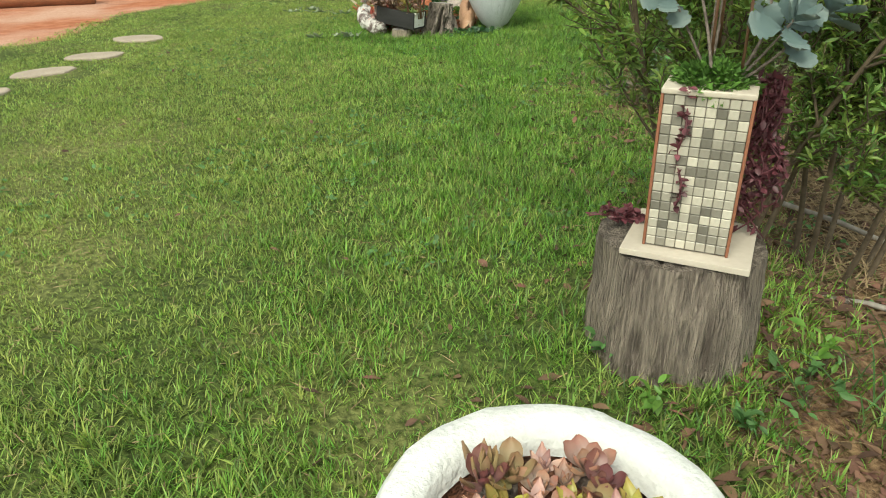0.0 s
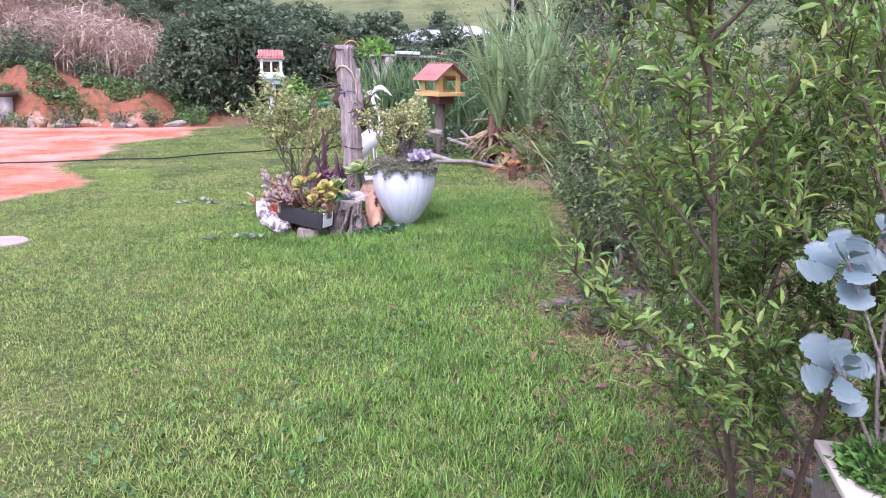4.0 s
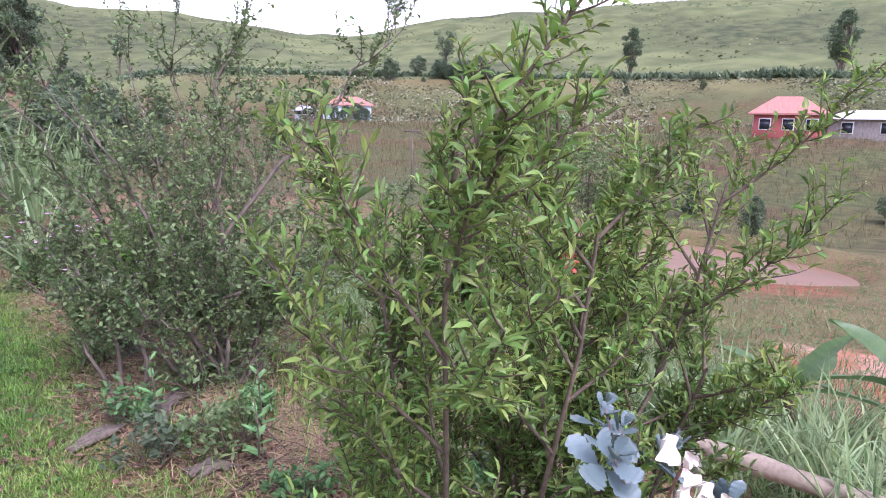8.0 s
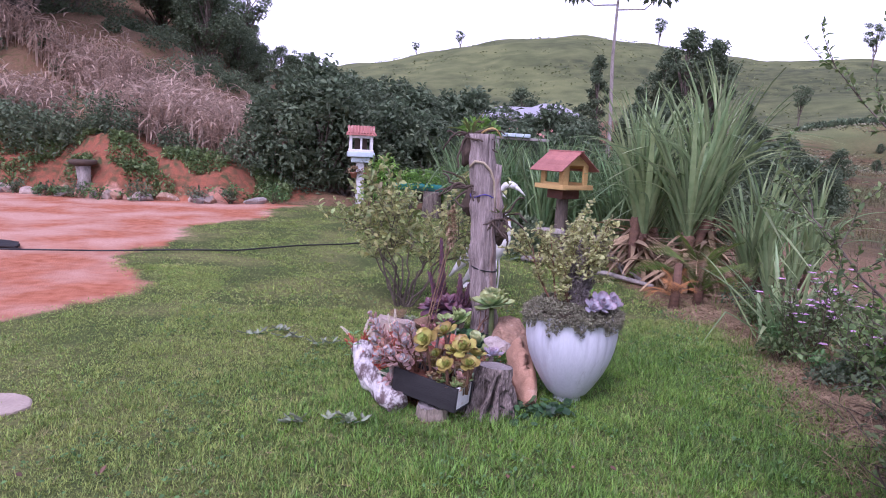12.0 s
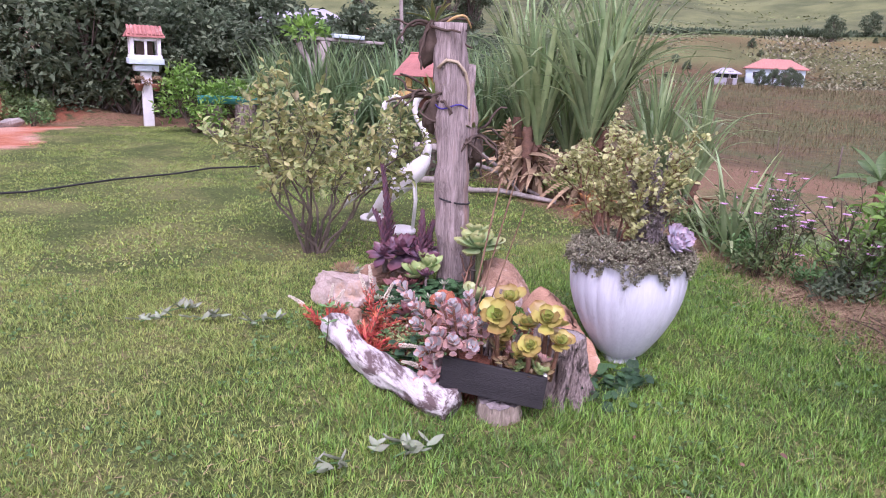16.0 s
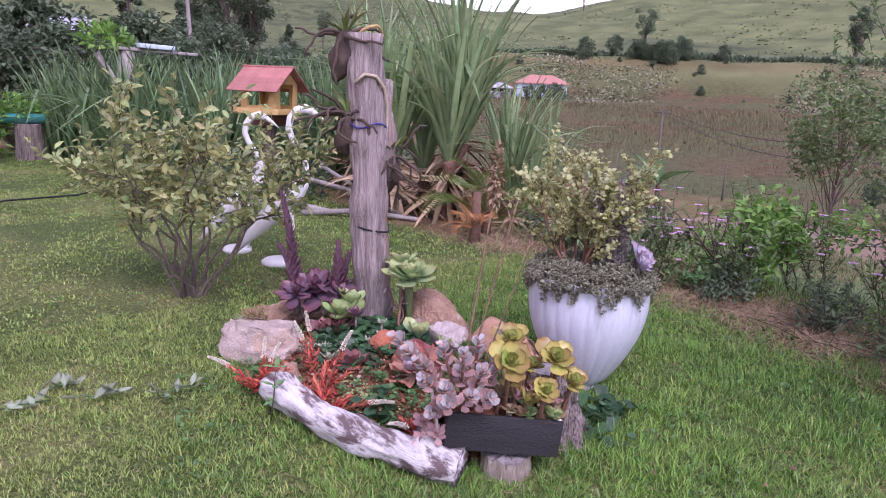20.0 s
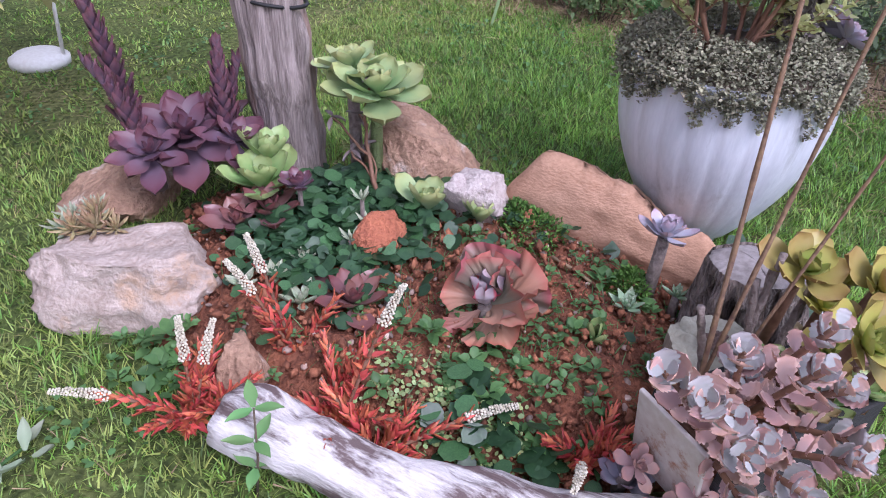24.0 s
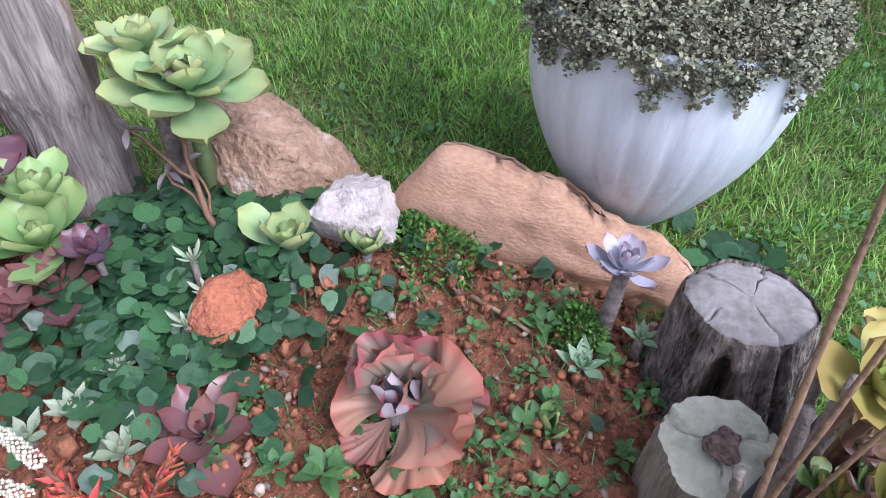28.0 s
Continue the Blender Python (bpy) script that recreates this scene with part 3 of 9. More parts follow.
def tufts(count, x0, x1, y0, y1, length, width, per=6, spread=0.014):
    """Small tufts of blades that lean out from their middles: matrices of the lush ones and of the dry ones."""
    x, y = rng.uniform(x0, x1, count), rng.uniform(y0, y1, count)
    ok = (x < edge_x(y) + rng.normal(-0.05, 0.16, count)) & (dirt_mask(x, y) < rng.uniform(0.02, 0.8, count)) & ~in_bed(x, y)
    x, y = x[ok], y[ok]
    full = lushness(x, y)
    size = (0.62 + 0.5 * full) * (1 + 0.55 * np.array([noise.noise((a * 3.1, c * 3.1, 8)) for a, c in zip(x, y)])) * rng.uniform(0.7, 1.25, len(x))
    lush = np.repeat(rng.random(len(x)) < full, per)
    yaw = rng.uniform(0, 2 * np.pi, len(x) * per)
    out = np.abs(rng.normal(0, spread, len(yaw)))
    px, py = np.repeat(x, per) - np.sin(yaw) * out, np.repeat(y, per) + np.cos(yaw) * out
    s = length * np.repeat(size, per) * rng.uniform(0.55, 1.25, len(yaw))
    pitch = rng.uniform(0.75, 1.5, len(yaw)) - 9 * out
    M = turns(np.stack([px, py, lay(px, py) - 0.004], -1), yaw, np.maximum(pitch, 0.15), rng.uniform(-0.5, 0.5, len(yaw)), np.stack([width * rng.uniform(0.65, 1.3, len(yaw)), s, s], -1))
    return M[lush], M[~lush]


BLADE = ([(-0.5, 0, 0), (0.5, 0, 0), (0.36, 0.55, -0.05), (-0.36, 0.55, -0.05), (0.0, 1.0, -0.22)], [(0, 1, 2, 3), (3, 2, 4)])
patches = [tufts(96000, -2.6, 2.7, 0.9, 10.0, 0.050, 0.0043), tufts(36000, -5.0, -2.5, 3.0, 12.0, 0.036, 0.007, 5, 0.03), tufts(42000, -4.6, 4.0, 10.0, 20.5, 0.038, 0.009, 5, 0.04)]
tagged(new("lawn_grass", scatter_mesh("lawn_grass", BLADE, np.concatenate([p[0] for p in patches]), M_BLADE, smooth=False)), "thick dark green lawn grass in small tufts", "grass", kind="stuff")
tagged(new("pale_lawn_grass", scatter_mesh("pale_lawn_grass", BLADE, np.concatenate([p[1] for p in patches]), M_BLADEDRY, smooth=False)), "short yellowing lawn grass between the green tufts", "grass", kind="stuff")
# dead blades lying in the sward
k = 9000
x, y = rng.uniform(-2.6, 2.4, k), rng.uniform(0.9, 10.5, k)
ok = (x < edge_x(y)) & ~in_bed(x, y) & (dirt_mask(x, y) < 0.3)
x, y = x[ok], y[ok]
k = len(x)
s = rng.uniform(0.025, 0.07, k)
tagged(new("dead_grass", scatter_mesh("dead_grass", BLADE, turns(np.stack([x, y, lay(x, y) + rng.uniform(0.006, 0.022, k)], -1), rng.uniform(0, 6.28, k), rng.normal(0.1, 0.25, k), rng.normal(0, 0.4, k), np.stack([np.full(k, 0.0028), s, s], -1)), M_STRAW, False)), "dead straw-coloured blades lying in the lawn", "grass", kind="stuff")


# ---- bed ----
def bed_height(x, y):
    q = np.sqrt(((x + 0.18) / 0.66) ** 2 + ((y - 8.31) / 0.94) ** 2)
    return 0.11 * (1 - smooth01(0.55, 1.0, q)) - 0.012


def bed_mound():
    verts, faces = [], []
    nr, na = 60, 150
    for i in range(nr + 1):
        for k in range(na):
            a, q = 2 * math.pi * k / na, i / nr
            x, y = -0.18 + 0.66 * q * math.cos(a), 8.31 + 0.94 * q * math.sin(a)
            z = float(bed_height(x, y)) + 0.018 * noise.noise((x * 9, y * 9, 2)) + 0.012 * noise.noise((x * 26, y * 26, 5)) + 0.006 * noise.noise((x * 70, y * 70, 7))
            verts.append((x, y, z))
    for i in range(nr):
        for k in range(na):
            faces.append((i * na + k, i * na + (k + 1) % na, (i + 1) * na + (k + 1) % na, (i + 1) * na + k))
    return verts, faces


tagged(new("garden_bed_soil", mesh("garden_bed_soil", *bed_mound(), M_SOIL)), "mound of loose red soil in the succulent bed", "soil", kind="structure")


def rock(name, x, y, z, size, mat, seed, label, turn=(0, 0, 0)):
    ob = new(name, rock_mesh(name, size, mat, seed, 0.34, detail=5 if size[2] > 0.19 and y < 10 else 4))
    ob.matrix_basis = pose(x, y, z, *turn)
    return tagged(ob, label, "rock", "rocks edging the bed")


rock("rock", -0.585, 8.97, 0.07, (0.64, 0.52, 0.42), M_ROCK_PALE, 3, "pale pinkish boulder at the edge of the bed", (0, 0, -60))
rock("rock", 0.33, 8.66, 0.12, (0.56, 0.50, 0.50), M_ROCK_BROWN, 5, "craggy brown and ochre rock beside the post", (4, 8, 50))
rock("rock", 0.185, 8.33, 0.14, (0.30, 0.28, 0.30), M_ROCK_WHITE, 8, "rounded white quartz stone in the bed")
rock("rock", -0.15, 8.47, 0.13, (0.24, 0.25, 0.25), M_ROCK_RED, 14, "rust red porous stone in the bed", (0, 0, 30))
rock("rock", -0.24, 9.40, 0.04, (0.66, 0.34, 0.26), M_ROCK_BROWN, 17, "brown rock half under the purple rosettes", (0, 0, 10))
rock("rock", -0.69, 8.50, 0.07, (0.26, 0.18, 0.16), M_ROCK_BROWN, 23, "small brown rock behind the whitewashed log", (0, 0, 40))


def slab_rock():
    """A long flat stone set on edge, layered, its top line stepping down towards one end."""
    verts, faces = [], []
    nu, nw = 48, 20
    for s in (0, 1):
        for i in range(nu + 1):
            u = i / nu
            top = 0.30 * min(1.0, (u / 0.18) ** 0.6) * (1 - 0.08 * smooth01(0.22, 0.48, u) - 0.30 * smooth01(0.45, 0.70, u) - 0.05 * smooth01(0.70, 0.73, u) - 0.36 * smooth01(0.80, 1.0, u)) + 0.01
            for j in range(nw + 1):
                w = j / nw
                bulge = math.sin(math.pi * min(1, 0.15 + w * 0.85)) ** 0.4 * math.sin(math.pi * (0.04 + 0.92 * u)) ** 0.35
                p = Vector((0.0, 0.39 - 0.78 * u, top * w))
                layer = 0.002 * math.sin(w * 20 + 3 * noise.noise((u * 3, w * 2, s)))
                x = (0.075 * bulge + layer * bulge + 0.02 * noise.noise(p * 4 + Vector((s * 9, 0, 0))) + 0.010 * (0.3 - abs(noise.noise(p * 11))) + 0.006 * noise.noise(p * 40)) * (1 if s else -1) + 0.03 * w * top / 0.33
                verts.append((x, p.y + 0.02 * noise.noise(p * 5), p.z + 0.010 * noise.noise((u * 14, s * 0.2, w)) + 0.008 * round(2 * noise.noise((u * 6, 0, 2)))))
    per = (nu + 1) * (nw + 1)
    for s in (0, 1):
        for i in range(nu):
            for j in range(nw):
                a = s * per + i * (nw + 1) + j
                q = (a, a + nw + 1, a + nw + 2, a + 1)
                faces.append(q[::-1] if s == 0 else q)
    for i in range(nu):
        a = i * (nw + 1) + nw
        faces.append((a, a + nw + 1, per + a + nw + 1, per + a))
    for i in (0, nu):
        for j in range(nw):
            a = i * (nw + 1) + j
            faces.append((a, a + 1, per + a + 1, per + a) if i == 0 else (a + 1, a, per + a, per + a + 1))
    return verts, faces


slab = new("sandstone_slab", mesh("sandstone_slab", *slab_rock(), M_ROCK_SLAB))
slab.matrix_basis = pose(0.285, 7.93, -0.01, 0, 0, 1)
tagged(slab, "long layered orange sandstone slab set on edge by the pot", "rock", "rocks edging the bed")


def stump(name, x, y, height, r0, r1, label, lean=(0, 0, 0), side=M_STUMP, grooves=26, seed=1.0, z=-0.02, top=M_CUT, rug=1.0):
    s = thing(name, x, y, z, label, "tree stump")
    s.matrix_basis = pose(x, y, z, *lean)
    n, segs = 10, 96
    verts, faces = [], []

    def outline(a, q):
        c = Vector((math.cos(a), math.sin(a), 0))
        crack = abs(math.sin(a * grooves * 0.5 + 2.5 * noise.noise((c.x * 2, c.y * 2, seed + q * 0.5)))) ** 0.5
        return (r0 + (r1 - r0) * q ** 0.6) * (0.95 + 0.13 * noise.noise(c * 1.3 + Vector((seed, 0, q * 0.25))) + rug * (0.09 * crack * (1 - 0.7 * q) + 0.05 * noise.noise((c.x * 6, c.y * 6, q * 3 + seed)) + 0.03 * noise.noise((c.x * 17, c.y * 17, q * 8 + seed))))

    for i in range(n + 1):
        q = i / n
        for k in range(segs):
            a = 2 * math.pi * k / segs
            r = outline(a, q) * (0.985 if i == n else 1)
            verts.append((r * math.cos(a), r * math.sin(a), height * q + (0.012 * noise.noise((a * 3, seed, 0)) if i == n else 0)))
    for i in range(n):
        for k in range(segs):
            faces.append((i * segs + k, i * segs + (k + 1) % segs, (i + 1) * segs + (k + 1) % segs, (i + 1) * segs + k))
    put("trunk_side", mesh(name, verts, faces, side, True), s)
    tv, tf = [], []
    rows = 16
    for i in range(rows + 1):
        q = 1 - i / rows
        for k in range(segs):
            a = 2 * math.pi * k / segs
            r = outline(a, 1) * 0.985 * max(q, 0.01)
            crack = -0.018 * max(0, 1 - abs(math.sin(a * 1.5 + seed + 0.5 * noise.noise((q * 3, seed, a)))) * 16) * (1 if (int((a + seed) * 3) % 3) else min(1, q * 1.6))
            tv.append((r * math.cos(a), r * math.sin(a), height + 0.012 * noise.noise((a * 3, seed, 0)) * q + crack + 0.0012 * math.sin(q * 70 + 2 * noise.noise((math.cos(a), math.sin(a), seed))) + 0.003 * noise.noise((r * math.cos(a) * 16, r * math.sin(a) * 16, seed)) * (1 - q ** 8)))
    for i in range(rows):
        for k in range(segs):
            tf.append((i * segs + k, i * segs + (k + 1) % segs, (i + 1) * segs + (k + 1) % segs, (i + 1) * segs + k))
    put("cut_top", mesh("cut_top", tv, tf, top), s, label="ringed and cracked sawn wood end")
    return s


stump("tree_stump", 0.86, 2.08, 0.40, 0.235, 0.215, "low grey weathered stump carrying the mosaic planter", seed=3.3, grooves=40, top=M_STUMP)


def gnarled_stump(x, y, height):
    """A rotten stump: a worn sawn top over buttresses with deep hollows between them."""
    s = thing("tree_stump", x, y, -0.02, "short rotten stump with a grey cracked top and hollow sides", "tree stump")
    s.matrix_basis = pose(x, y, -0.02, -5, 5, 0)
    n, segs = 26, 150
    verts, faces = [], []

    def side(a, q):
        c = Vector((math.cos(a), math.sin(a), 0))
        lobes = noise.noise(c * 1.9 + Vector((4.1, 0, q * 0.5))) + 0.55 * noise.noise(c * 4.6 + Vector((1.7, 0, q * 1.1)))
        pit = max(0.0, noise.noise(c * 3.6 + Vector((9.0, 2.0, q * 2.2))) - 0.05)
        flare = 0.115 + 0.085 * (1 - q) ** 1.5
        for a0, wide, low, high in ((-2.25, 0.17, 0.0, 0.75), (-1.62, 0.13, 0.05, 0.88), (-1.05, 0.2, 0.0, 0.6), (-0.35, 0.16, 0.1, 0.85), (2.75, 0.2, 0.0, 0.8), (2.0, 0.14, 0.2, 0.9), (0.5, 0.2, 0.0, 0.7)):
            d = math.atan2(math.sin(a - a0 - 0.4 * (q - 0.4)), math.cos(a - a0 - 0.4 * (q - 0.4))) / wide
            if low < q < high:
                flare -= 0.085 * math.exp(-d * d) * math.sin(math.pi * (q - low) / (high - low)) ** 0.5
        depth = (1 - q ** 5) * (0.35 + 0.65 * math.sin(math.pi * min(1, q + 0.12)))
        return flare * (1 + 0.22 * lobes * (1 - 0.6 * q)) - 0.26 * pit * depth + 0.010 * depth * noise.noise((c.x * 11, c.y * 11, q * 2)) + 0.004 * noise.noise((c.x * 30, c.y * 30, q * 6))

    for i in range(n + 1):
        q = i / n
        for k in range(segs):
            a = 2 * math.pi * k / segs
            r = max(0.03, side(a, q)) * (0.97 if i == n else 1)
            verts.append((r * math.cos(a), r * math.sin(a), height * q))
    for i in range(n):
        for k in range(segs):
            faces.append((i * segs + k, i * segs + (k + 1) % segs, (i + 1) * segs + (k + 1) % segs, (i + 1) * segs + k))
    put("trunk_side", mesh("trunk_side", verts, faces, M_GNARL), s)
    tv, tf = [], []
    rows = 18
    for i in range(rows + 1):
        q = 1 - i / rows
        for k in range(segs):
            a = 2 * math.pi * k / segs
            r = max(0.03, side(a, 1)) * 0.97 * max(q, 0.008)
            gap = max(0, 1 - abs(math.sin(a * 2.5 + 0.7 + 0.35 * noise.noise((q * 4, 1, a)))) * 15) * (1 if q > (0.15 + 0.5 * (k * 5 // segs % 2)) else 0)
            tv.append((r * math.cos(a), r * math.sin(a), height + 0.004 - 0.02 * gap + 0.0013 * math.sin(q * 60 + 2 * noise.noise((math.cos(a), math.sin(a), 2))) - 0.014 * q ** 6 + 0.006 * noise.noise((r * math.cos(a) * 12, r * math.sin(a) * 12, 3)) * (1 - q ** 8)))
    for i in range(rows):
        for k in range(segs):
            tf.append((i * segs + k, i * segs + (k + 1) % segs, (i + 1) * segs + (k + 1) % segs, (i + 1) * segs + k))
    put("cut_top", mesh("cut_top", tv, tf, M_CUT), s, label="grey sawn wood end with radial cracks")


gnarled_stump(0.03, 7.495, 0.31)
stump("log_post", -0.225, 7.56, 0.26, 0.098, 0.096, "round sawn post with greenish weathered end", seed=7.7, grooves=10, lean=(0, -3, 0), top=M_CUTGREEN, side=M_TANLOG)
stump("log_post", -0.335, 7.385, 0.094, 0.105, 0.098, "round wooden leg under the black trough", seed=9.2, grooves=18, side=M_TANLOG)

heart = new("rotten_heart", rock_mesh("rotten_heart", (0.085, 0.075, 0.02), material("rotten_dark_wood", (0.26, 0.17, 0.14), (0.05, 0.03, 0.028), 0.95, 30, 120, 1.0, stain=(0.6, 0.55, 0.5), stain_scale=40, stain_at=0.62), 6, 0.9))
heart.parent = [o for o in bpy.data.objects if o.name == "log_post"][0]
heart.matrix_basis = pose(0.0, 0.0, 0.277)
tagged(heart, "dark rotten heart of the wood")

# whitewashed curved log in front of the bed
log = thing("curved_log", -0.75, 7.85, 0, "curved log with peeling whitewash edging the bed", "log")
lp = [(-0.075, 0.555, 0.105), (-0.065, 0.46, 0.095), (-0.05, 0.34, 0.086), (-0.045, 0.19, 0.08), (-0.005, 0.05, 0.077), (0.04, -0.09, 0.075), (0.09, -0.22, 0.073), (0.145, -0.34, 0.07), (0.20, -0.44, 0.07)]
lpts = [Vector(lp[i]).lerp(Vector(lp[i + 1]), k / 4) for i in range(len(lp) - 1) for k in range(4)] + [Vector(lp[-1])]
v, f = tube_data(lpts, [0.071 + 0.006 * math.sin(i * 0.5) for i in range(len(lpts))], 48, 0.22, 4, 2.0)
v = [q + Vector((noise.noise(q * 14), noise.noise(q * 14 + Vector((5, 0, 0))), noise.noise(q * 14 + Vector((0, 5, 0))))) * 0.010 + Vector((0, 0, 1)) * 0.006 * noise.noise(Vector((q.x * 40, q.y * 12, q.z * 40))) for q in v]
put("log_body", mesh("log", v, f, M_WHITELOG), log)


# great white pot
def big_pot():
    p = thing("flower_pot", 0.58, 7.75, 0, "large white fluted egg-shaped pot standing on the lawn", "flower pot")
    prof = [(0.085, 0.0), (0.095, 0.004), (0.092, 0.016), (0.08, 0.028)]
    for i in range(1, 21):
        z = 0.03 + 0.55 * i / 20
        prof.append((0.076 + 0.224 * math.sin(math.pi / 2 * min(1.12, z / 0.485)) ** 0.86, z))
    prof += [(0.295, 0.595), (0.285, 0.60), (0.27, 0.59), (0.26, 0.54)]
    v, f = lathe_data(prof, 192, 24, 0.032)
    put("pot_body", mesh("pot_body", v, f, M_POT), p)
    v, f = lathe_data([(0.262, 0.55), (0.12, 0.565), (0.01, 0.57)], 24)
    put("pot_soil", mesh("pot_soil", v, f, M_SOIL), p)
    return p


big_pot()

# tall post of the bed
post = thing("wooden_post", 0.165, 9.04, 0, "tall weathered grey wooden post in the bed", "post")
n = 40
pv = [(0.0 + 0.008 * math.sin(i * 0.3) - 0.105 * i / n, 0.0, 1.74 * i / n) for i in range(n + 1)]
v, f = tube_data(pv, [0.090 + 0.012 * (1 - i / n) + 0.006 * math.sin(i * 0.8) for i in range(n + 1)], 64, 0.22, 3, 4.0, True, 18, 0.13)
put("post_trunk", mesh("post_trunk", v, f, M_POST), post)
spur = [(0.045 - 0.02 * q + 0.016 * math.sin(q * 7), -0.03, 0.92 + 0.58 * q) for q in np.linspace(0, 1, 18)]
v, f = tube_data(spur, [0.012 + 0.034 * math.sin(math.pi * (0.12 + 0.78 * q)) for q in np.linspace(0, 1, 18)], 24, 0.5, 5, 3.0, True, 9, 0.2)
put("split_spur", mesh("split_spur", v, f, M_POST), post, label="split grey splinter of wood along the post")
put("knot", rock_mesh("knot", (0.05, 0.03, 0.10), M_DARKIN, 3, 0.4, detail=3), post, pose(-0.115, -0.075, 1.21), "dark knot hole")

# black trough: two long boards, a floor and two ends, the outer end whitened
trough = thing("planter_trough", -0.335, 7.415, 0.10, "black wooden trough with a whitened end on a log leg", "planter")
TROUGH = pose(-0.345, 7.435, 0.104, 0, 0, -34) @ pose(0, 0, 0, 0, 5.5, 0)
trough.matrix_basis = TROUGH
TL, TW, TH = 0.455, 0.18, 0.15
part("front_board", box_bm(TL, 0.018, TH, 0.004, pose(0, -TW / 2, 0)), M_BLACK, trough)
part("back_board", box_bm(TL, 0.018, TH, 0.004, pose(0, TW / 2, 0)), M_BLACK, trough)
part("floor_board", box_bm(TL - 0.004, TW - 0.02, 0.016, 0.003), M_BLACK, trough)
M_RUST = material("rusty_white_plate", (0.62, 0.58, 0.54), (0.45, 0.36, 0.30), 0.7, 8, 50, 0.3, stain=(0.30, 0.12, 0.05), stain_scale=9, stain_at=0.54)
part("end_board", box_bm(0.018, TW - 0.02, TH - 0.004, 0.004, pose(TL / 2 - 0.012, 0, 0.002)), M_WHITEWASH, trough, "whitewashed end board")
part("end_plate", box_bm(0.010, TW - 0.01, TH + 0.05, 0.003, pose(-TL / 2 - 0.008, 0, -0.01, 0, -14, 0)), M_RUST, trough, "rusty white metal end plate")
part("trough_soil", box_bm(TL - 0.04, TW - 0.024, 0.105, 0.01, pose(0, 0, 0.016)), M_SOIL, trough)


# ---- plants: growth helpers ----
def grow(rr, base, way, length, radius, depth, kids, spread, rise, limbs, sites, wiggle=0.25, steps=5, shrink=0.62, leafy=1, every=0.03):
    """A limb and its side shoots: lines go to limbs, places for leaves to sites."""
    pts, d = [Vector(base)], Vector(way).normalized()
    for i in range(steps):
        d = (d + Vector((rr.gauss(0, wiggle), rr.gauss(0, wiggle), rr.gauss(0, wiggle * 0.6) + rise))).normalized()
        pts.append(pts[-1] + d * length / steps)
    limbs.append((pts, [radius * (1 - 0.6 * i / steps) for i in range(steps + 1)], depth))
    if depth < leafy:
        n = max(2, int(length / every))
        for k in range(n):
            t = (k + rr.random()) / n * steps * (0.85 if depth else 1) + (0.15 * steps if depth else 0)
            i = min(int(t), steps - 1)
            sites.append((pts[i].lerp(pts[i + 1], t - i), (pts[i + 1] - pts[i]).normalized()))
    if depth:
        for k in range(kids):
            t = steps * (0.25 + 0.75 * (k + rr.random()) / kids)
            i = min(int(t), steps - 1)
            p = pts[i].lerp(pts[i + 1], t - i)
            along = (pts[i + 1] - pts[i]).normalized()
            side = along.orthogonal().normalized()
            side.rotate(Matrix.Rotation(rr.uniform(0, 2 * math.pi), 3, along))
            grow(rr, p, along * math.cos(spread) + side * math.sin(spread), length * shrink * rr.uniform(0.7, 1.2), radius * 0.5, depth - 1, kids, spread, rise, limbs, sites, wiggle, steps, shrink, leafy, every)


def limbs_mesh(name, limbs, mat, least=0.0012):
    return mesh(name, *join_data([tube_data(p, [max(q, least) for q in r], 7 if d > 1 else (5 if d else 4), 0.1 if d > 1 else 0, cap=False) for p, r, d in limbs]), mat)


LEAF6 = ([(0, 0, 0), (0.5, 0.35, 0.10), (-0.5, 0.35, 0.10), (0.42, 0.68, 0.08), (-0.42, 0.68, 0.08), (0, 1, -0.08), (0, 0.35, 0), (0, 0.68, 0)],
         [(0, 1, 6), (0, 6, 2), (6, 1, 3, 7), (2, 6, 7, 4), (7, 3, 5), (4, 7, 5)])
LEAF2 = ([(0, 0, 0), (0.5, 0.45, 0.12), (-0.5, 0.45, 0.12), (0, 1, -0.1)], [(0, 1, 3), (0, 3, 2)])


def leaves_mesh(name, sites, shape, length, width, mat, seed, droop=0.2, spread=0.9, jitter=0.0):
    g = np.random.default_rng(seed)
    p = np.array([s[0] for s in sites]) + g.normal(0, jitter + 1e-9, (len(sites), 3))
    d = np.array([s[1] for s in sites])
    k = len(p)
    yaw = np.arctan2(-d[:, 0], d[:, 1]) + g.uniform(-np.pi, np.pi, k) * spread
    pitch = np.arcsin(np.clip(d[:, 2], -1, 1)) * 0.5 + g.normal(-droop, 0.5, k)
    s = g.uniform(0.6, 1.25, k)
    return scatter_mesh(name, shape, turns(p, yaw, pitch, g.normal(0, 0.6, k), np.stack([width * s, length * s, length * s], -1)), mat)


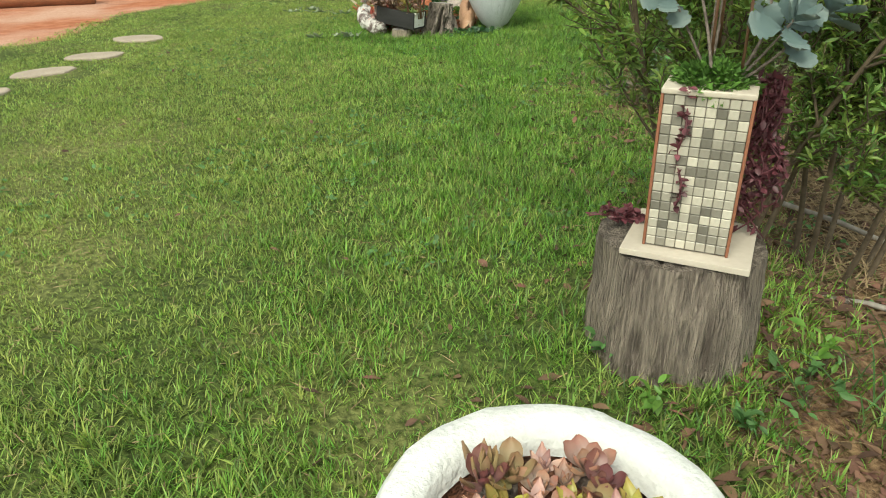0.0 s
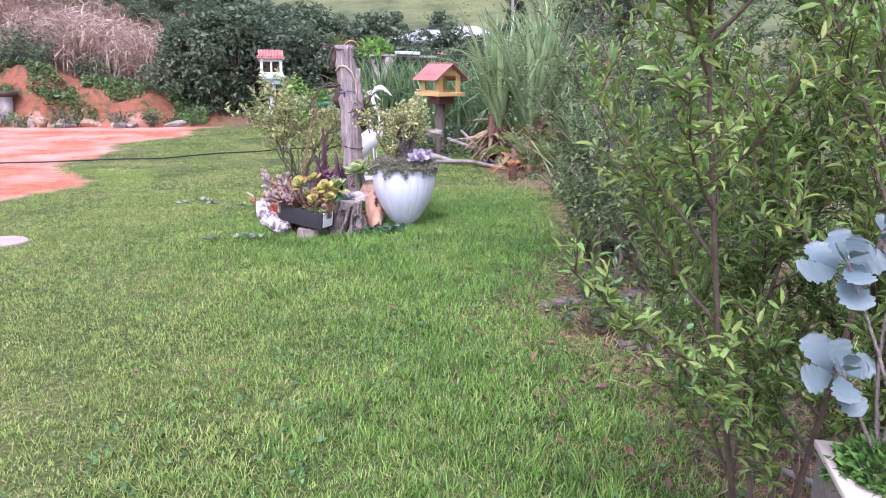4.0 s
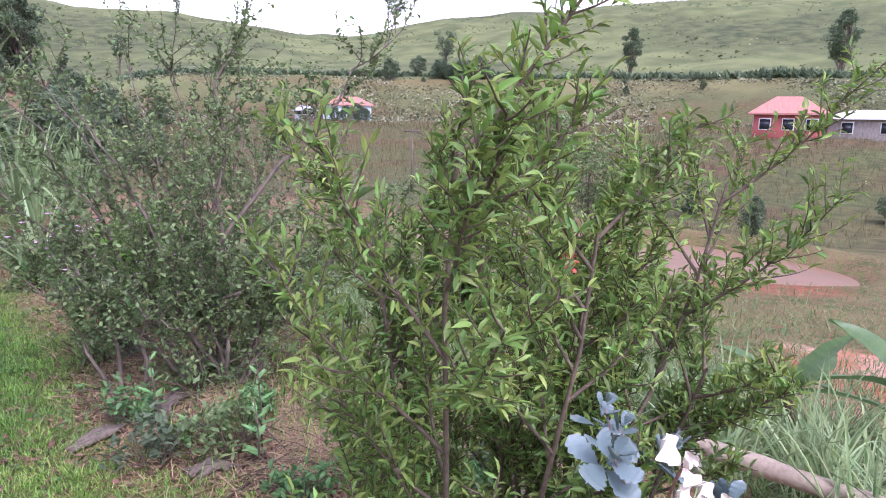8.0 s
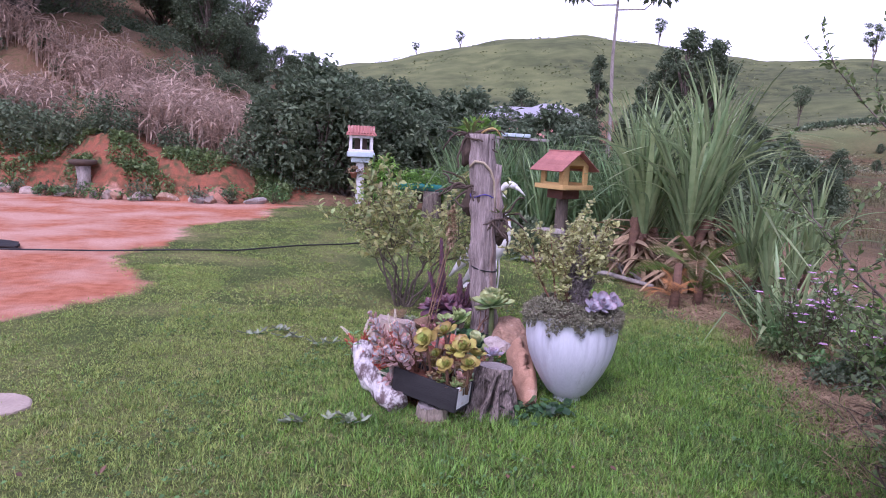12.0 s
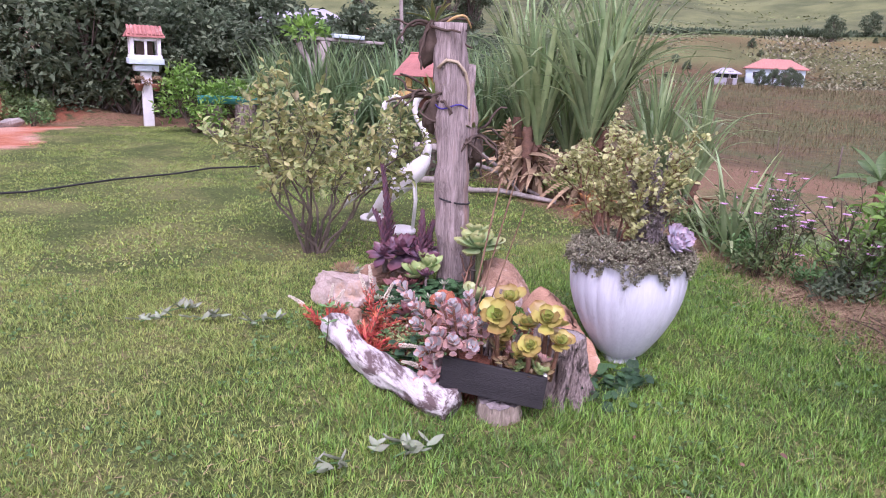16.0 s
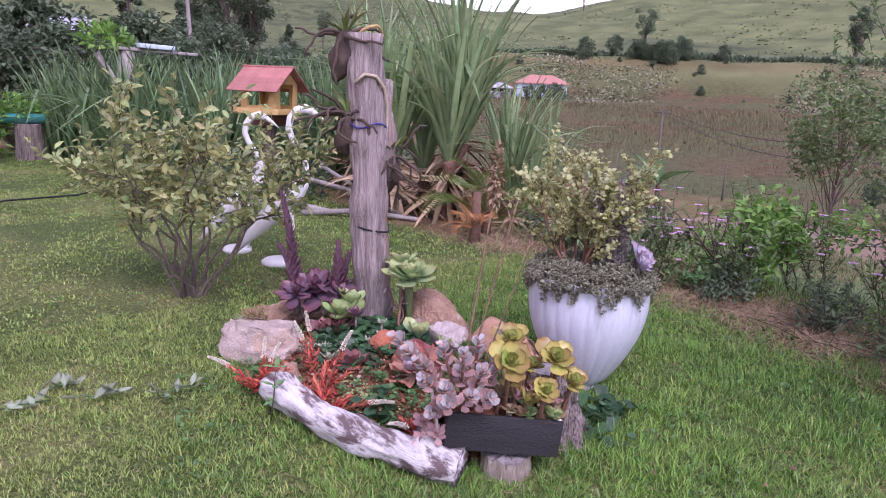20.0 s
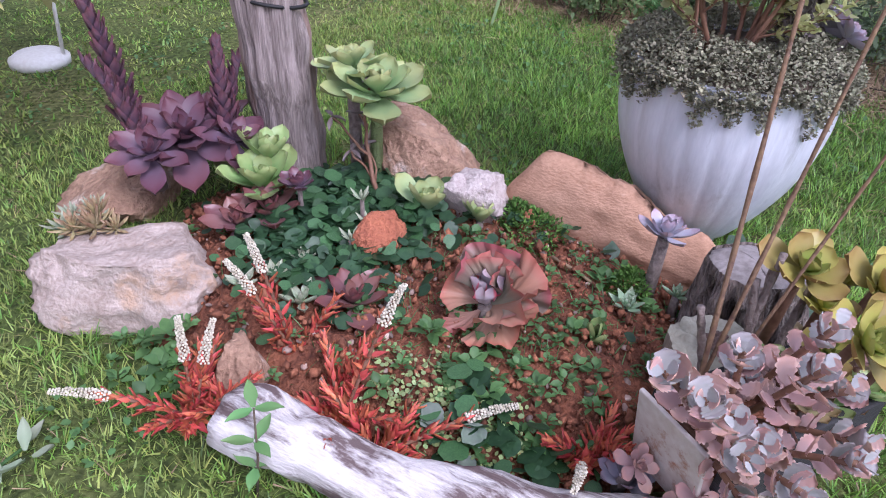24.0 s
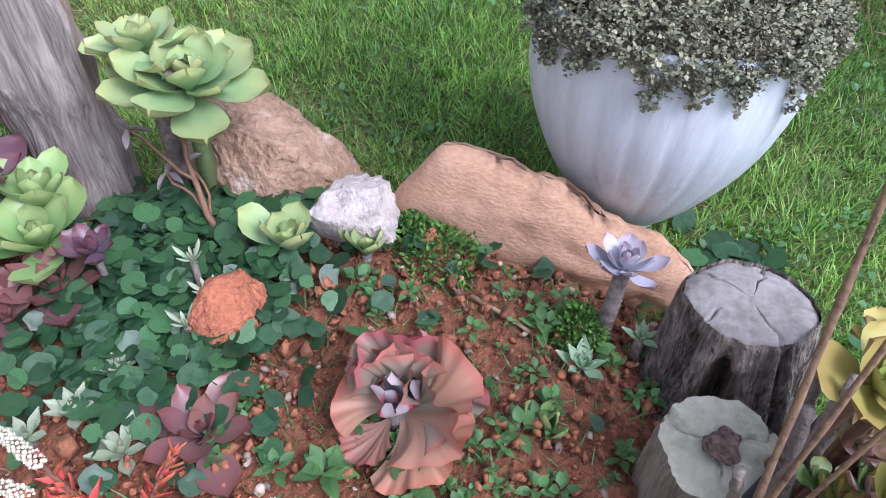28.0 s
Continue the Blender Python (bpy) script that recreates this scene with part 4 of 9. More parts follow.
def shrub(name, x, y, z, stems, length, radius, depth, kids, spread, rise, leaf, label, category, seed, bark=M_TWIG, leafmat=M_LEAF_FINE, lean=(0, 0), out=0.35, every=0.03, leafy=1, shape=LEAF2, droop=0.2, wiggle=0.2, shrink=0.62, foot=0.08):
    rr = random.Random(seed)
    s = thing(name, x, y, z, label, category)
    limbs, sites = [], []
    for k in range(stems):
        a = 2 * math.pi * (k + rr.random() * 0.6) / stems
        grow(rr, (foot * math.cos(a), foot * math.sin(a), -0.03), (out * math.cos(a) + lean[0], out * math.sin(a) + lean[1], 1), length * rr.uniform(0.75, 1.1), radius, depth, kids, spread, rise, limbs, sites, wiggle, 6, shrink, leafy, every)
    tagged(put("branchwork", limbs_mesh(name + "_branches", limbs, bark), s), kind="stuff")
    tagged(put("foliage", leaves_mesh(name + "_foliage", sites, shape, leaf[0], leaf[1], leafmat, seed, droop), s), kind="stuff")
    return s, limbs, sites


def leaf_material(name, base, tip, rough=0.45, from_y=0.35, to_y=1.0, edge=None, edge_at=0.3, vary=0.18, hue=0.015, radial=False):
    """A fleshy leaf, one long along its y: its colour goes from base to tip, with an optional rim."""
    m = bpy.data.materials.new(name)
    m.use_nodes = True
    t = m.node_tree
    n, b = t.nodes, t.nodes["Principled BSDF"]
    co = n.new("ShaderNodeTexCoord")
    sep = n.new("ShaderNodeSeparateXYZ")
    link(co.outputs["Object"], sep.inputs[0])
    nz = n.new("ShaderNodeTexNoise")
    nz.inputs["Scale"].default_value, nz.inputs["Detail"].default_value = 5, 5
    link(co.outputs["Object"], nz.inputs["Vector"])
    wob = n.new("ShaderNodeMath")
    wob.operation = 'MULTIPLY_ADD'
    wob.inputs[1].default_value = 0.5
    link(nz.outputs[0], wob.inputs[0])
    far = n.new("ShaderNodeVectorMath")
    far.operation = 'LENGTH'
    link(co.outputs["Object"], far.inputs[0])
    link(far.outputs["Value"] if radial else sep.outputs["Y"], wob.inputs[2])
    mr = n.new("ShaderNodeMapRange")
    mr.inputs[1].default_value, mr.inputs[2].default_value = from_y + 0.25, to_y + 0.25
    link(wob.outputs[0], mr.inputs[0])
    mx = n.new("ShaderNodeMix")
    mx.data_type = 'RGBA'
    link(mr.outputs[0], mx.inputs["Factor"])
    mx.inputs[6].default_value, mx.inputs[7].default_value = (*base, 1), (*tip, 1)
    colour = mx.outputs[2]
    if edge:
        ab = n.new("ShaderNodeMath")
        ab.operation = 'ABSOLUTE'
        link(far.outputs["Value"] if radial else sep.outputs["X"], ab.inputs[0])
        me_ = n.new("ShaderNodeMapRange")
        me_.inputs[1].default_value, me_.inputs[2].default_value = edge_at * 0.8, edge_at
        link(ab.outputs[0], me_.inputs[0])
        m2 = n.new("ShaderNodeMix")
        m2.data_type = 'RGBA'
        link(me_.outputs[0], m2.inputs["Factor"])
        link(colour, m2.inputs[6])
        m2.inputs[7].default_value = (*edge, 1)
        colour = m2.outputs[2]
    hs = n.new("ShaderNodeHueSaturation")
    rnd = n.new("ShaderNodeObjectInfo").outputs["Random"]
    a1, a2 = n.new("ShaderNodeMapRange"), n.new("ShaderNodeMapRange")
    a1.inputs[3].default_value, a1.inputs[4].default_value = 1 - vary, 1 + vary
    a2.inputs[3].default_value, a2.inputs[4].default_value = 0.5 - hue, 0.5 + hue
    link(rnd, a1.inputs[0])
    link(rnd, a2.inputs[0])
    link(a1.outputs[0], hs.inputs["Value"])
    link(a2.outputs[0], hs.inputs["Hue"])
    link(colour, hs.inputs["Color"])
    link(hs.outputs[0], b.inputs["Base Color"])
    b.inputs["Roughness"].default_value = rough
    b.inputs["Subsurface Weight"].default_value = 0.12
    b.inputs["Subsurface Radius"].default_value = (0.01, 0.01, 0.006)
    return m


L_PURPLE = leaf_material("purple_fleshy_leaf", (0.15, 0.105, 0.145), (0.14, 0.055, 0.07), 0.38, 0.25, 0.85)
L_PURPLE_RED = leaf_material("maroon_fleshy_leaf", (0.22, 0.115, 0.115), (0.20, 0.07, 0.06), 0.36)
L_LILAC = leaf_material("lilac_waxy_leaf", (0.38, 0.37, 0.43), (0.42, 0.29, 0.34), 0.5, 0.6, 1.0)
L_GREEN = leaf_material("pale_green_fleshy_leaf", (0.22, 0.34, 0.12), (0.35, 0.41, 0.16), 0.42, 0.5, 1.0)
L_MINT = leaf_material("mint_waxy_leaf", (0.25, 0.37, 0.17), (0.43, 0.46, 0.19), 0.42, 0.5, 1.0)
L_FRILL = leaf_material("frilled_grey_green_leaf", (0.25, 0.25, 0.185), (0.33, 0.20, 0.155), 0.5, 0.5, 1.0, edge=(0.50, 0.11, 0.11), edge_at=1.06, radial=True)
L_FRILLOUT = leaf_material("frilled_pink_brown_leaf", (0.33, 0.195, 0.14), (0.40, 0.185, 0.13), 0.5, 0.4, 1.0, edge=(0.44, 0.11, 0.09), edge_at=1.07, radial=True)
L_FRILLIN = leaf_material("frilled_lavender_leaf", (0.44, 0.42, 0.46), (0.42, 0.32, 0.34), 0.45, 0.6, 1.0, edge=(0.55, 0.12, 0.15), edge_at=0.24)
L_YELLOW = leaf_material("yellow_green_fleshy_leaf", (0.35, 0.32, 0.08), (0.38, 0.26, 0.08), 0.4, 0.5, 1.0, hue=0.025, vary=0.25)
L_YELLOWIN = leaf_material("green_young_leaf", (0.24, 0.31, 0.06), (0.34, 0.33, 0.085), 0.4, 0.5, 1.0)
L_OLIVE = leaf_material("olive_brown_leaf", (0.33, 0.28, 0.15), (0.30, 0.17, 0.09), 0.5)
L_KAL = leaf_material("pink_grey_scalloped_leaf", (0.46, 0.30, 0.28), (0.60, 0.34, 0.28), 0.55, 0.5, 1.0, edge=(0.66, 0.46, 0.40), edge_at=0.33, vary=0.3)
L_KALIN = leaf_material("blue_grey_young_leaf", (0.34, 0.35, 0.34), (0.46, 0.42, 0.42), 0.55, 0.5, 1.0, vary=0.15)
L_KALBLUE = leaf_material("blue_grey_scalloped_leaf", (0.12, 0.175, 0.175), (0.20, 0.245, 0.235), 0.6, 0.6, 1.0, vary=0.15)
L_CREAM = leaf_material("cream_variegated_leaf", (0.25, 0.36, 0.22), (0.62, 0.64, 0.50), 0.5, 0.7, 1.0)
L_GREYGREEN = leaf_material("grey_green_finger_leaf", (0.27, 0.33, 0.21), (0.38, 0.39, 0.28), 0.55)
M_RED = material("red_orange_pointed_leaves", (0.66, 0.16, 0.09), (0.44, 0.085, 0.055), 0.45, 5, 30, 0, island=0.3, hue=0.02)
M_SPIKE = material("white_flower_spike", (0.78, 0.74, 0.62), (0.55, 0.48, 0.34), 0.8, 30, 90, 0.2, island=0.2)
# lower pennywort leaves: a darker copy, with the top leaves' shade in its colour
M_PENNYSHADE = material("shaded_pennywort_leaves", (0.055, 0.125, 0.052), (0.016, 0.05, 0.024), 0.38, 9, 60, 0.1, island=0.3, thin=0.25)
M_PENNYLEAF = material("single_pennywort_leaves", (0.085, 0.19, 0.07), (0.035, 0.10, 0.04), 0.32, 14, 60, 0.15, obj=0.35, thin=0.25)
M_WEED = material("small_weed_leaves", (0.16, 0.31, 0.10), (0.075, 0.18, 0.06), 0.5, 9, 50, 0, island=0.35, thin=0.4)
M_MOSS = material("bright_moss", (0.12, 0.24, 0.035), (0.045, 0.12, 0.018), 0.8, 20, 90, 0.0, island=0.35)
M_SEDUM = material("grey_green_sedum", (0.33, 0.33, 0.21), (0.13, 0.12, 0.08), 0.85, 12, 60, 0, island=0.45, hue=0.035)
M_VINE = material("purple_vine", (0.17, 0.045, 0.06), (0.07, 0.022, 0.032), 0.5, 9, 60, 0, island=0.4)
M_JADE = material("small_yellow_green_leaves", (0.60, 0.60, 0.30), (0.36, 0.40, 0.15), 0.4, 9, 40, 0, island=0.35, thin=0.4)
M_FUZZ = material("grey_purple_tuft", (0.30, 0.265, 0.25), (0.16, 0.135, 0.13), 0.9, 9, 40, 0, island=0.3)
M_PETAL_P = material("lilac_petals", (0.64, 0.42, 0.60), (0.52, 0.26, 0.48), 0.6, 9, 40, 0, island=0.2)
M_STEMRED = material("brown_fleshy_stem", (0.26, 0.14, 0.08), (0.15, 0.07, 0.045), 0.7, 12, 60, 0.4)
M_STEMGREY = material("grey_leaf_scarred_stem", (0.28, 0.23, 0.20), (0.13, 0.10, 0.09), 0.85, 20, 80, 0.7)

SHAPES = {}


def leaf_mesh(key, mat, **kw):
    k = (key, mat.name)
    if k not in SHAPES:
        SHAPES[k] = mesh("leaf", *leaf_data(1.0, **kw), mat)
    return SHAPES[k]


BROAD = dict(width=0.64, tip=0.25, cup=0.32, curl=0.07, thick=0.06, peak=0.68, rows=8, cols=5)
OPEN = dict(width=0.50, tip=0.5, cup=0.30, curl=0.04, thick=0.08, peak=0.62, rows=7, cols=4)
SPOON = dict(width=0.55, tip=0.35, cup=0.35, curl=0.22, thick=0.07, peak=0.66, rows=7, cols=4)
POINT = dict(width=0.42, tip=0.75, cup=0.45, curl=0.18, thick=0.09, peak=0.55, rows=7, cols=4)
ROUND = dict(width=0.78, tip=0.15, cup=0.25, curl=0.12, thick=0.05, peak=0.66, rows=7, cols=5)
FINGER = dict(width=0.22, tip=0.5, cup=0.1, curl=0.2, thick=0.16, peak=0.6, rows=6, cols=4)
FRILL = dict(width=1.05, tip=0.05, cup=0.12, curl=0.10, thick=0.03, peak=0.74, rows=18, cols=10, wave=0.20, waves=2.1)
FRILLNARROW = dict(width=0.6, tip=0.35, cup=0.4, curl=0.12, thick=0.04, peak=0.6, rows=14, cols=6, wave=0.18, waves=2.4)
SCALLOP = dict(width=0.72, tip=0.1, cup=0.2, curl=0.08, thick=0.06, peak=0.66, rows=20, cols=4, wave=0.03, waves=4, lobe=0.24, lobes=5)


def ruffle_data(seed, half=54, ruffle=0.15, folds=7.5, cup=0.30):
    """A fan-shaped leaf, one long along +y, its outer edge in ruffles."""
    nt, nr = 36, 9
    verts, faces = [], []
    for side in (1, -1):
        for i in range(nr + 1):
            q = i / nr
            for k in range(nt + 1):
                u = 2 * k / nt - 1
                a = radians(half) * u * (0.45 + 0.55 * q)
                edge = 1 - 0.22 * u ** 4 + 0.06 * noise.noise((u * 2.2, seed, 0))
                r = q * edge
                z = cup * (r * u) ** 2 + 0.10 * r * r + q ** 3 * (ruffle * math.sin(folds * u + seed * 2.1 + 1.3 * noise.noise((u * 2, seed, 2))) + 1.3 * ruffle * noise.noise((u * 3.2, seed, 5)) + 0.25 * ruffle * math.sin(u * 31 + seed)) + side * 0.012 * (1 - q * 0.8)
                verts.append((r * math.sin(a), r * math.cos(a), z))
    per = (nr + 1) * (nt + 1)
    for s in (0, 1):
        for i in range(nr):
            for k in range(nt):
                a = s * per + i * (nt + 1) + k
                f = (a, a + nt + 1, a + nt + 2, a + 1)
                faces.append(f[::-1] if s == 0 else f)
    return verts, faces


def ruffle_mesh(kind, mat):
    key = ("ruffle", kind, mat.name)
    if key not in SHAPES:
        SHAPES[key] = mesh("leaf", *ruffle_data(kind * 1.7 + 0.4), mat)
    return SHAPES[key]


def rosette(x, y, z, r, n, mat, shape, label, key, low=8, high=82, inner=0.34, stem=0.0, stem_r=0.012, tilt=(0, 0), stem_mat=None, name="rosette_succulent", group="succulents in the bed", seed=0, parent=None, core=None):
    """A rosette of fleshy leaves, the outer ones flat, the inner ones upright and small; each leaf is a piece of its own."""
    rr = random.Random(seed + int(x * 1000) + int(y * 777))
    if parent is None:
        top = thing(name, x, y, z, label, "succulent", group)
    else:
        top = parent
    off = Vector((0, 0, stem)) if parent is None else Vector((x, y, z + stem))
    if stem:
        b = off - Vector((0, 0, stem))
        lean = Vector((math.tan(radians(tilt[1])) * stem, -math.tan(radians(tilt[0])) * stem, 0)) * 0.4
        put("stem", mesh("stem", *tube_data([b - lean + Vector((0, 0, -0.02)), b - lean * 0.4 + Vector((0, 0, stem * 0.5)), off], [stem_r * 1.15, stem_r, stem_r * 0.9], 9, 0.15, seed=seed), stem_mat or M_STEMGREY), top)
    me = leaf_mesh(key, mat, **shape)
    for i in range(n):
        q = i / max(1, n - 1)
        size = r * (1 - (1 - inner) * q ** 1.15) * rr.uniform(0.88, 1.1)
        ang = low + (high - low) * q ** 1.1 + rr.uniform(-5, 5)
        m = pose(*off, tilt[0], tilt[1], 0) @ pose(0, 0, 0.02 * r * i / n * 6, 0, 0, i * 137.5 + rr.uniform(-8, 8)) @ pose(0, 0.06 * r * (1 - q), 0, ang, rr.uniform(-6, 6), 0) @ Matrix.Diagonal((size, size, size, 1))
        put("leaf", me if core is None or q < 0.5 else leaf_mesh(key, core, **shape), top, m)
    return top


# ---- the bed's succulents ----
def purple_clump():
    """Large purple rosettes with tall leafy flower stalks."""
    for (x, y, r, n, tl, sd) in ((-0.15, 9.19, 0.21, 22, (14, -12), 1), (0.00, 9.22, 0.16, 18, (4, 10), 2), (-0.28, 9.20, 0.15, 18, (14, -18), 3), (-0.08, 9.06, 0.14, 16, (24, 4), 4)):
        rosette(x, y, 0.14, r, n, L_PURPLE, OPEN, "big purple rosette succulent with broad fleshy leaves", "open", low=-6, high=74, stem=0.10, stem_r=0.02, tilt=tl, seed=sd)
    for (x, y, h, tx, ty, sd) in ((-0.19, 9.38, 0.62, -0.02, 0.14, 5), (-0.05, 9.12, 0.38, -0.01, -0.03, 6), (-0.24, 9.28, 0.34, -0.08, 0.06, 7), (0.0, 9.16, 0.30, 0.03, -0.06, 8)):
        t = thing("purple_flower_stalk", x, y, 0.16, "upright purple stalk set with small fleshy leaves", "succulent", "succulents in the bed")
        rr = random.Random(sd)
        line = [(tx * q * q, ty * q * q, h * q) for q in np.linspace(0, 1, 9)]
        put("stem", mesh("stem", *tube_data(line, [0.009 * (1 - 0.6 * i / 8) for i in range(9)], 7), M_VINE), t)
        me = leaf_mesh("point", L_PURPLE, **POINT)
        k = int(h * 150)
        for i in range(k):
            q = 0.12 + 0.88 * i / k
            s = 0.098 * (1 - 0.5 * q) * rr.uniform(0.85, 1.1)
            put("leaf", me, t, pose(tx * q * q, ty * q * q, h * q, 0, 0, i * 137.5) @ pose(0, 0.004, 0, 38 + 30 * q, 0, 0) @ Matrix.Diagonal((s, s, s, 1)))


purple_clump()
rosette(-0.14, 8.90, 0.09, 0.18, 14, L_GREEN, BROAD, "pale green rosette succulent with spoon-shaped leaves", "broad", low=12, high=80, stem=0.06, seed=11)
rosette(-0.07, 8.94, 0.09, 0.13, 14, L_GREEN, SPOON, "pale green rosette succulent with spoon-shaped leaves", "spoon", low=20, high=84, stem=0.12, seed=12, tilt=(0, 14))
rosette(-0.21, 8.82, 0.10, 0.14, 17, L_PURPLE_RED, OPEN, "dull purple rosette beside the pale green one", "open", stem=0.02, seed=13)
rosette(-0.29, 8.87, 0.09, 0.12, 15, L_PURPLE_RED, OPEN, "dull purple rosette low over the soil", "open", stem=0.02, seed=14, tilt=(8, -10))
rosette(-0.16, 8.74, 0.09, 0.07, 18, L_PURPLE, SPOON, "small purple rosette on a stalk", "spoon", stem=0.13, stem_r=0.008, seed=15)
# tall green aeonium heads beside the post
rosette(0.17, 8.69, 0.08, 0.185, 24, L_MINT, BROAD, "large mint green rosette on a ringed green stem", "broad", low=0, high=80, stem=0.31, stem_r=0.021, seed=21, tilt=(6, -6), stem_mat=material("ringed_green_stem", (0.20, 0.28, 0.09), (0.12, 0.15, 0.06), 0.6, 6, 90, 0.8, stretch=(1, 1, 9)))
rosette(0.20, 8.80, 0.08, 0.14, 16, L_MINT, BROAD, "large mint green rosette leaning on the post", "broad", low=0, high=80, stem=0.36, stem_r=0.02, seed=22, tilt=(-8, 4))
rosette(0.04, 8.43, 0.07, 0.125, 11, L_MINT, BROAD, "cupped pale green rosette beside the white stone", "broad", low=42, high=84, stem=0.07, seed=23)
rosette(0.10, 8.28, 0.06, 0.10, 10, L_MINT, BROAD, "cupped pale green rosette beside the white stone", "broad", low=40, high=84, stem=0.06, seed=24)
# maroon and lilac rosettes
rosette(-0.40, 8.39, 0.08, 0.135, 16, L_PURPLE_RED, OPEN, "maroon rosette with pointed fleshy leaves on bare soil", "open", low=10, high=80, stem=0.02, seed=25)
rosette(0.06, 7.75, 0.08, 0.085, 20, L_LILAC, SPOON, "lilac rosette on a thick grey leaning stem", "spoon", low=0, high=82, stem=0.20, stem_r=0.017, seed=26, tilt=(4, 6))
rosette(-0.54, 7.63, 0.085, 0.07, 24, L_LILAC, SPOON, "small lilac rosette beside the trough", "spoon", low=4, high=80, seed=27)
rosette(-0.05, 7.78, 0.08, 0.062, 16, L_CREAM, POINT, "small cream-edged green rosette", "point", low=14, high=76, stem=0.03, seed=28)
rosette(0.04, 7.68, 0.08, 0.045, 14, L_CREAM, POINT, "small cream-edged green rosette", "point", low=14, high=76, stem=0.05, seed=29)
rosette(-0.19, 7.82, 0.08, 0.085, 6, L_GREEN, SPOON, "seedling with thick upright green leaves", "spoon", low=38, high=78, inner=0.7, seed=30)
for (x, y, r, sd) in ((-0.56, 9.27, 0.07, 31), (-0.50, 9.31, 0.06, 32), (-0.44, 9.30, 0.06, 33), (-0.48, 9.23, 0.05, 34)):
    rosette(x, y, 0.06, r, 18, L_GREYGREEN, FINGER, "pale grey-green rosette with blunt finger leaves", "finger", stem=0.05, seed=sd, low=0)
for (x, y, r, sd, st) in ((-0.43, 8.62, 0.06, 35, 0.03), (-0.47, 8.50, 0.07, 36, 0.02), (-0.33, 8.60, 0.05, 38, 0.03), (-0.50, 8.66, 0.06, 39, 0.03)):
    rosette(x, y, 0.09, r, 14, L_GREYGREEN, POINT, "pale green pointed rosette among the pennywort", "point", stem=st, seed=sd)
# grey finger-leaved sprig beside the red stone
for (x, y, h, sd) in ((-0.12, 8.55, 0.12, 1), (-0.15, 8.51, 0.07, 2), (-0.22, 8.52, 0.05, 3)):
    rosette(x, y, 0.10, 0.045, 12, L_GREYGREEN, FINGER, "grey sprig of small finger-shaped leaves", "finger", low=20, high=80, stem=h, stem_r=0.007, seed=sd)
# the great frilled rosette
fr = thing("frilled_rosette", -0.27, 8.08, 0.08, "wide frilled rosette with wavy grey-red leaves on red soil", "succulent", "succulents in the bed")
put("stem", mesh("stem", *tube_data([(0, 0, -0.02), (0.0, 0, 0.03), (-0.005, 0, 0.07)], [0.022, 0.02, 0.018], 9, 0.15), M_STEMGREY), fr)
for i, (turn, ang, size, kind) in enumerate((
        (-50, 50, 0.175, 1), (-92, 60, 0.185, 1), (-136, 50, 0.18, 1), (-72, 70, 0.15, 1), (-118, 70, 0.15, 1), (178, 34, 0.165, 0), (142, -4, 0.165, 0), (-14, 26, 0.13, 0), (62, -20, 0.11, 0),
        (-95, 80, 0.105, 2), (-45, 64, 0.10, 2), (-150, 60, 0.105, 2), (120, 50, 0.10, 2), (40, 62, 0.085, 2), (80, 76, 0.07, 2))):
    rr_ = random.Random(i)
    me = ruffle_mesh(i % 5, (L_FRILLOUT, L_FRILL)[kind]) if kind < 2 else leaf_mesh("frillnarrow", L_FRILLIN, **FRILLNARROW)
    put("leaf", me, fr, pose(0, 0, 0.05 + 0.002 * i, 0, -4, 0) @ pose(0, 0, 0, 0, 0, turn) @ pose(0, 0.008, 0, ang + rr_.uniform(-6, 12), rr_.uniform(-26, 26), 0) @ Matrix.Diagonal((size * rr_.uniform(0.75, 1.15), size * rr_.uniform(0.8, 1.08), size, 1)))


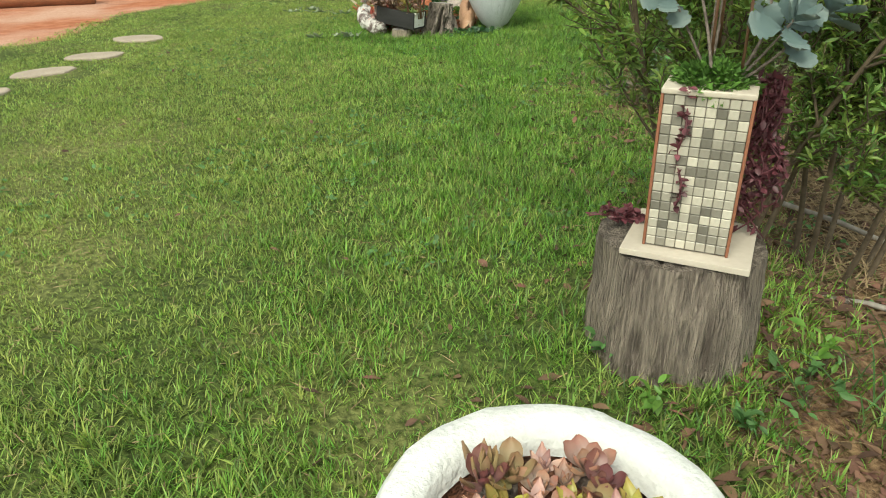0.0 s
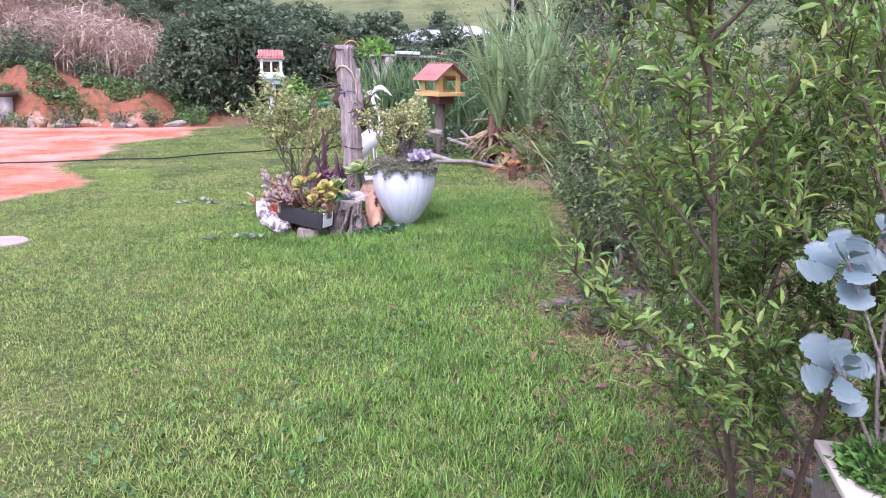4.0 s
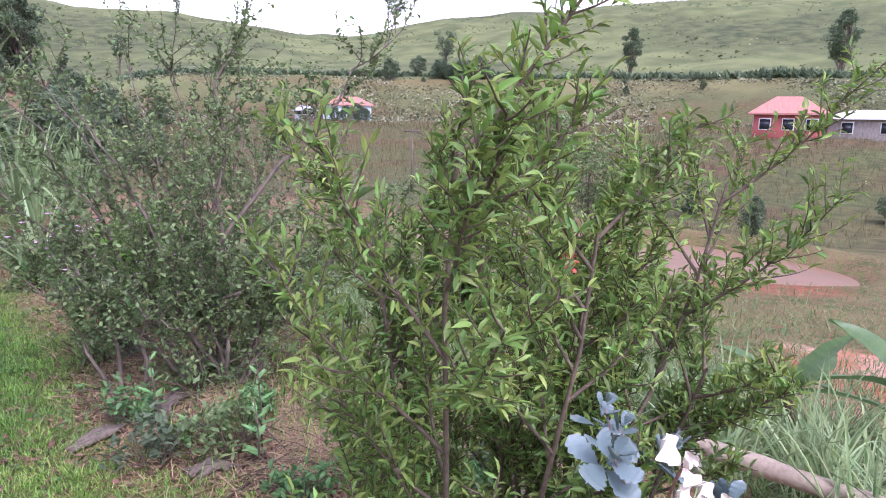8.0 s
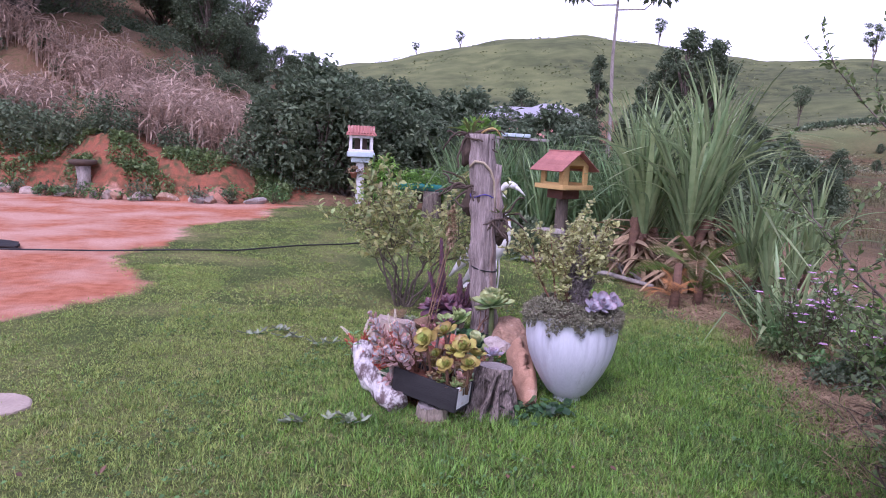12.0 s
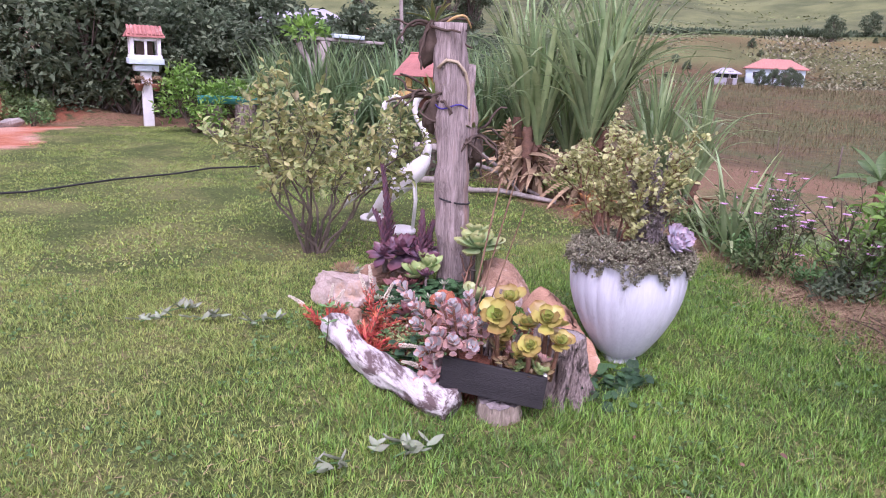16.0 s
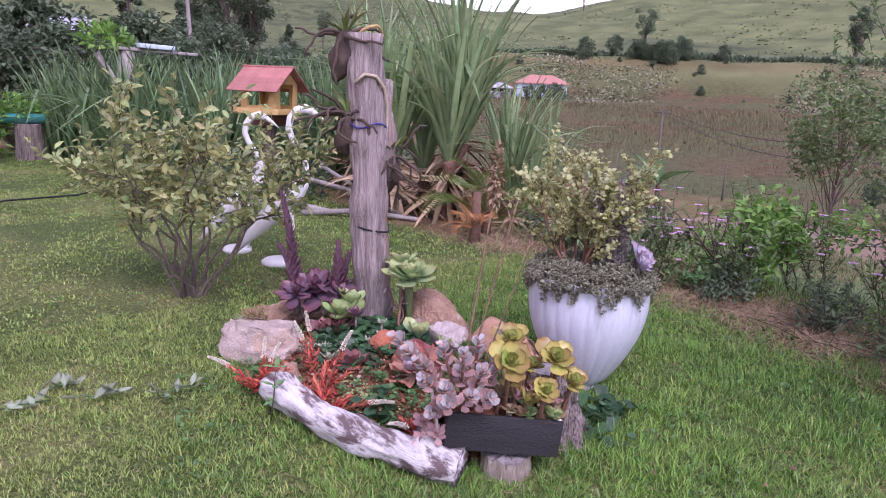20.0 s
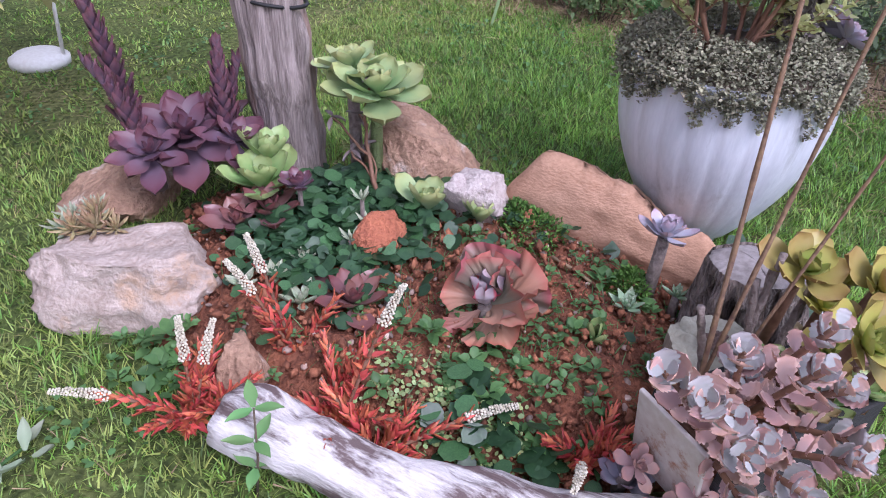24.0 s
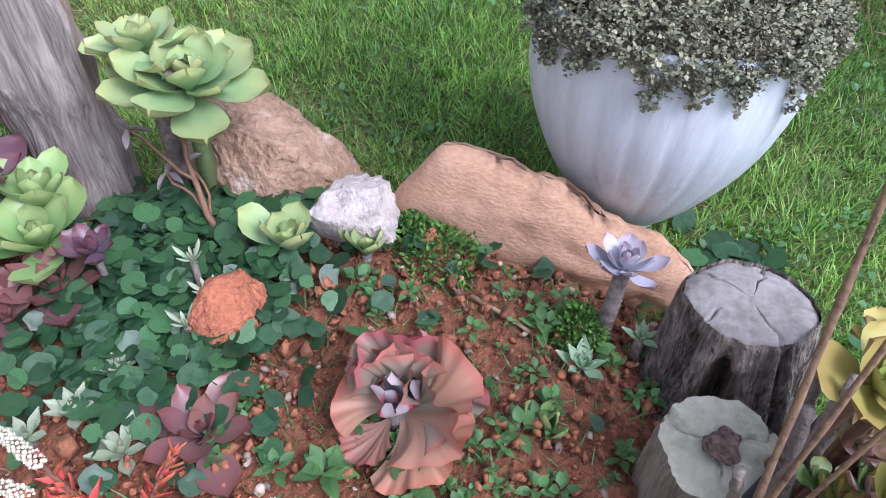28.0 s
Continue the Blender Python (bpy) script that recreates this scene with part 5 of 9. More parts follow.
def red_plants():
    """Sprawling stems of pointed red leaves that end in white flower spikes."""
    rr = random.Random(5)
    spots = [(-0.69, 8.22, 6, 0.15), (-0.63, 8.28, 3, 0.13), (-0.84, 8.50, 5, 0.15), (-0.78, 8.42, 3, 0.12), (-0.58, 8.43, 3, 0.14), (-0.51, 7.72, 4, 0.11), (-0.72, 8.10, 3, 0.13)]
    spikes = [(0, 0.09, -0.08, 0.30), (2, -0.13, 0.14, 0.10), (4, -0.01, 0.08, 0.27), (4, -0.05, 0.09, 0.22), (5, -0.09, -0.01, 0.06), (6, 0.15, -0.17, 0.07), (2, 0.03, 0.03, 0.15), (2, 0.06, 0.0, 0.13)]
    lf = leaf_data(1.0, 0.40, tip=0.85, cup=0.5, curl=0.16, thick=0.08, peak=0.35, rows=4, cols=2)
    for s, (x, y, stems, size) in enumerate(spots):
        t = thing("red_succulent", x, y, 0.07, "sprawling succulent with pointed bright red leaves", "succulent", "red succulents")
        mine = [(dx, dy, h) for k, dx, dy, h in spikes if k == s]
        for k in range(stems + len(mine)):
            if k < len(mine):
                end = Vector(mine[k])
            else:
                a = rr.uniform(0, 2 * math.pi)
                end = Vector((math.cos(a) * size * rr.uniform(0.4, 1.1), math.sin(a) * size * rr.uniform(0.4, 1.1), size * rr.uniform(0.2, 0.75)))
            pts = [Vector((0, 0, -0.02)), end * 0.35 + Vector((0, 0, -0.01)), end * 0.7 + Vector((0, 0, 0.0)), end]
            line = [pts[i].lerp(pts[i + 1], j / 4) for i in range(3) for j in range(4)] + [pts[-1]]
            put("stem", mesh("stem", *tube_data(line, [0.0045] * len(line), 5), M_STEMRED), t)
            last = 10 if k < len(mine) else 13
            Ms = []
            for i in range(last):
                d = (line[min(i + 1, 12)] - line[max(i - 1, 0)]).normalized()
                m = Matrix.Translation(line[i]) @ d.to_track_quat('Z', 'Y').to_matrix().to_4x4()
                for j in range(3):
                    sz = 0.049 * (1.0 - 0.04 * i) * rr.uniform(0.8, 1.15)
                    Ms.append(np.array(m @ pose(0, 0, 0.006 * j, 0, 0, j * 120 + i * 47 + rr.uniform(-12, 12)) @ pose(0, 0.003, 0, 30 + 2.6 * i + rr.uniform(-24, 24), rr.uniform(-14, 14), 0) @ Matrix.Diagonal((sz, sz, sz, 1))))
            put("leaves", scatter_mesh("red_leaves", lf, Ms, M_RED), t)
            if k < len(mine):
                d = (line[12] - line[10]).normalized()
                bits = []
                top = 0.12
                for i in range(132):
                    ring = i // 7
                    q = (ring + rr.uniform(-0.2, 0.2)) / 19
                    a = 2 * math.pi * (i % 7) / 7 + ring * 0.45
                    r = 0.0105 * (1 - 0.55 * q) * rr.uniform(0.75, 1.2)
                    side = d.orthogonal().normalized()
                    side.rotate(Matrix.Rotation(a, 3, d))
                    sz = 0.0046 * (1 - 0.35 * q) * rr.uniform(0.7, 1.2)
                    bend = Vector((0, 0, -0.02)) * q * q
                    bits.append(np.array(Matrix.Translation(line[9].lerp(line[12], 0.2) + d * top * q + side * r + bend) @ pose(0, 0, 0, rr.uniform(0, 360), rr.uniform(0, 360), 0) @ Matrix.Diagonal((sz, sz, sz, 1))))
                octa = ([(1, 0, 0), (-1, 0, 0), (0, 1, 0), (0, -1, 0), (0, 0, 1), (0, 0, -1)], [(0, 2, 4), (2, 1, 4), (1, 3, 4), (3, 0, 4), (2, 0, 5), (1, 2, 5), (3, 1, 5), (0, 3, 5)])
                put("flower_spike", scatter_mesh("flower_spike", octa, bits, M_SPIKE), t, label="spike of tiny white flowers")


red_plants()


# ground cover: pennywort, small weeds, moss cushions
def disc_shape(n=15):
    """A round leaf with a scalloped rim, a notch at its stalk and a dimple in the middle."""
    ring = lambda r, z, wob: [(math.sin(2 * math.pi * (k + 0.5) / n) * r * (1 + wob * (k % 2)), math.cos(2 * math.pi * (k + 0.5) / n) * r * (1 + wob * (k % 2)) + (0.26 * r if k == n // 2 else 0), z + (0.02 * r if k % 2 else 0)) for k in range(n)]
    v = [(0, 0, 0)] + ring(0.28, 0.055, 0.0) + ring(0.5, 0.05, 0.07)
    f = [(0, 1 + (k + 1) % n, 1 + k) for k in range(n)] + [(1 + k, 1 + (k + 1) % n, n + 1 + (k + 1) % n, n + 1 + k) for k in range(n)]
    return v, f


def cover(name, count, centre, spread, size, mat, shape, label, category, lift, tiltness=0.5, seed=1, ok=None):
    g = np.random.default_rng(seed)
    x, y = g.normal(centre[0], spread[0], count), g.normal(centre[1], spread[1], count)
    keep = in_bed(x, y, 0.0) if ok is None else ok(x, y)
    x, y = x[keep], y[keep]
    k = len(x)
    z = bed_height(x, y) + 0.005 + lift * g.uniform(0.3, 1.0, k)
    s = size * g.uniform(0.6, 1.2, k)
    return x, y, z, s, turns(np.stack([x, y, z], -1), g.uniform(0, 2 * np.pi, k), g.normal(0.1, tiltness, k), g.normal(0, tiltness, k), s)


pw = [cover("p", 700, (-0.04, 8.64), (0.15, 0.15), 0.050, None, None, "", "", 0.055, 0.35, 3),
      cover("p", 260, (-0.27, 8.58), (0.12, 0.13), 0.044, None, None, "", "", 0.04, 0.35, 4),
      cover("p", 40, (0.22, 8.22), (0.06, 0.16), 0.05, None, None, "", "", 0.05, 0.4, 5),
      cover("p", 46, (-0.60, 7.92), (0.06, 0.10), 0.055, None, None, "", "", 0.05, 0.35, 6),
      cover("p", 60, (0.22, 7.45), (0.12, 0.12), 0.055, None, None, "", "", 0.06, 0.4, 7, lambda x, y: y < 7.6),
      cover("p", 34, (0.40, 7.46), (0.06, 0.07), 0.065, None, None, "", "", 0.07, 0.4, 9, lambda x, y: y < 7.7),
      cover("p", 24, (-0.40, 8.30), (0.25, 0.25), 0.045, None, None, "", "", 0.04, 0.35, 8)]
pw_M = np.concatenate([p[4] for p in pw])
pennywort = thing("pennywort", 0, 0, 0, "carpet of dark green round pennywort leaves in the bed", "ground cover")
penny_me = mesh("leaf", *disc_shape(), M_PENNYLEAF)
step = len(pw_M) // 300 + 1
for k in range(0, len(pw_M), step):
    m = Matrix([[float(q) for q in row] for row in pw_M[k]])
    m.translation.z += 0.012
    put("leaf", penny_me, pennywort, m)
# the leaves beneath take the darker green that stands in for shade
tagged(put("under_leaves", scatter_mesh("under_leaves", disc_shape(9), np.delete(pw_M, np.arange(0, len(pw_M), step), 0), M_PENNYSHADE), pennywort), kind="stuff")
wd = [cover("w", 95, (-0.46, 7.88), (0.14, 0.18), 0.034, None, None, "", "", 0.02, 0.6, 13),
      cover("w", 60, (-0.05, 7.95), (0.16, 0.22), 0.032, None, None, "", "", 0.02, 0.6, 14),
      cover("w", 50, (-0.45, 8.4), (0.22, 0.3), 0.028, None, None, "", "", 0.02, 0.6, 15),
      cover("w", 24, (-0.40, 8.05), (0.12, 0.16), 0.030, None, None, "", "", 0.02, 0.6, 18),
      cover("w", 24, (-0.75, 8.6), (0.06, 0.15), 0.042, None, None, "", "", 0.05, 0.6, 16, lambda x, y: x < -0.5)]
wx, wy, wz, ws = (np.concatenate([p[i] for p in wd]) for i in range(4))
ws = ws * rng.choice((0.45, 0.7, 1.0, 1.35), len(ws))
sprigs = []
for k in range(7):
    up = k // 4
    n_ = len(wx)
    yaw = np.arange(n_) * 1.7 + k * 1.6 + rng.normal(0, 0.25, n_)
    sprigs.append(turns(np.stack([wx - np.sin(yaw) * ws * 0.12, wy + np.cos(yaw) * ws * 0.12, wz + up * 0.35 * ws], -1), yaw, rng.uniform(0.05, 0.5, n_) + 0.35 * up, rng.normal(0, 0.25, n_), np.stack([ws * 0.52, ws * (1 - 0.3 * up), ws], -1)))
tagged(new("small_weeds", scatter_mesh("small_weeds", LEAF6, np.concatenate(sprigs), M_WEED)), "small bright green seedlings on the red soil", "weeds", kind="stuff")
k = 900
x, y = rng.normal(-0.58, 0.06, k), rng.normal(8.02, 0.12, k)
tagged(new("creeping_herb", scatter_mesh("creeping_herb", disc_shape(7), turns(np.stack([x, y, bed_height(x, y) + rng.uniform(0.008, 0.035, k)], -1), rng.uniform(0, 6.28, k), rng.normal(0.2, 0.4, k), rng.normal(0, 0.4, k), rng.uniform(0.007, 0.014, k)), material("tiny_pale_leaves", (0.32, 0.38, 0.15), (0.18, 0.26, 0.09), 0.5, 20, 60, 0, island=0.4, hue=0.03))), "creeping herb with tiny pale round leaves by the log", "ground cover", kind="stuff")


def tuft_cloud(name, centre, radii, count, size, mat, shape, seed, squash=0.2, bottom=-0.3):
    """A cushion of small leaves over the top of a rounded body."""
    g = np.random.default_rng(seed)
    d = g.normal(0, 1, (count, 3))
    d /= np.linalg.norm(d, axis=1)[:, None]
    d = d[d[:, 2] > bottom]
    lump = np.array([1 + squash * noise.noise(Vector(q) * 2.3 + Vector((seed, 0, 0))) + 0.5 * squash * noise.noise(Vector(q) * 6 + Vector((seed, 0, 0))) for q in d])
    p = np.array(centre) + d * np.array(radii) * lump[:, None] * g.uniform(0.82, 1.0, (len(d), 1))
    s = size * g.uniform(0.6, 1.3, len(d))
    return scatter_mesh(name, shape, turns(p, np.arctan2(-d[:, 0], d[:, 1]) + g.normal(0, 0.8, len(d)), np.arcsin(d[:, 2]) + g.normal(0, 0.5, len(d)), g.uniform(-1, 1, len(d)), np.stack([s * 0.55, s, s], -1)), mat)


for (cx, cy, rx, sd) in ((0.16, 8.13, 0.09, 1), (0.04, 7.80, 0.05, 2), (0.20, 8.20, 0.06, 3)):
    tagged(new("moss_cushion", tuft_cloud("moss_cushion", (cx, cy, 0.09), (rx, rx * 1.1, 0.07), 2200, 0.014, M_MOSS, LEAF2, sd)), "bright green mossy sedum cushion on the soil", "ground cover", "moss cushions")


# thin grass seedlings and soil crumbs
k = 1500
x, y = rng.normal(-0.15, 0.25, k), rng.normal(8.1, 0.32, k)
ok = in_bed(x, y)
x, y = x[ok], y[ok]
k = len(x)
s = rng.uniform(0.015, 0.06, k)
tagged(new("grass_seedlings", scatter_mesh("grass_seedlings", BLADE, turns(np.stack([x, y, bed_height(x, y)], -1), rng.uniform(0, 6.28, k), rng.uniform(0.3, 1.4, k), rng.normal(0, 0.4, k), np.stack([np.full(k, 0.0032), s, s], -1)), M_WEED, False)), "thin grass seedlings in the soil", "weeds", kind="stuff")
k = 5200
x, y = rng.uniform(-0.85, 0.5, k), rng.uniform(7.35, 9.25, k)
ok = in_bed(x, y)
x, y = x[ok], y[ok]
k = len(x)
s = rng.gamma(2.0, 0.0026, k) + 0.002
CRUMB = ([(1, 0, 0), (-0.9, 0.2, 0), (0.1, 1, 0.1), (0, -1, -0.1), (0.2, 0.1, 0.8), (0, 0, -0.9)], [(0, 2, 4), (2, 1, 4), (1, 3, 4), (3, 0, 4), (2, 0, 5), (1, 2, 5), (3, 1, 5), (0, 3, 5)])
tagged(new("soil_crumbs", scatter_mesh("soil_crumbs", CRUMB, turns(np.stack([x, y, bed_height(x, y) + 0.012 + 0.4 * s], -1), rng.uniform(0, 6.28, k), rng.uniform(0, 3, k), rng.uniform(0, 3, k), np.stack([s, s * 1.3, s * 0.8], -1)), M_CRUMB, False)), "loose crumbs of red soil", "soil", kind="stuff")


# pebbles and bits on the soil
def pebbles():
    g = np.random.default_rng(4)
    k = 420
    a, q = g.uniform(0, 6.28, k), np.sqrt(g.uniform(0, 0.85, k))
    x, y = -0.18 + 0.66 * q * np.cos(a), 8.31 + 0.94 * q * np.sin(a)
    s = g.uniform(0.003, 0.011, k)
    ico = bmesh.new()
    bmesh.ops.create_icosphere(ico, subdivisions=1, radius=1)
    base = ([tuple(v.co) for v in ico.verts], [tuple(v.index for v in f.verts) for f in ico.faces])
    ico.free()
    return scatter_mesh("pebbles", base, turns(np.stack([x, y, bed_height(x, y) + 0.008], -1), g.uniform(0, 6, k), g.uniform(0, 1, k), g.uniform(0, 1, k), np.stack([s, s * 1.4, s * 0.7], -1)), material("pebble", (0.45, 0.36, 0.30), (0.22, 0.12, 0.09), 0.9, 9, 60, 0.3, island=0.6))


tagged(new("pebbles", pebbles()), "small pale and red stones on the soil", "stones", kind="stuff")

# bare branched stem behind the green heads
bare = thing("bare_branch", 0.04, 8.56, 0.08, "leafless brown branching stem in the bed", "branch")
b_limbs, b_sites = [], []
grow(random.Random(3), (0, 0, 0), (-0.05, 0.35, 0.8), 0.30, 0.011, 1, 5, 0.7, 0.1, b_limbs, b_sites, 0.2, 5, 0.5)
for q in b_limbs:
    put("branch", limbs_mesh("bare_branch", [q], M_STEMRED, 0.004), bare)
b_leaf = leaf_mesh("withered", leaf_material("withered_leaf", (0.22, 0.17, 0.16), (0.30, 0.26, 0.25), 0.8), width=0.4, tip=0.6, cup=0.8, curl=-0.3, thick=0.0, peak=0.45, rows=6, cols=3)
for i, q in enumerate(b_limbs[1:]):
    for k in range(3):
        put("leaf", b_leaf, bare, Matrix.Translation(q[0][-1]) @ pose(0, 0, 0, 0, 0, 120 * k + 50 * i) @ pose(0, 0, 0, -35 + 30 * k, 0, 0) @ Matrix.Scale(0.045, 4), "withered grey leaf")
twig = new("fallen_twig", mesh("fallen_twig", *tube_data([(0.06, 8.03, 0.11), (0.02, 7.93, 0.115), (-0.01, 7.87, 0.112)], [0.006, 0.005, 0.004], 7), M_STRAW))
tagged(twig, "pale dry twig lying on the soil", "twig")


# ---- plants of the black trough ----
def scallop_plants(spots, mat, parent_label, key, size, group, name="scalloped_kalanchoe"):
    me = leaf_mesh(key, mat, **SCALLOP)
    for s, (x, y, z, h, tx, ty, pairs) in enumerate(spots):
        rr = random.Random(s * 7 + 3)
        t = thing(name, x, y, z, parent_label, "succulent", group)
        line = [(tx * q, ty * q, h * q ** (0.8 if h > 0 else 1.3)) for q in np.linspace(0, 1, 7)]
        put("stem", mesh("stem", *tube_data(line, [0.006] * 7, 6), M_STEMRED), t)
        for i in range(pairs):
            q = (0.45 + 0.55 * i / (pairs - 1)) if pairs > 4 else 0.86 + 0.14 * i / (pairs - 1)
            last = i >= pairs - 3
            p = Vector((tx * q, ty * q, h * q ** (0.8 if h > 0 else 1.3)))
            for j in range(2):
                sz = size * (0.8 + 0.45 * math.sin(math.pi * (0.25 + 0.6 * i / pairs))) * rr.uniform(0.85, 1.1) * (0.7 if i == pairs - 1 else 1)
                axis = Vector((tx, ty, abs(h) + 0.02)).normalized().to_track_quat('Z', 'Y').to_matrix().to_4x4()
                put("leaf", me, t, Matrix.Translation(p) @ axis @ pose(0, 0, 0, 0, 0, j * 180 + i * 90 + rr.uniform(-14, 14)) @ pose(0, 0.005, 0, 24 + 44 * i / pairs + rr.uniform(-8, 8), 0, 0) @ Matrix.Diagonal((sz, sz, sz, 1)))
                if last and mat is L_KAL:
                    put("leaf", leaf_mesh(key, L_KALIN, **SCALLOP), t, Matrix.Translation(p) @ axis @ pose(0, 0, 0.008, 0, 0, j * 180 + i * 90 + 45) @ pose(0, 0.002, 0, 48 + rr.uniform(-10, 10), 0, 0) @ Matrix.Scale(sz * 0.95, 4))


def at_trough(u, w, z=0.25):
    p = TROUGH @ Vector((u, w, z - 0.125))
    return p.x, p.y, p.z


rk = random.Random(21)
kal = []
for (hx, hy, hz) in ((-0.58, 7.54, 0.49), (-0.51, 7.52, 0.38), (-0.71, 7.49, 0.41), (-0.52, 7.38, 0.44), (-0.57, 7.43, 0.50), (-0.70, 7.53, 0.47), (-0.69, 7.46, 0.29), (-0.50, 7.43, 0.53), (-0.72, 7.57, 0.50), (-0.73, 7.63, 0.53), (-0.60, 7.34, 0.38), (-0.67, 7.40, 0.35), (-0.52, 7.33, 0.35), (-0.62, 7.47, 0.36), (-0.44, 7.42, 0.40)):
    hz, hy = hz + 0.03, hy - 0.02
    near = at_trough(max(-0.2, min(0.05, (hx + 0.345) * 0.75)), rk.uniform(-0.05, 0.06), 0.24)
    kal.append((*near, hz - near[2], hx - near[0], hy - near[1], 6))
scallop_plants(kal, L_KAL, "pink-grey succulent with scalloped leaves in the trough", "scallop", 0.040, "kalanchoe in the trough")
for (x, y, z, r, n, sd, tl) in ((-0.39, 7.35, 0.475, 0.098, 17, 1, (34, -30)), (-0.165, 7.32, 0.445, 0.094, 18, 2, (30, -20)), (-0.27, 7.46, 0.50, 0.088, 16, 3, (14, -18)), (-0.14, 7.25, 0.37, 0.072, 20, 4, (34, 0)), (-0.27, 7.27, 0.36, 0.066, 18, 5, (34, -22)), (-0.22, 7.40, 0.40, 0.07, 20, 6, (16, 0)), (-0.10, 7.36, 0.40, 0.078, 20, 7, (-4, 20)), (-0.32, 7.38, 0.38, 0.06, 16, 8, (20, -30))):
    rosette(x, y, 0.20, r, n, L_YELLOW, ROUND, "yellow-green rosette with reddish leaf edges in the trough", "round", low=8, high=86, inner=0.26, stem=z - 0.20, stem_r=0.010, tilt=tl, seed=sd + 60, stem_mat=M_STEMRED, group="yellow rosettes in the trough", core=L_YELLOWIN)
for (u, w, st, r, sd) in ((0.10, -0.06, 0.03, 0.055, 1), (0.16, -0.062, 0.02, 0.05, 2), (0.20, -0.06, 0.04, 0.05, 3), (0.02, -0.06, 0.05, 0.05, 4), (0.22, 0.03, 0.05, 0.05, 5)):
    rosette(*at_trough(u, w, 0.235), r, 9, L_GREEN if sd % 2 else L_OLIVE, ROUND, "small green-leaved succulent at the trough's rim", "round", low=4, high=60, stem=st, seed=sd + 80, group="small succulents at the trough's rim")
for i in range(13):
    rk2 = random.Random(i + 400)
    rosette(*at_trough(-0.02 + 0.25 * (i + 0.5) / 13, rk2.uniform(-0.055, 0.06), 0.235), rk2.uniform(0.05, 0.07), 11, (L_OLIVE, L_YELLOW, L_GREEN, L_KAL)[i % 4], (ROUND, SPOON)[i % 2], "small crowded succulent under the yellow rosettes", ("round", "spoon")[i % 2], low=10, high=76, stem=rk2.uniform(0.03, 0.11), stem_r=0.007, tilt=(rk2.uniform(0, 30), rk2.uniform(-25, 25)), seed=i, stem_mat=M_STEMRED, group="small succulents at the trough's rim")
for i, (x, y, r) in enumerate(((-0.576, 9.096, 0.075), (-0.53, 9.15, 0.065), (-0.61, 9.14, 0.06), (-0.55, 9.05, 0.05))):
    rosette(x, y, 0.155, r, 26, L_OLIVE, FINGER, "bristly olive-brown rosette of thin fingers on the rock", "finger", low=-5, high=85, inner=0.6, stem=0.03, seed=i + 500, tilt=(10 * i - 15, -12), group="bristly rosettes on the rock")
for i, (x, y, z, r) in enumerate(((-0.625, 7.545, 0.13, 0.055), (-0.60, 7.50, 0.18, 0.05), (-0.66, 7.58, 0.10, 0.045), (-0.57, 7.62, 0.17, 0.05))):
    rosette(x, y, z - 0.09, r, 15, L_KAL, SPOON, "dusty pink rosette spilling over the log", "spoon", low=-10, high=80, inner=0.4, stem=0.09, seed=i + 520, tilt=(30, -24), group="pink rosettes by the trough")
# dry stems standing in the trough
M_DRYSTEM = material("ringed_dry_stem", (0.30, 0.19, 0.10), (0.11, 0.06, 0.045), 0.8, 30, 90, 0.5)
dry_plant = thing("dry_stalk_plant", *at_trough(-0.10, 0.05, 0.22), "old plant of bare ringed stalks rising from the trough", "plant")
d_base = dry_plant.matrix_basis.translation
for i, (u, w, h, tx, ty, r) in enumerate(((-0.17, 0.04, 0.90, 0.20, 0.06, 0.005), (-0.16, 0.06, 0.84, 0.17, -0.08, 0.0045), (-0.13, 0.05, 0.72, 0.14, -0.16, 0.0035), (-0.06, 0.07, 0.34, 0.05, -0.02, 0.009), (0.0, 0.07, 0.30, 0.06, 0.02, 0.010), (0.04, 0.06, 0.26, 0.07, -0.03, 0.010), (-0.03, 0.04, 0.28, 0.03, 0.05, 0.011), (-0.10, 0.07, 0.24, -0.02, 0.06, 0.010))):
    line = [(tx * q, ty * q, h * q) for q in np.linspace(0, 1, 14)]
    off = Vector(at_trough(u, w, 0.22)) - d_base
    put("stalk", mesh("stalk", *tube_data(line, [r * (1.0 - 0.35 * k / 13) * (1.22 if k % 2 else 0.95) for k in range(14)], 8, 0.1, seed=i), M_DRYSTEM if i < 3 else M_STEMGREY), dry_plant, pose(*off))
    if i == 0:
        put("seed_plume", tuft_cloud("seed_plume", (tx, ty, h + 0.02), (0.014, 0.014, 0.12), 260, 0.03, M_STRAW, LEAF2, 4, bottom=-0.9), dry_plant, pose(*off), label="dry feathery seed head")


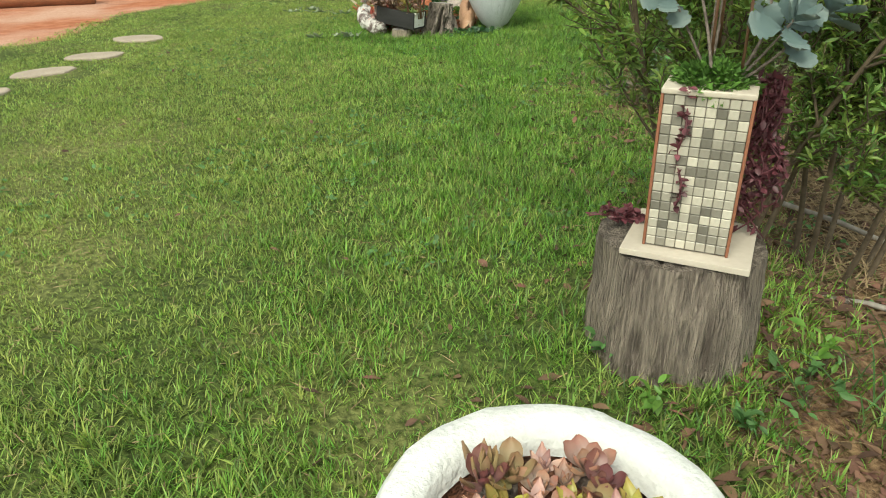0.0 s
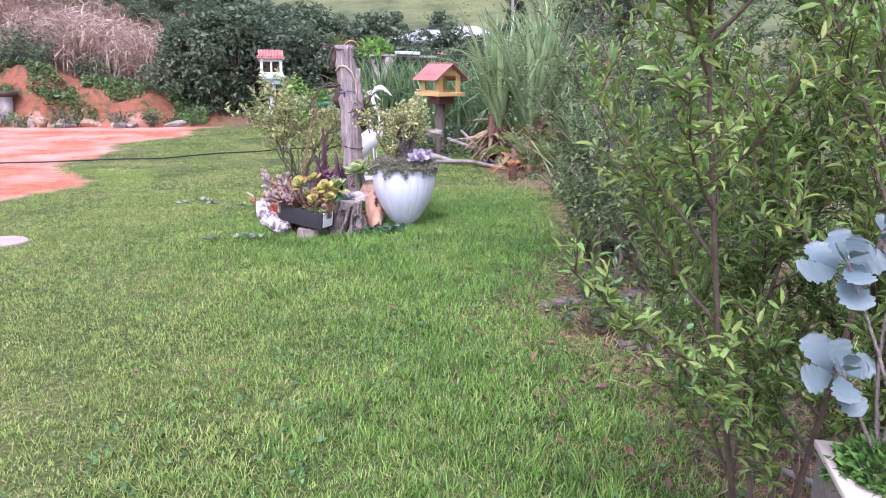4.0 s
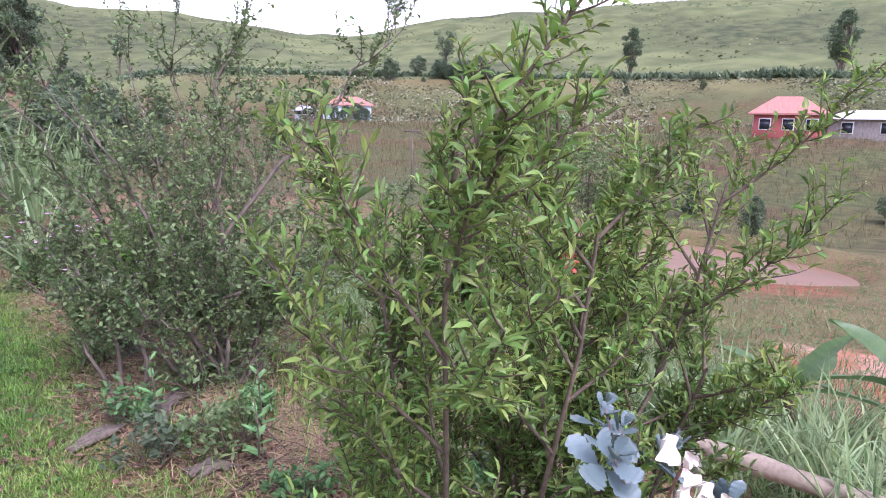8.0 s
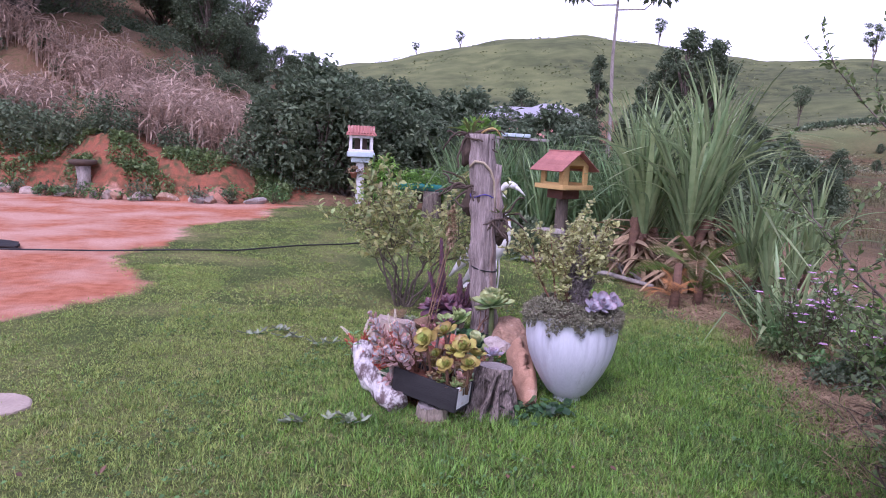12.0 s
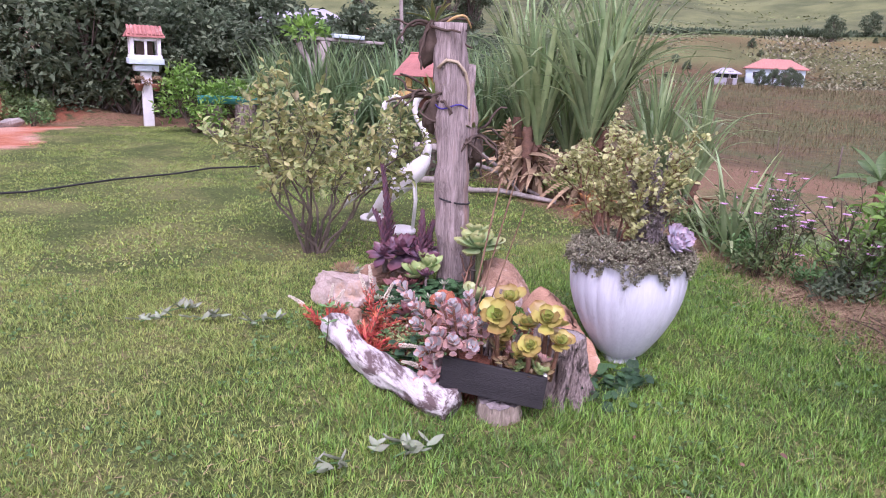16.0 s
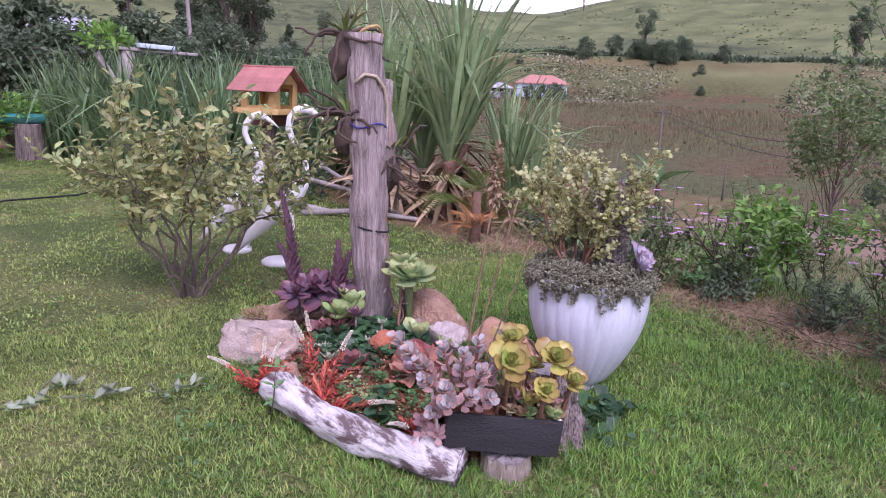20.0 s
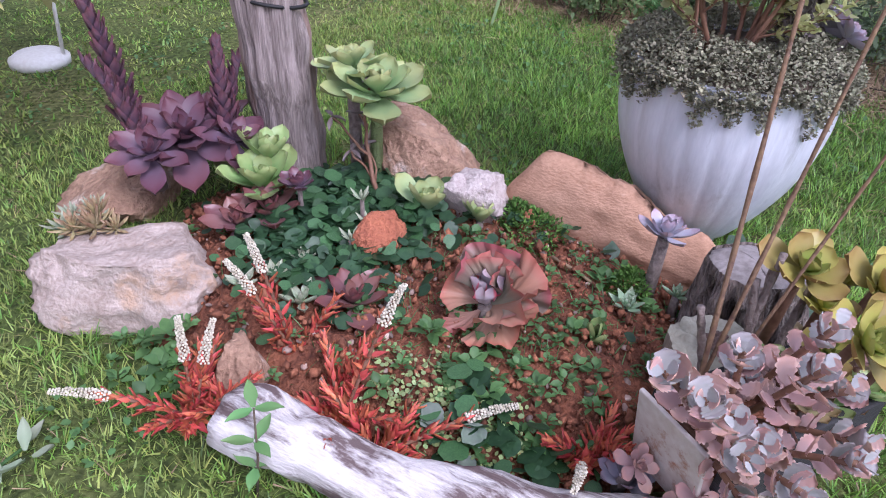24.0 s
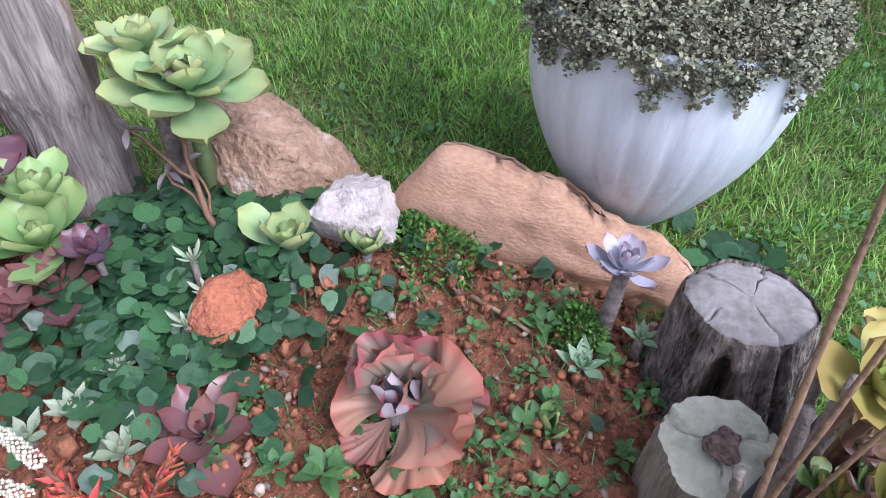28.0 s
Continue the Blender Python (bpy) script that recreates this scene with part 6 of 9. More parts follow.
# ---- plants of the white pot ----
def pot_plants():
    x0, y0 = 0.58, 7.75
    g = np.random.default_rng(12)
    s = thing("trailing_sedum", x0, y0, 0.56, "grey-green trailing sedum hanging over the pot's rim", "plant")
    n = 5200
    a = g.uniform(0, 2 * np.pi, n)
    hang = np.array([0.42 + 0.9 * noise.noise((math.cos(q) * 2.2, math.sin(q) * 2.2, 4)) + 0.9 * noise.noise((math.cos(q) * 7, math.sin(q) * 7, 9)) for q in a]).clip(0.0, 1)
    q = g.uniform(0, 1, n)
    over = q > 0.62
    q2 = q / 0.62
    mound = np.array([noise.noise((math.cos(b) * c * 3, math.sin(b) * c * 3, 2)) for b, c in zip(a, np.minimum(q2, 1))])
    r = np.where(over, 0.306 - 0.004 * hang * (q - 0.62) / 0.38, 0.08 + 0.222 * np.sqrt(np.minimum(q2, 1)))
    z = np.where(over, 0.035 - 0.115 * hang * (q - 0.62) / 0.38, 0.095 - 0.055 * np.minimum(q2, 1) ** 2 + 0.03 * mound)
    r = r + g.normal(0, 0.009, n) + 0.006
    p = np.stack([r * np.cos(a), r * np.sin(a), z + g.normal(0, 0.010, n)], -1)
    m = 7
    rep = np.repeat(p, m, 0) + g.normal(0, 0.0045, (n * m, 3))
    k = len(rep)
    sz = g.uniform(0.006, 0.012, k)
    tagged(put("foliage", scatter_mesh("sedum_foliage", LEAF6, turns(rep, g.uniform(0, 6.28, k), g.uniform(0.0, 1.2, k), g.normal(0, 0.4, k), np.stack([sz * 0.85, sz, sz], -1)), M_SEDUM), s), kind="stuff")
    v, f = lathe_data([(0.245, -0.01), (0.24, 0.02), (0.20, 0.05), (0.1, 0.065), (0.01, 0.07)], 40)
    put("stem_mat", mesh("stem_mat", v, f, M_TWIG), s)
    rr = random.Random(8)
    j = thing("jade_bush", x0 - 0.08, y0 + 0.04, 0.58, "upright bush of tiny yellow-green leaves on red stems", "plant")
    limbs, sites = [], []
    for m in range(11):
        b = rr.uniform(0, 6.28)
        grow(rr, (0.05 * math.cos(b), 0.05 * math.sin(b), 0), (0.34 * math.cos(b), 0.34 * math.sin(b), 1), rr.uniform(0.36, 0.56), 0.008, 2, 6, 0.7, 0.06, limbs, sites, 0.16, 5, 0.40, 2, 0.0085)
    tagged(put("branchwork", limbs_mesh("jade_branches", limbs, M_STEMRED), j), kind="stuff")
    tagged(put("foliage", leaves_mesh("jade_foliage", sites, LEAF6, 0.027, 0.024, M_JADE, 5, 0.0, jitter=0.004), j), kind="stuff")
    f_ = thing("woolly_tuft", x0 + 0.0, y0 - 0.13, 0.58, "grey-purple feathery upright tuft in the pot", "plant")
    limbs, sites = [], []
    for m in range(9):
        b = rr.uniform(0, 6.28)
        grow(rr, (0.03 * math.cos(b), 0.03 * math.sin(b), 0), (0.09 * math.cos(b), 0.09 * math.sin(b), 1), rr.uniform(0.32, 0.46), 0.006, 1, 16, 0.5, 0.12, limbs, sites, 0.06, 6, 0.24, 2, 0.004)
    tagged(put("branchwork", limbs_mesh("tuft_branches", limbs, M_FUZZ), f_), kind="stuff")
    tagged(put("foliage", leaves_mesh("tuft_foliage", sites, LEAF2, 0.026, 0.009, M_FUZZ, 6, -0.3), f_), kind="stuff")
    for (dx, dy, r, sd) in ((0.12, -0.19, 0.105, 1), (0.21, -0.12, 0.09, 2), (0.05, -0.25, 0.07, 3)):
        rosette(x0 + dx, y0 + dy, 0.62, r, 22, L_LILAC, SPOON, "lilac rosette leaning out over the pot's rim", "spoon", low=2, high=82, stem=0.06, tilt=(38, 18), seed=sd + 90, group="lilac rosettes in the pot")


pot_plants()

# ---- fittings of the tall post ----
ring = [(0.130 + 0.108 * math.cos(a), 9.04 + 0.108 * math.sin(a), 0.64 - 0.02 * math.cos(a + 0.6)) for a in np.linspace(0, 2 * math.pi, 33)]
ring = [Vector(q) - Vector((0.165, 9.04, 0)) for q in ring]
put("wire_band", mesh("wire_band", *tube_data(ring, [0.006] * 33, 6, cap=False), M_WIRE), post, label="black wire band")
ring = [(0.092 + 0.106 * math.cos(a), 9.04 + 0.106 * math.sin(a), 1.24 + 0.015 * math.sin(a * 3)) for a in np.linspace(0, 2 * math.pi, 33)]
ring = [Vector(q) - Vector((0.165, 9.04, 0)) for q in ring]
put("cord", mesh("cord", *tube_data(ring, [0.005] * 33, 6, cap=False), M_BLUEROPE), post, label="blue cord")


def orchid(x, y, z, seed, label):
    """A clump of roots, dry bracts and strap leaves tied to the post."""
    t = thing("orchid", x, y, z, label, "orchid", "orchids on the post")
    t_rr = random.Random(seed)
    put("root_ball", rock_mesh("root_ball", (0.17, 0.17, 0.30), M_DARKIN, seed + 40, 0.6, detail=3), t)
    for k in range(13):
        a = t_rr.uniform(0, 6.28)
        pts = [Vector((0, 0, 0.10))]
        d = Vector((math.cos(a), math.sin(a), 0.5))
        for i in range(8):
            d = (d + Vector((t_rr.gauss(0, 0.4), t_rr.gauss(0, 0.4), t_rr.gauss(-0.12, 0.3)))).normalized()
            pts.append(pts[-1] + d * 0.04)
        put("root", mesh("root", *tube_data(pts, [0.011 - 0.0006 * i for i in range(9)], 7), material("pale_yellow_root", (0.58, 0.42, 0.17), (0.36, 0.22, 0.08), 0.8, 12, 60, 0.3) if k == 0 else t.children[1].data.materials[0]), t)
    me = leaf_mesh("strap", leaf_material("strap_leaf", (0.16, 0.24, 0.06), (0.34, 0.32, 0.10), 0.5) if seed == 1 else bpy.data.materials["strap_leaf"], width=0.14, tip=0.7, cup=0.5, curl=-0.25, thick=0.02, peak=0.4, rows=7, cols=2)
    for k in range(11):
        put("leaf", me, t, pose(0, 0, 0.12, 0, 0, k * 137) @ pose(0, 0.02, 0, t_rr.uniform(15, 80), 0, 0) @ Matrix.Scale(t_rr.uniform(0.10, 0.22), 4))


orchid(-0.03, 9.10, 1.62, 1, "orchid clump with yellow roots tied to the post's top")
orchid(-0.01, 9.09, 1.18, 2, "dried orchid clump tied to the middle of the post")
orchid(0.25, 9.03, 0.95, 3, "sparse orchid with thin roots on the post's side")
aerial = [(-0.04, 8.98, 1.47), (0.0, 8.945, 1.52), (0.07, 8.935, 1.51), (0.13, 8.94, 1.45), (0.165, 8.96, 1.36), (0.175, 8.97, 1.26), (0.18, 8.975, 1.16)]
tagged(new("aerial_root", mesh("aerial_root", *tube_data(aerial, [0.010] * 7, 8), material("pale_root", (0.55, 0.48, 0.34), (0.35, 0.28, 0.18), 0.8))), "thick pale aerial root looped over the post", "root")


# ---- egret figures: one mesh each ----
def egret(x, y, turn, s, label):
    items = [tube_data([(-0.42, 0, 0.10), (-0.34, 0, 0.20), (-0.22, 0, 0.34), (-0.08, 0, 0.48), (0.03, 0, 0.58), (0.09, 0, 0.66), (0.11, 0, 0.72)], [0.012, 0.035, 0.075, 0.10, 0.085, 0.055, 0.034], 20)]
    neck = [(0.09, 0, 0.66), (0.115, 0, 0.76), (0.10, 0, 0.86), (0.055, 0, 0.94), (0.01, 0, 1.01), (-0.015, 0, 1.08), (0.0, 0, 1.16), (0.05, 0, 1.22), (0.11, 0, 1.235), (0.17, 0, 1.215)]
    items.append(tube_data(neck, [0.046, 0.034, 0.027, 0.024, 0.024, 0.026, 0.029, 0.034, 0.038, 0.028], 14))
    items.append(tube_data([(0.16, 0, 1.218), (0.22, 0, 1.18), (0.28, 0, 1.13)], [0.026, 0.014, 0.003], 10))
    for sy in (-0.035, 0.035):
        items.append(tube_data([(0.0, sy, 0.50), (0.02, sy, 0.30), (0.0, sy, 0.02)], [0.011, 0.009, 0.009], 7))
    items.append(tube_data([(-0.10, 0, 0.0), (-0.10, 0, 0.03), (-0.10, 0, 0.05)], [0.13, 0.13, 0.10], 18))
    v, f = join_data(items)
    v = [(p[0] * s, p[1] * s, p[2] * s) for p in v]
    ob = new("egret_statue", mesh("egret_statue", v, f, material("white_statue_paint", (0.78, 0.78, 0.76), (0.62, 0.60, 0.56), 0.6, 6, 60, 0.2, stain=(0.30, 0.28, 0.24), stain_scale=8, stain_at=0.66) if "white_statue_paint" not in bpy.data.materials else bpy.data.materials["white_statue_paint"]))
    ob.matrix_basis = pose(x, y, 0, 0, 0, turn)
    return tagged(ob, label, "statue", "egret statues")


egret(0.46, 10.66, -34, 1.02, "white painted egret statue standing on the lawn")
egret(0.36, 11.24, -30, 0.95, "white egret statue half behind the shrub")

# ---- mosaic planter on the stump ----
planter = thing("mosaic_planter", 0.857, 2.043, 0.405, "tall square planter faced with beige mosaic tiles", "planter", turn=-22.5)
part("planter_body", box_bm(0.186, 0.186, 0.375, 0.003), M_GROUT, planter)
part("rim", box_bm(0.20, 0.20, 0.014, 0.003, pose(0, 0, 0.376)), M_CREAM, planter, "thin white rim")
for sx in (-1, 1):
    part("corner_trim", box_bm(0.007, 0.010, 0.385, 0.002, pose(sx * 0.0965, -0.094, 0)), M_TERRA, planter, "terracotta corner strip")
tile_me = bpy.data.meshes.new("tile")
tb = box_bm(0.0216, 0.006, 0.0216, 0.0015, segs=1)
tb.to_mesh(tile_me)
tb.free()
tile_me.materials.append(M_TILE)
for i in range(8):
    for k in range(16):
        put("tile", tile_me, planter, pose(-0.0815 + 0.0233 * i, -0.0945, 0.004 + 0.0233 * k, random.uniform(-0.8, 0.8), 0, random.uniform(-0.8, 0.8)))
base = new("base_slab", bpy.data.meshes.new("base_slab"))
bb = box_bm(0.30, 0.27, 0.016, 0.002)
bb.to_mesh(base.data)
bb.free()
base.data.materials.append(M_CREAM)
base.matrix_basis = pose(0.86, 2.035, 0.388, 0, 0, -24)
tagged(base, "cream stone slab under the mosaic planter", "slab")
put("moss_top", tuft_cloud("moss_top", (0, 0, 0.375), (0.088, 0.088, 0.05), 2600, 0.022, M_MOSS, LEAF2, 9), planter, label="bright green moss filling the planter")


def vine(name, x, y, z, drop, seed, count, wide, label, sway=0.03):
    t = thing(name, x, y, z, label, "plant")
    rr = random.Random(seed)
    for k in range(count):
        ox, oy = rr.uniform(-wide, wide), rr.uniform(-wide, wide) * 0.6
        n = 10
        d = drop * rr.uniform(0.6, 1.0)
        line = [Vector((ox + sway * math.sin(i * 0.9 + k) * i / n, oy + 0.012 * math.sin(i * 1.3 + k), -d * i / n)) for i in range(n + 1)]
        put("stem", mesh("stem", *tube_data(line, [0.0022] * (n + 1), 5), M_VINE), t)
        sites = [(line[i].lerp(line[i + 1], q), Vector((rr.gauss(0, 1), rr.gauss(0, 1), rr.gauss(0, 0.5))).normalized()) for i in range(n) for q in (0.0, 0.25, 0.5, 0.75)]
        put("leaves", leaves_mesh("vine_leaves", sites, LEAF6, 0.021, 0.012, M_VINE, seed + k, 0.0), t)


vine("trailing_vine", 0.785, 1.966, 0.80, 0.36, 3, 2, 0.006, "thin purple vine trailing down the tiles", 0.012)
vine("purple_foliage", 0.99, 2.05, 0.80, 0.42, 4, 22, 0.035, "dense dark purple foliage beside the planter", 0.05)
vine("purple_foliage", 0.70, 2.14, 0.44, 0.05, 6, 5, 0.03, "low purple foliage on the stump behind the planter", 0.05)

def kalanchoe_head(cx, cy, cz, r, n, tilt, seed, foot):
    """A scalloped rosette on a bent stalk that starts in the planter's moss."""
    t = thing("blue_kalanchoe", *foot, "blue-grey scalloped kalanchoe growing from the planter", "succulent", "kalanchoe in the planter")
    rr = random.Random(seed)
    e = Vector((cx, cy, cz)) - Vector(foot)
    bend = Vector((rr.gauss(0, 0.02), rr.gauss(0, 0.02), -0.03))
    line = [Vector((0, 0, -0.02)).lerp(e, q) + bend * math.sin(math.pi * q) for q in np.linspace(0, 1, 8)]
    put("stem", mesh("stem", *tube_data(line, [0.0045 - 0.0003 * k for k in range(8)], 7, 0.1, seed=seed), M_STEMGREY), t)
    me = leaf_mesh("scallop", L_KALBLUE, **SCALLOP)
    for i in range(n):
        q = i / (n - 1)
        s = r * (1.0 - 0.55 * q) * rr.uniform(0.85, 1.12)
        put("leaf", me, t, Matrix.Translation(e) @ pose(0, 0, 0, *tilt) @ pose(0, 0, -0.045 + 0.06 * q, 0, 0, (i // 2) * 84 + 180 * (i % 2) + rr.uniform(-12, 12)) @ pose(0, 0.005, 0, -8 + 78 * q + rr.uniform(-9, 9), rr.uniform(-8, 8), 0) @ Matrix.Diagonal((s, s, s, 1)))


for i, (cx, cy, cz, r, n, tilt) in enumerate(((0.74, 2.09, 1.17, 0.078, 10, (36, -10, 0)), (0.74, 2.06, 0.99, 0.074, 10, (48, -16, 0)), (0.93, 2.05, 1.12, 0.070, 10, (40, 10, 30)), (0.87, 2.13, 1.16, 0.060, 8, (30, 0, 50)), (0.96, 1.93, 0.945, 0.098, 12, (46, 0, 20)), (1.06, 1.96, 0.975, 0.085, 10, (34, 24, 70)), (0.86, 2.16, 1.20, 0.05, 8, (20, 0, 10)))):
    kalanchoe_head(cx, cy, cz, r, n, tilt, i, (0.85 + 0.012 * (i % 3), 2.05 + 0.01 * i - 0.03, 0.785))
L_CREAMPETAL = leaf_material("cream_petal", (0.60, 0.52, 0.43), (0.68, 0.61, 0.52), 0.7)
for (x, y, z, sd) in ((0.81, 1.96, 1.08, 1), (0.875, 1.94, 1.055, 2), (0.835, 2.0, 1.14, 3)):
    rosette(x, y, z - 0.26, 0.058, 4, L_CREAMPETAL, FRILL, "dry cream frilled leaf cluster on a brown stalk", "petal", low=5, high=70, stem=0.26, stem_r=0.0032, tilt=(44, -22), seed=sd, stem_mat=M_STEMRED, name="dry_leaf_cluster", group="dry clusters on the kalanchoe")

# ---- the white bowl at the start ----
bowl = thing("white_bowl_planter", 0.42, 1.17, 0, "round rough whitewashed concrete bowl full of succulents", "planter")
prof = [(0.16, 0.0), (0.20, 0.03), (0.25, 0.16), (0.275, 0.30), (0.282, 0.335), (0.27, 0.352), (0.235, 0.355), (0.205, 0.345), (0.195, 0.31), (0.19, 0.28)]
v, f = lathe_data(prof, 72)
v = [Vector(p) * (1 + 0.018 * noise.noise(Vector(p) * 9) + 0.008 * noise.noise(Vector(p) * 26)) for p in v]
put("bowl_wall", mesh("bowl_wall", v, f, M_WHITEWASH), bowl)
v, f = lathe_data([(0.195, 0.30), (0.1, 0.315), (0.01, 0.32)], 24)
put("bowl_soil", mesh("bowl_soil", v, f, M_SOIL), bowl)
L_ORANGE = leaf_material("orange_pink_leaf", (0.40, 0.30, 0.26), (0.45, 0.20, 0.13), 0.5, 0.4, 1.0)
rw = random.Random(2)
for i in range(26):
    a, q = i * 2.4, math.sqrt((i + 0.5) / 26) * 0.135
    rosette(0.42 + q * math.cos(a), 1.17 + q * math.sin(a), 0.31, rw.uniform(0.04, 0.066), rw.randint(10, 14), (L_ORANGE, L_KAL, L_OLIVE, L_YELLOW, L_PURPLE_RED, L_ORANGE)[i % 6], (SPOON, POINT)[i % 2], "small orange and pink rosette in the white bowl", ("spoon", "point")[i % 2], low=22, stem=rw.uniform(0.01, 0.045), seed=i, group="rosettes in the white bowl")
rosette(0.32, 1.26, 0.31, 0.085, 13, L_OLIVE, FINGER, "brownish finger-leaved sprig in the white bowl", "finger", low=35, high=85, inner=0.8, stem=0.02, seed=50, group="rosettes in the white bowl")


# ---- bushes along the lawn's edge ----
M_POMEFLOWER = material("orange_red_flower", (0.62, 0.10, 0.05), (0.42, 0.06, 0.04), 0.5, 20, 60, 0.2)
for i, (x, y, stems, ln, lean, sd) in enumerate(((1.15, 2.63, 8, 1.75, (0.02, 0.02), 31), (1.55, 2.58, 6, 1.6, (0.12, -0.02), 32))):
    pb = shrub("pomegranate_bush", x, y, 0.0, stems, ln, 0.010, 2, 16, 0.8, 0.07, (0.037, 0.0095), "pomegranate bush with glossy narrow green leaves on red-brown stems", "bush", sd, bark=M_TWIG, leafmat=M_LEAF_POME, out=0.27, every=0.0088, leafy=2, shape=LEAF6, droop=-0.1, wiggle=0.07, shrink=0.25, foot=0.11, lean=lean)[0]
    for k, (fx, fy, fz) in enumerate(((1.08, 2.36, 1.42),) if i == 0 else ((1.62, 2.2, 0.95),)):
        put("flower", tuft_cloud("pomegranate_flower", (fx - x, fy - y, fz), (0.013, 0.013, 0.02), 60, 0.018, M_POMEFLOWER, LEAF6, 3 + k, 0.3, -0.6), pb, label="orange-red pomegranate flower")


def limb_bush(x, y, ends, seed, label, leaf=(0.036, 0.019), every=0.014, shoots=16, shoot=0.34, right=(0.92, -0.40), name="twiggy_bush", leafmat=M_LEAF_FINE, bare=0.22):
    """A bush of long crooked limbs, each set with leafy side shoots; ends: limbs as (side, height) from and to."""
    rr = random.Random(seed)
    z = float(lay(x, y))
    t = thing(name, x, y, z, label, "bush", "bushes by the lawn")
    limbs, sites = [], []
    for (s0, h0, s1, h1, r, deep) in ends:
        a = Vector((right[0] * s0, right[1] * s0, h0 - 0.05))
        e = Vector((right[0] * s1 - right[1] * deep, right[1] * s1 + right[0] * deep, h1 - z))
        n = 9
        line = [a.lerp(e, i / n) + Vector((rr.gauss(0, 0.03), rr.gauss(0, 0.03), rr.gauss(0, 0.03))) * (1 if 0 < i else 0) + Vector((0, 0, 0.10)) * math.sin(math.pi * i / n) for i in range(n + 1)]
        limbs.append((line, [r * (1 - 0.75 * i / n) for i in range(n + 1)], 2))
        for k in range(shoots):
            q = (bare + (1 - bare) * (k + rr.random()) / shoots) * n
            i = min(int(q), n - 1)
            p = line[i].lerp(line[i + 1], q - i)
            along = (line[i + 1] - line[i]).normalized()
            way = along * 0.6 + Vector((rr.gauss(0, 0.6), rr.gauss(0, 0.6), rr.gauss(0.35, 0.5)))
            grow(rr, p, way, shoot * rr.uniform(0.5, 1.3), r * 0.3, 1, 4, 0.75, 0.05, limbs, sites, 0.18, 5, 0.55, 2, every)
        grow(rr, line[-1], line[-1] - line[-2], shoot * 1.4, r * 0.25, 1, 3, 0.5, 0.1, limbs, sites, 0.1, 5, 0.5, 2, every)
    tagged(put("branchwork", limbs_mesh("twiggy_branches", limbs, M_BARK), t), kind="stuff")
    tagged(put("foliage", leaves_mesh("twiggy_foliage", sites, LEAF6, leaf[0], leaf[1], leafmat, seed, 0.1), t), kind="stuff")


limb_bush(2.28, 5.40, ((0, 0, -0.55, 1.55, 0.020, 0.1), (0, 0, 0.15, 2.10, 0.022, 0.2), (0.0, 0.95, 1.2, 2.2, 0.016, -0.1), (-0.15, 0.6, 0.62, 0.62, 0.014, -0.2), (-0.1, 0, -1.0, 1.75, 0.018, 0.6), (-0.1, 0, -0.75, 0.95, 0.014, 0.3), (0.1, 0, 0.8, 1.0, 0.014, 0.2), (0, 0, -0.3, 1.95, 0.016, 0.7), (0, 0, 0.5, 1.5, 0.014, 0.4), (-0.1, 0, -1.25, 1.35, 0.014, 0.9), (0, 0, -0.85, 2.0, 0.014, 0.9), (0.1, 0, 1.1, 0.75, 0.012, 0.3), (0, 0, -0.1, 1.2, 0.012, -0.15), (0, 0, 0.35, 1.9, 0.012, 0.5), (0, 0, -0.4, 0.55, 0.010, -0.2), (0.05, 0, 0.45, 0.55, 0.010, -0.1), (0.10, 0, 0.02, 0.62, 0.018, -0.1), (0.16, 0, 0.34, 0.66, 0.018, -0.05), (0.2, 0, 0.46, 0.5, 0.015, 0.1), (-0.5, 0, -0.75, 0.85, 0.018, 0.25), (-0.45, 0, -0.3, 0.95, 0.016, 0.3), (-0.55, 0, -0.95, 0.7, 0.014, 0.2), (0.60, 0.60, 1.3, 1.1, 0.013, -0.2)), 41, "twiggy bush with small dull green leaves on crooked grey limbs")
limb_bush(3.2, 6.9, ((0, 0, -0.5, 1.7, 0.018, 0.1), (0, 0, 0.3, 2.1, 0.020, 0.2), (0, 0, -0.15, 2.25, 0.018, -0.2), (0, 0, 0.8, 1.6, 0.016, 0.1), (0, 0, -0.6, 0.9, 0.012, -0.2), (0, 0, 0.6, 0.8, 0.012, -0.1)), 42, "twiggy bush with long arching leafy shoots at the lawn's edge", every=0.013, shoots=20, shoot=0.42)
fan = random.Random(77)
limb_bush(-0.54, 10.22, [(0.05 * math.cos(k), 0, 0.90 * math.cos(k * 2.4) * fan.uniform(0.35, 1.05), 1.12 * fan.uniform(0.6, 1.0), 0.012, 0.72 * math.sin(k * 2.4) * fan.uniform(0.5, 1.05)) for k in range(15)], 51, "spreading shrub with cream-edged leaves on bare grey stems", (0.075, 0.034), 0.031, 9, 0.24, name="flowering_shrub", leafmat=M_LEAF_SHRUB, bare=0.45)


# ---- sword-leaved clumps, palms ----
def blade_strip(n=8, start=0.45, bend=0.45, kink=0.0):
    """A long arching leaf, one long, with a keel: it rises, bends over and may be broken towards the tip."""
    v, f = [], []
    for i in range(n + 1):
        t = i / n
        w = 0.5 * (1 - t ** 2.2) * min(1, 0.55 + t * 2)
        y = t * (1 - 0.12 * t) - 0.35 * bend * max(0, t - start) ** 2
        z = -bend * max(0, t - start) ** 2
        if kink and t > 0.6:
            y, z = y - 0.75 * (t - 0.6), z - kink * (t - 0.6)
        v += [(-w, y, z + 0.01 * w), (0, y, z - 0.006), (w, y, z + 0.01 * w)]
    for i in range(n):
        for j in range(2):
            a = i * 3 + j
            f.append((a, a + 1, a + 4, a + 3))
    return v, f


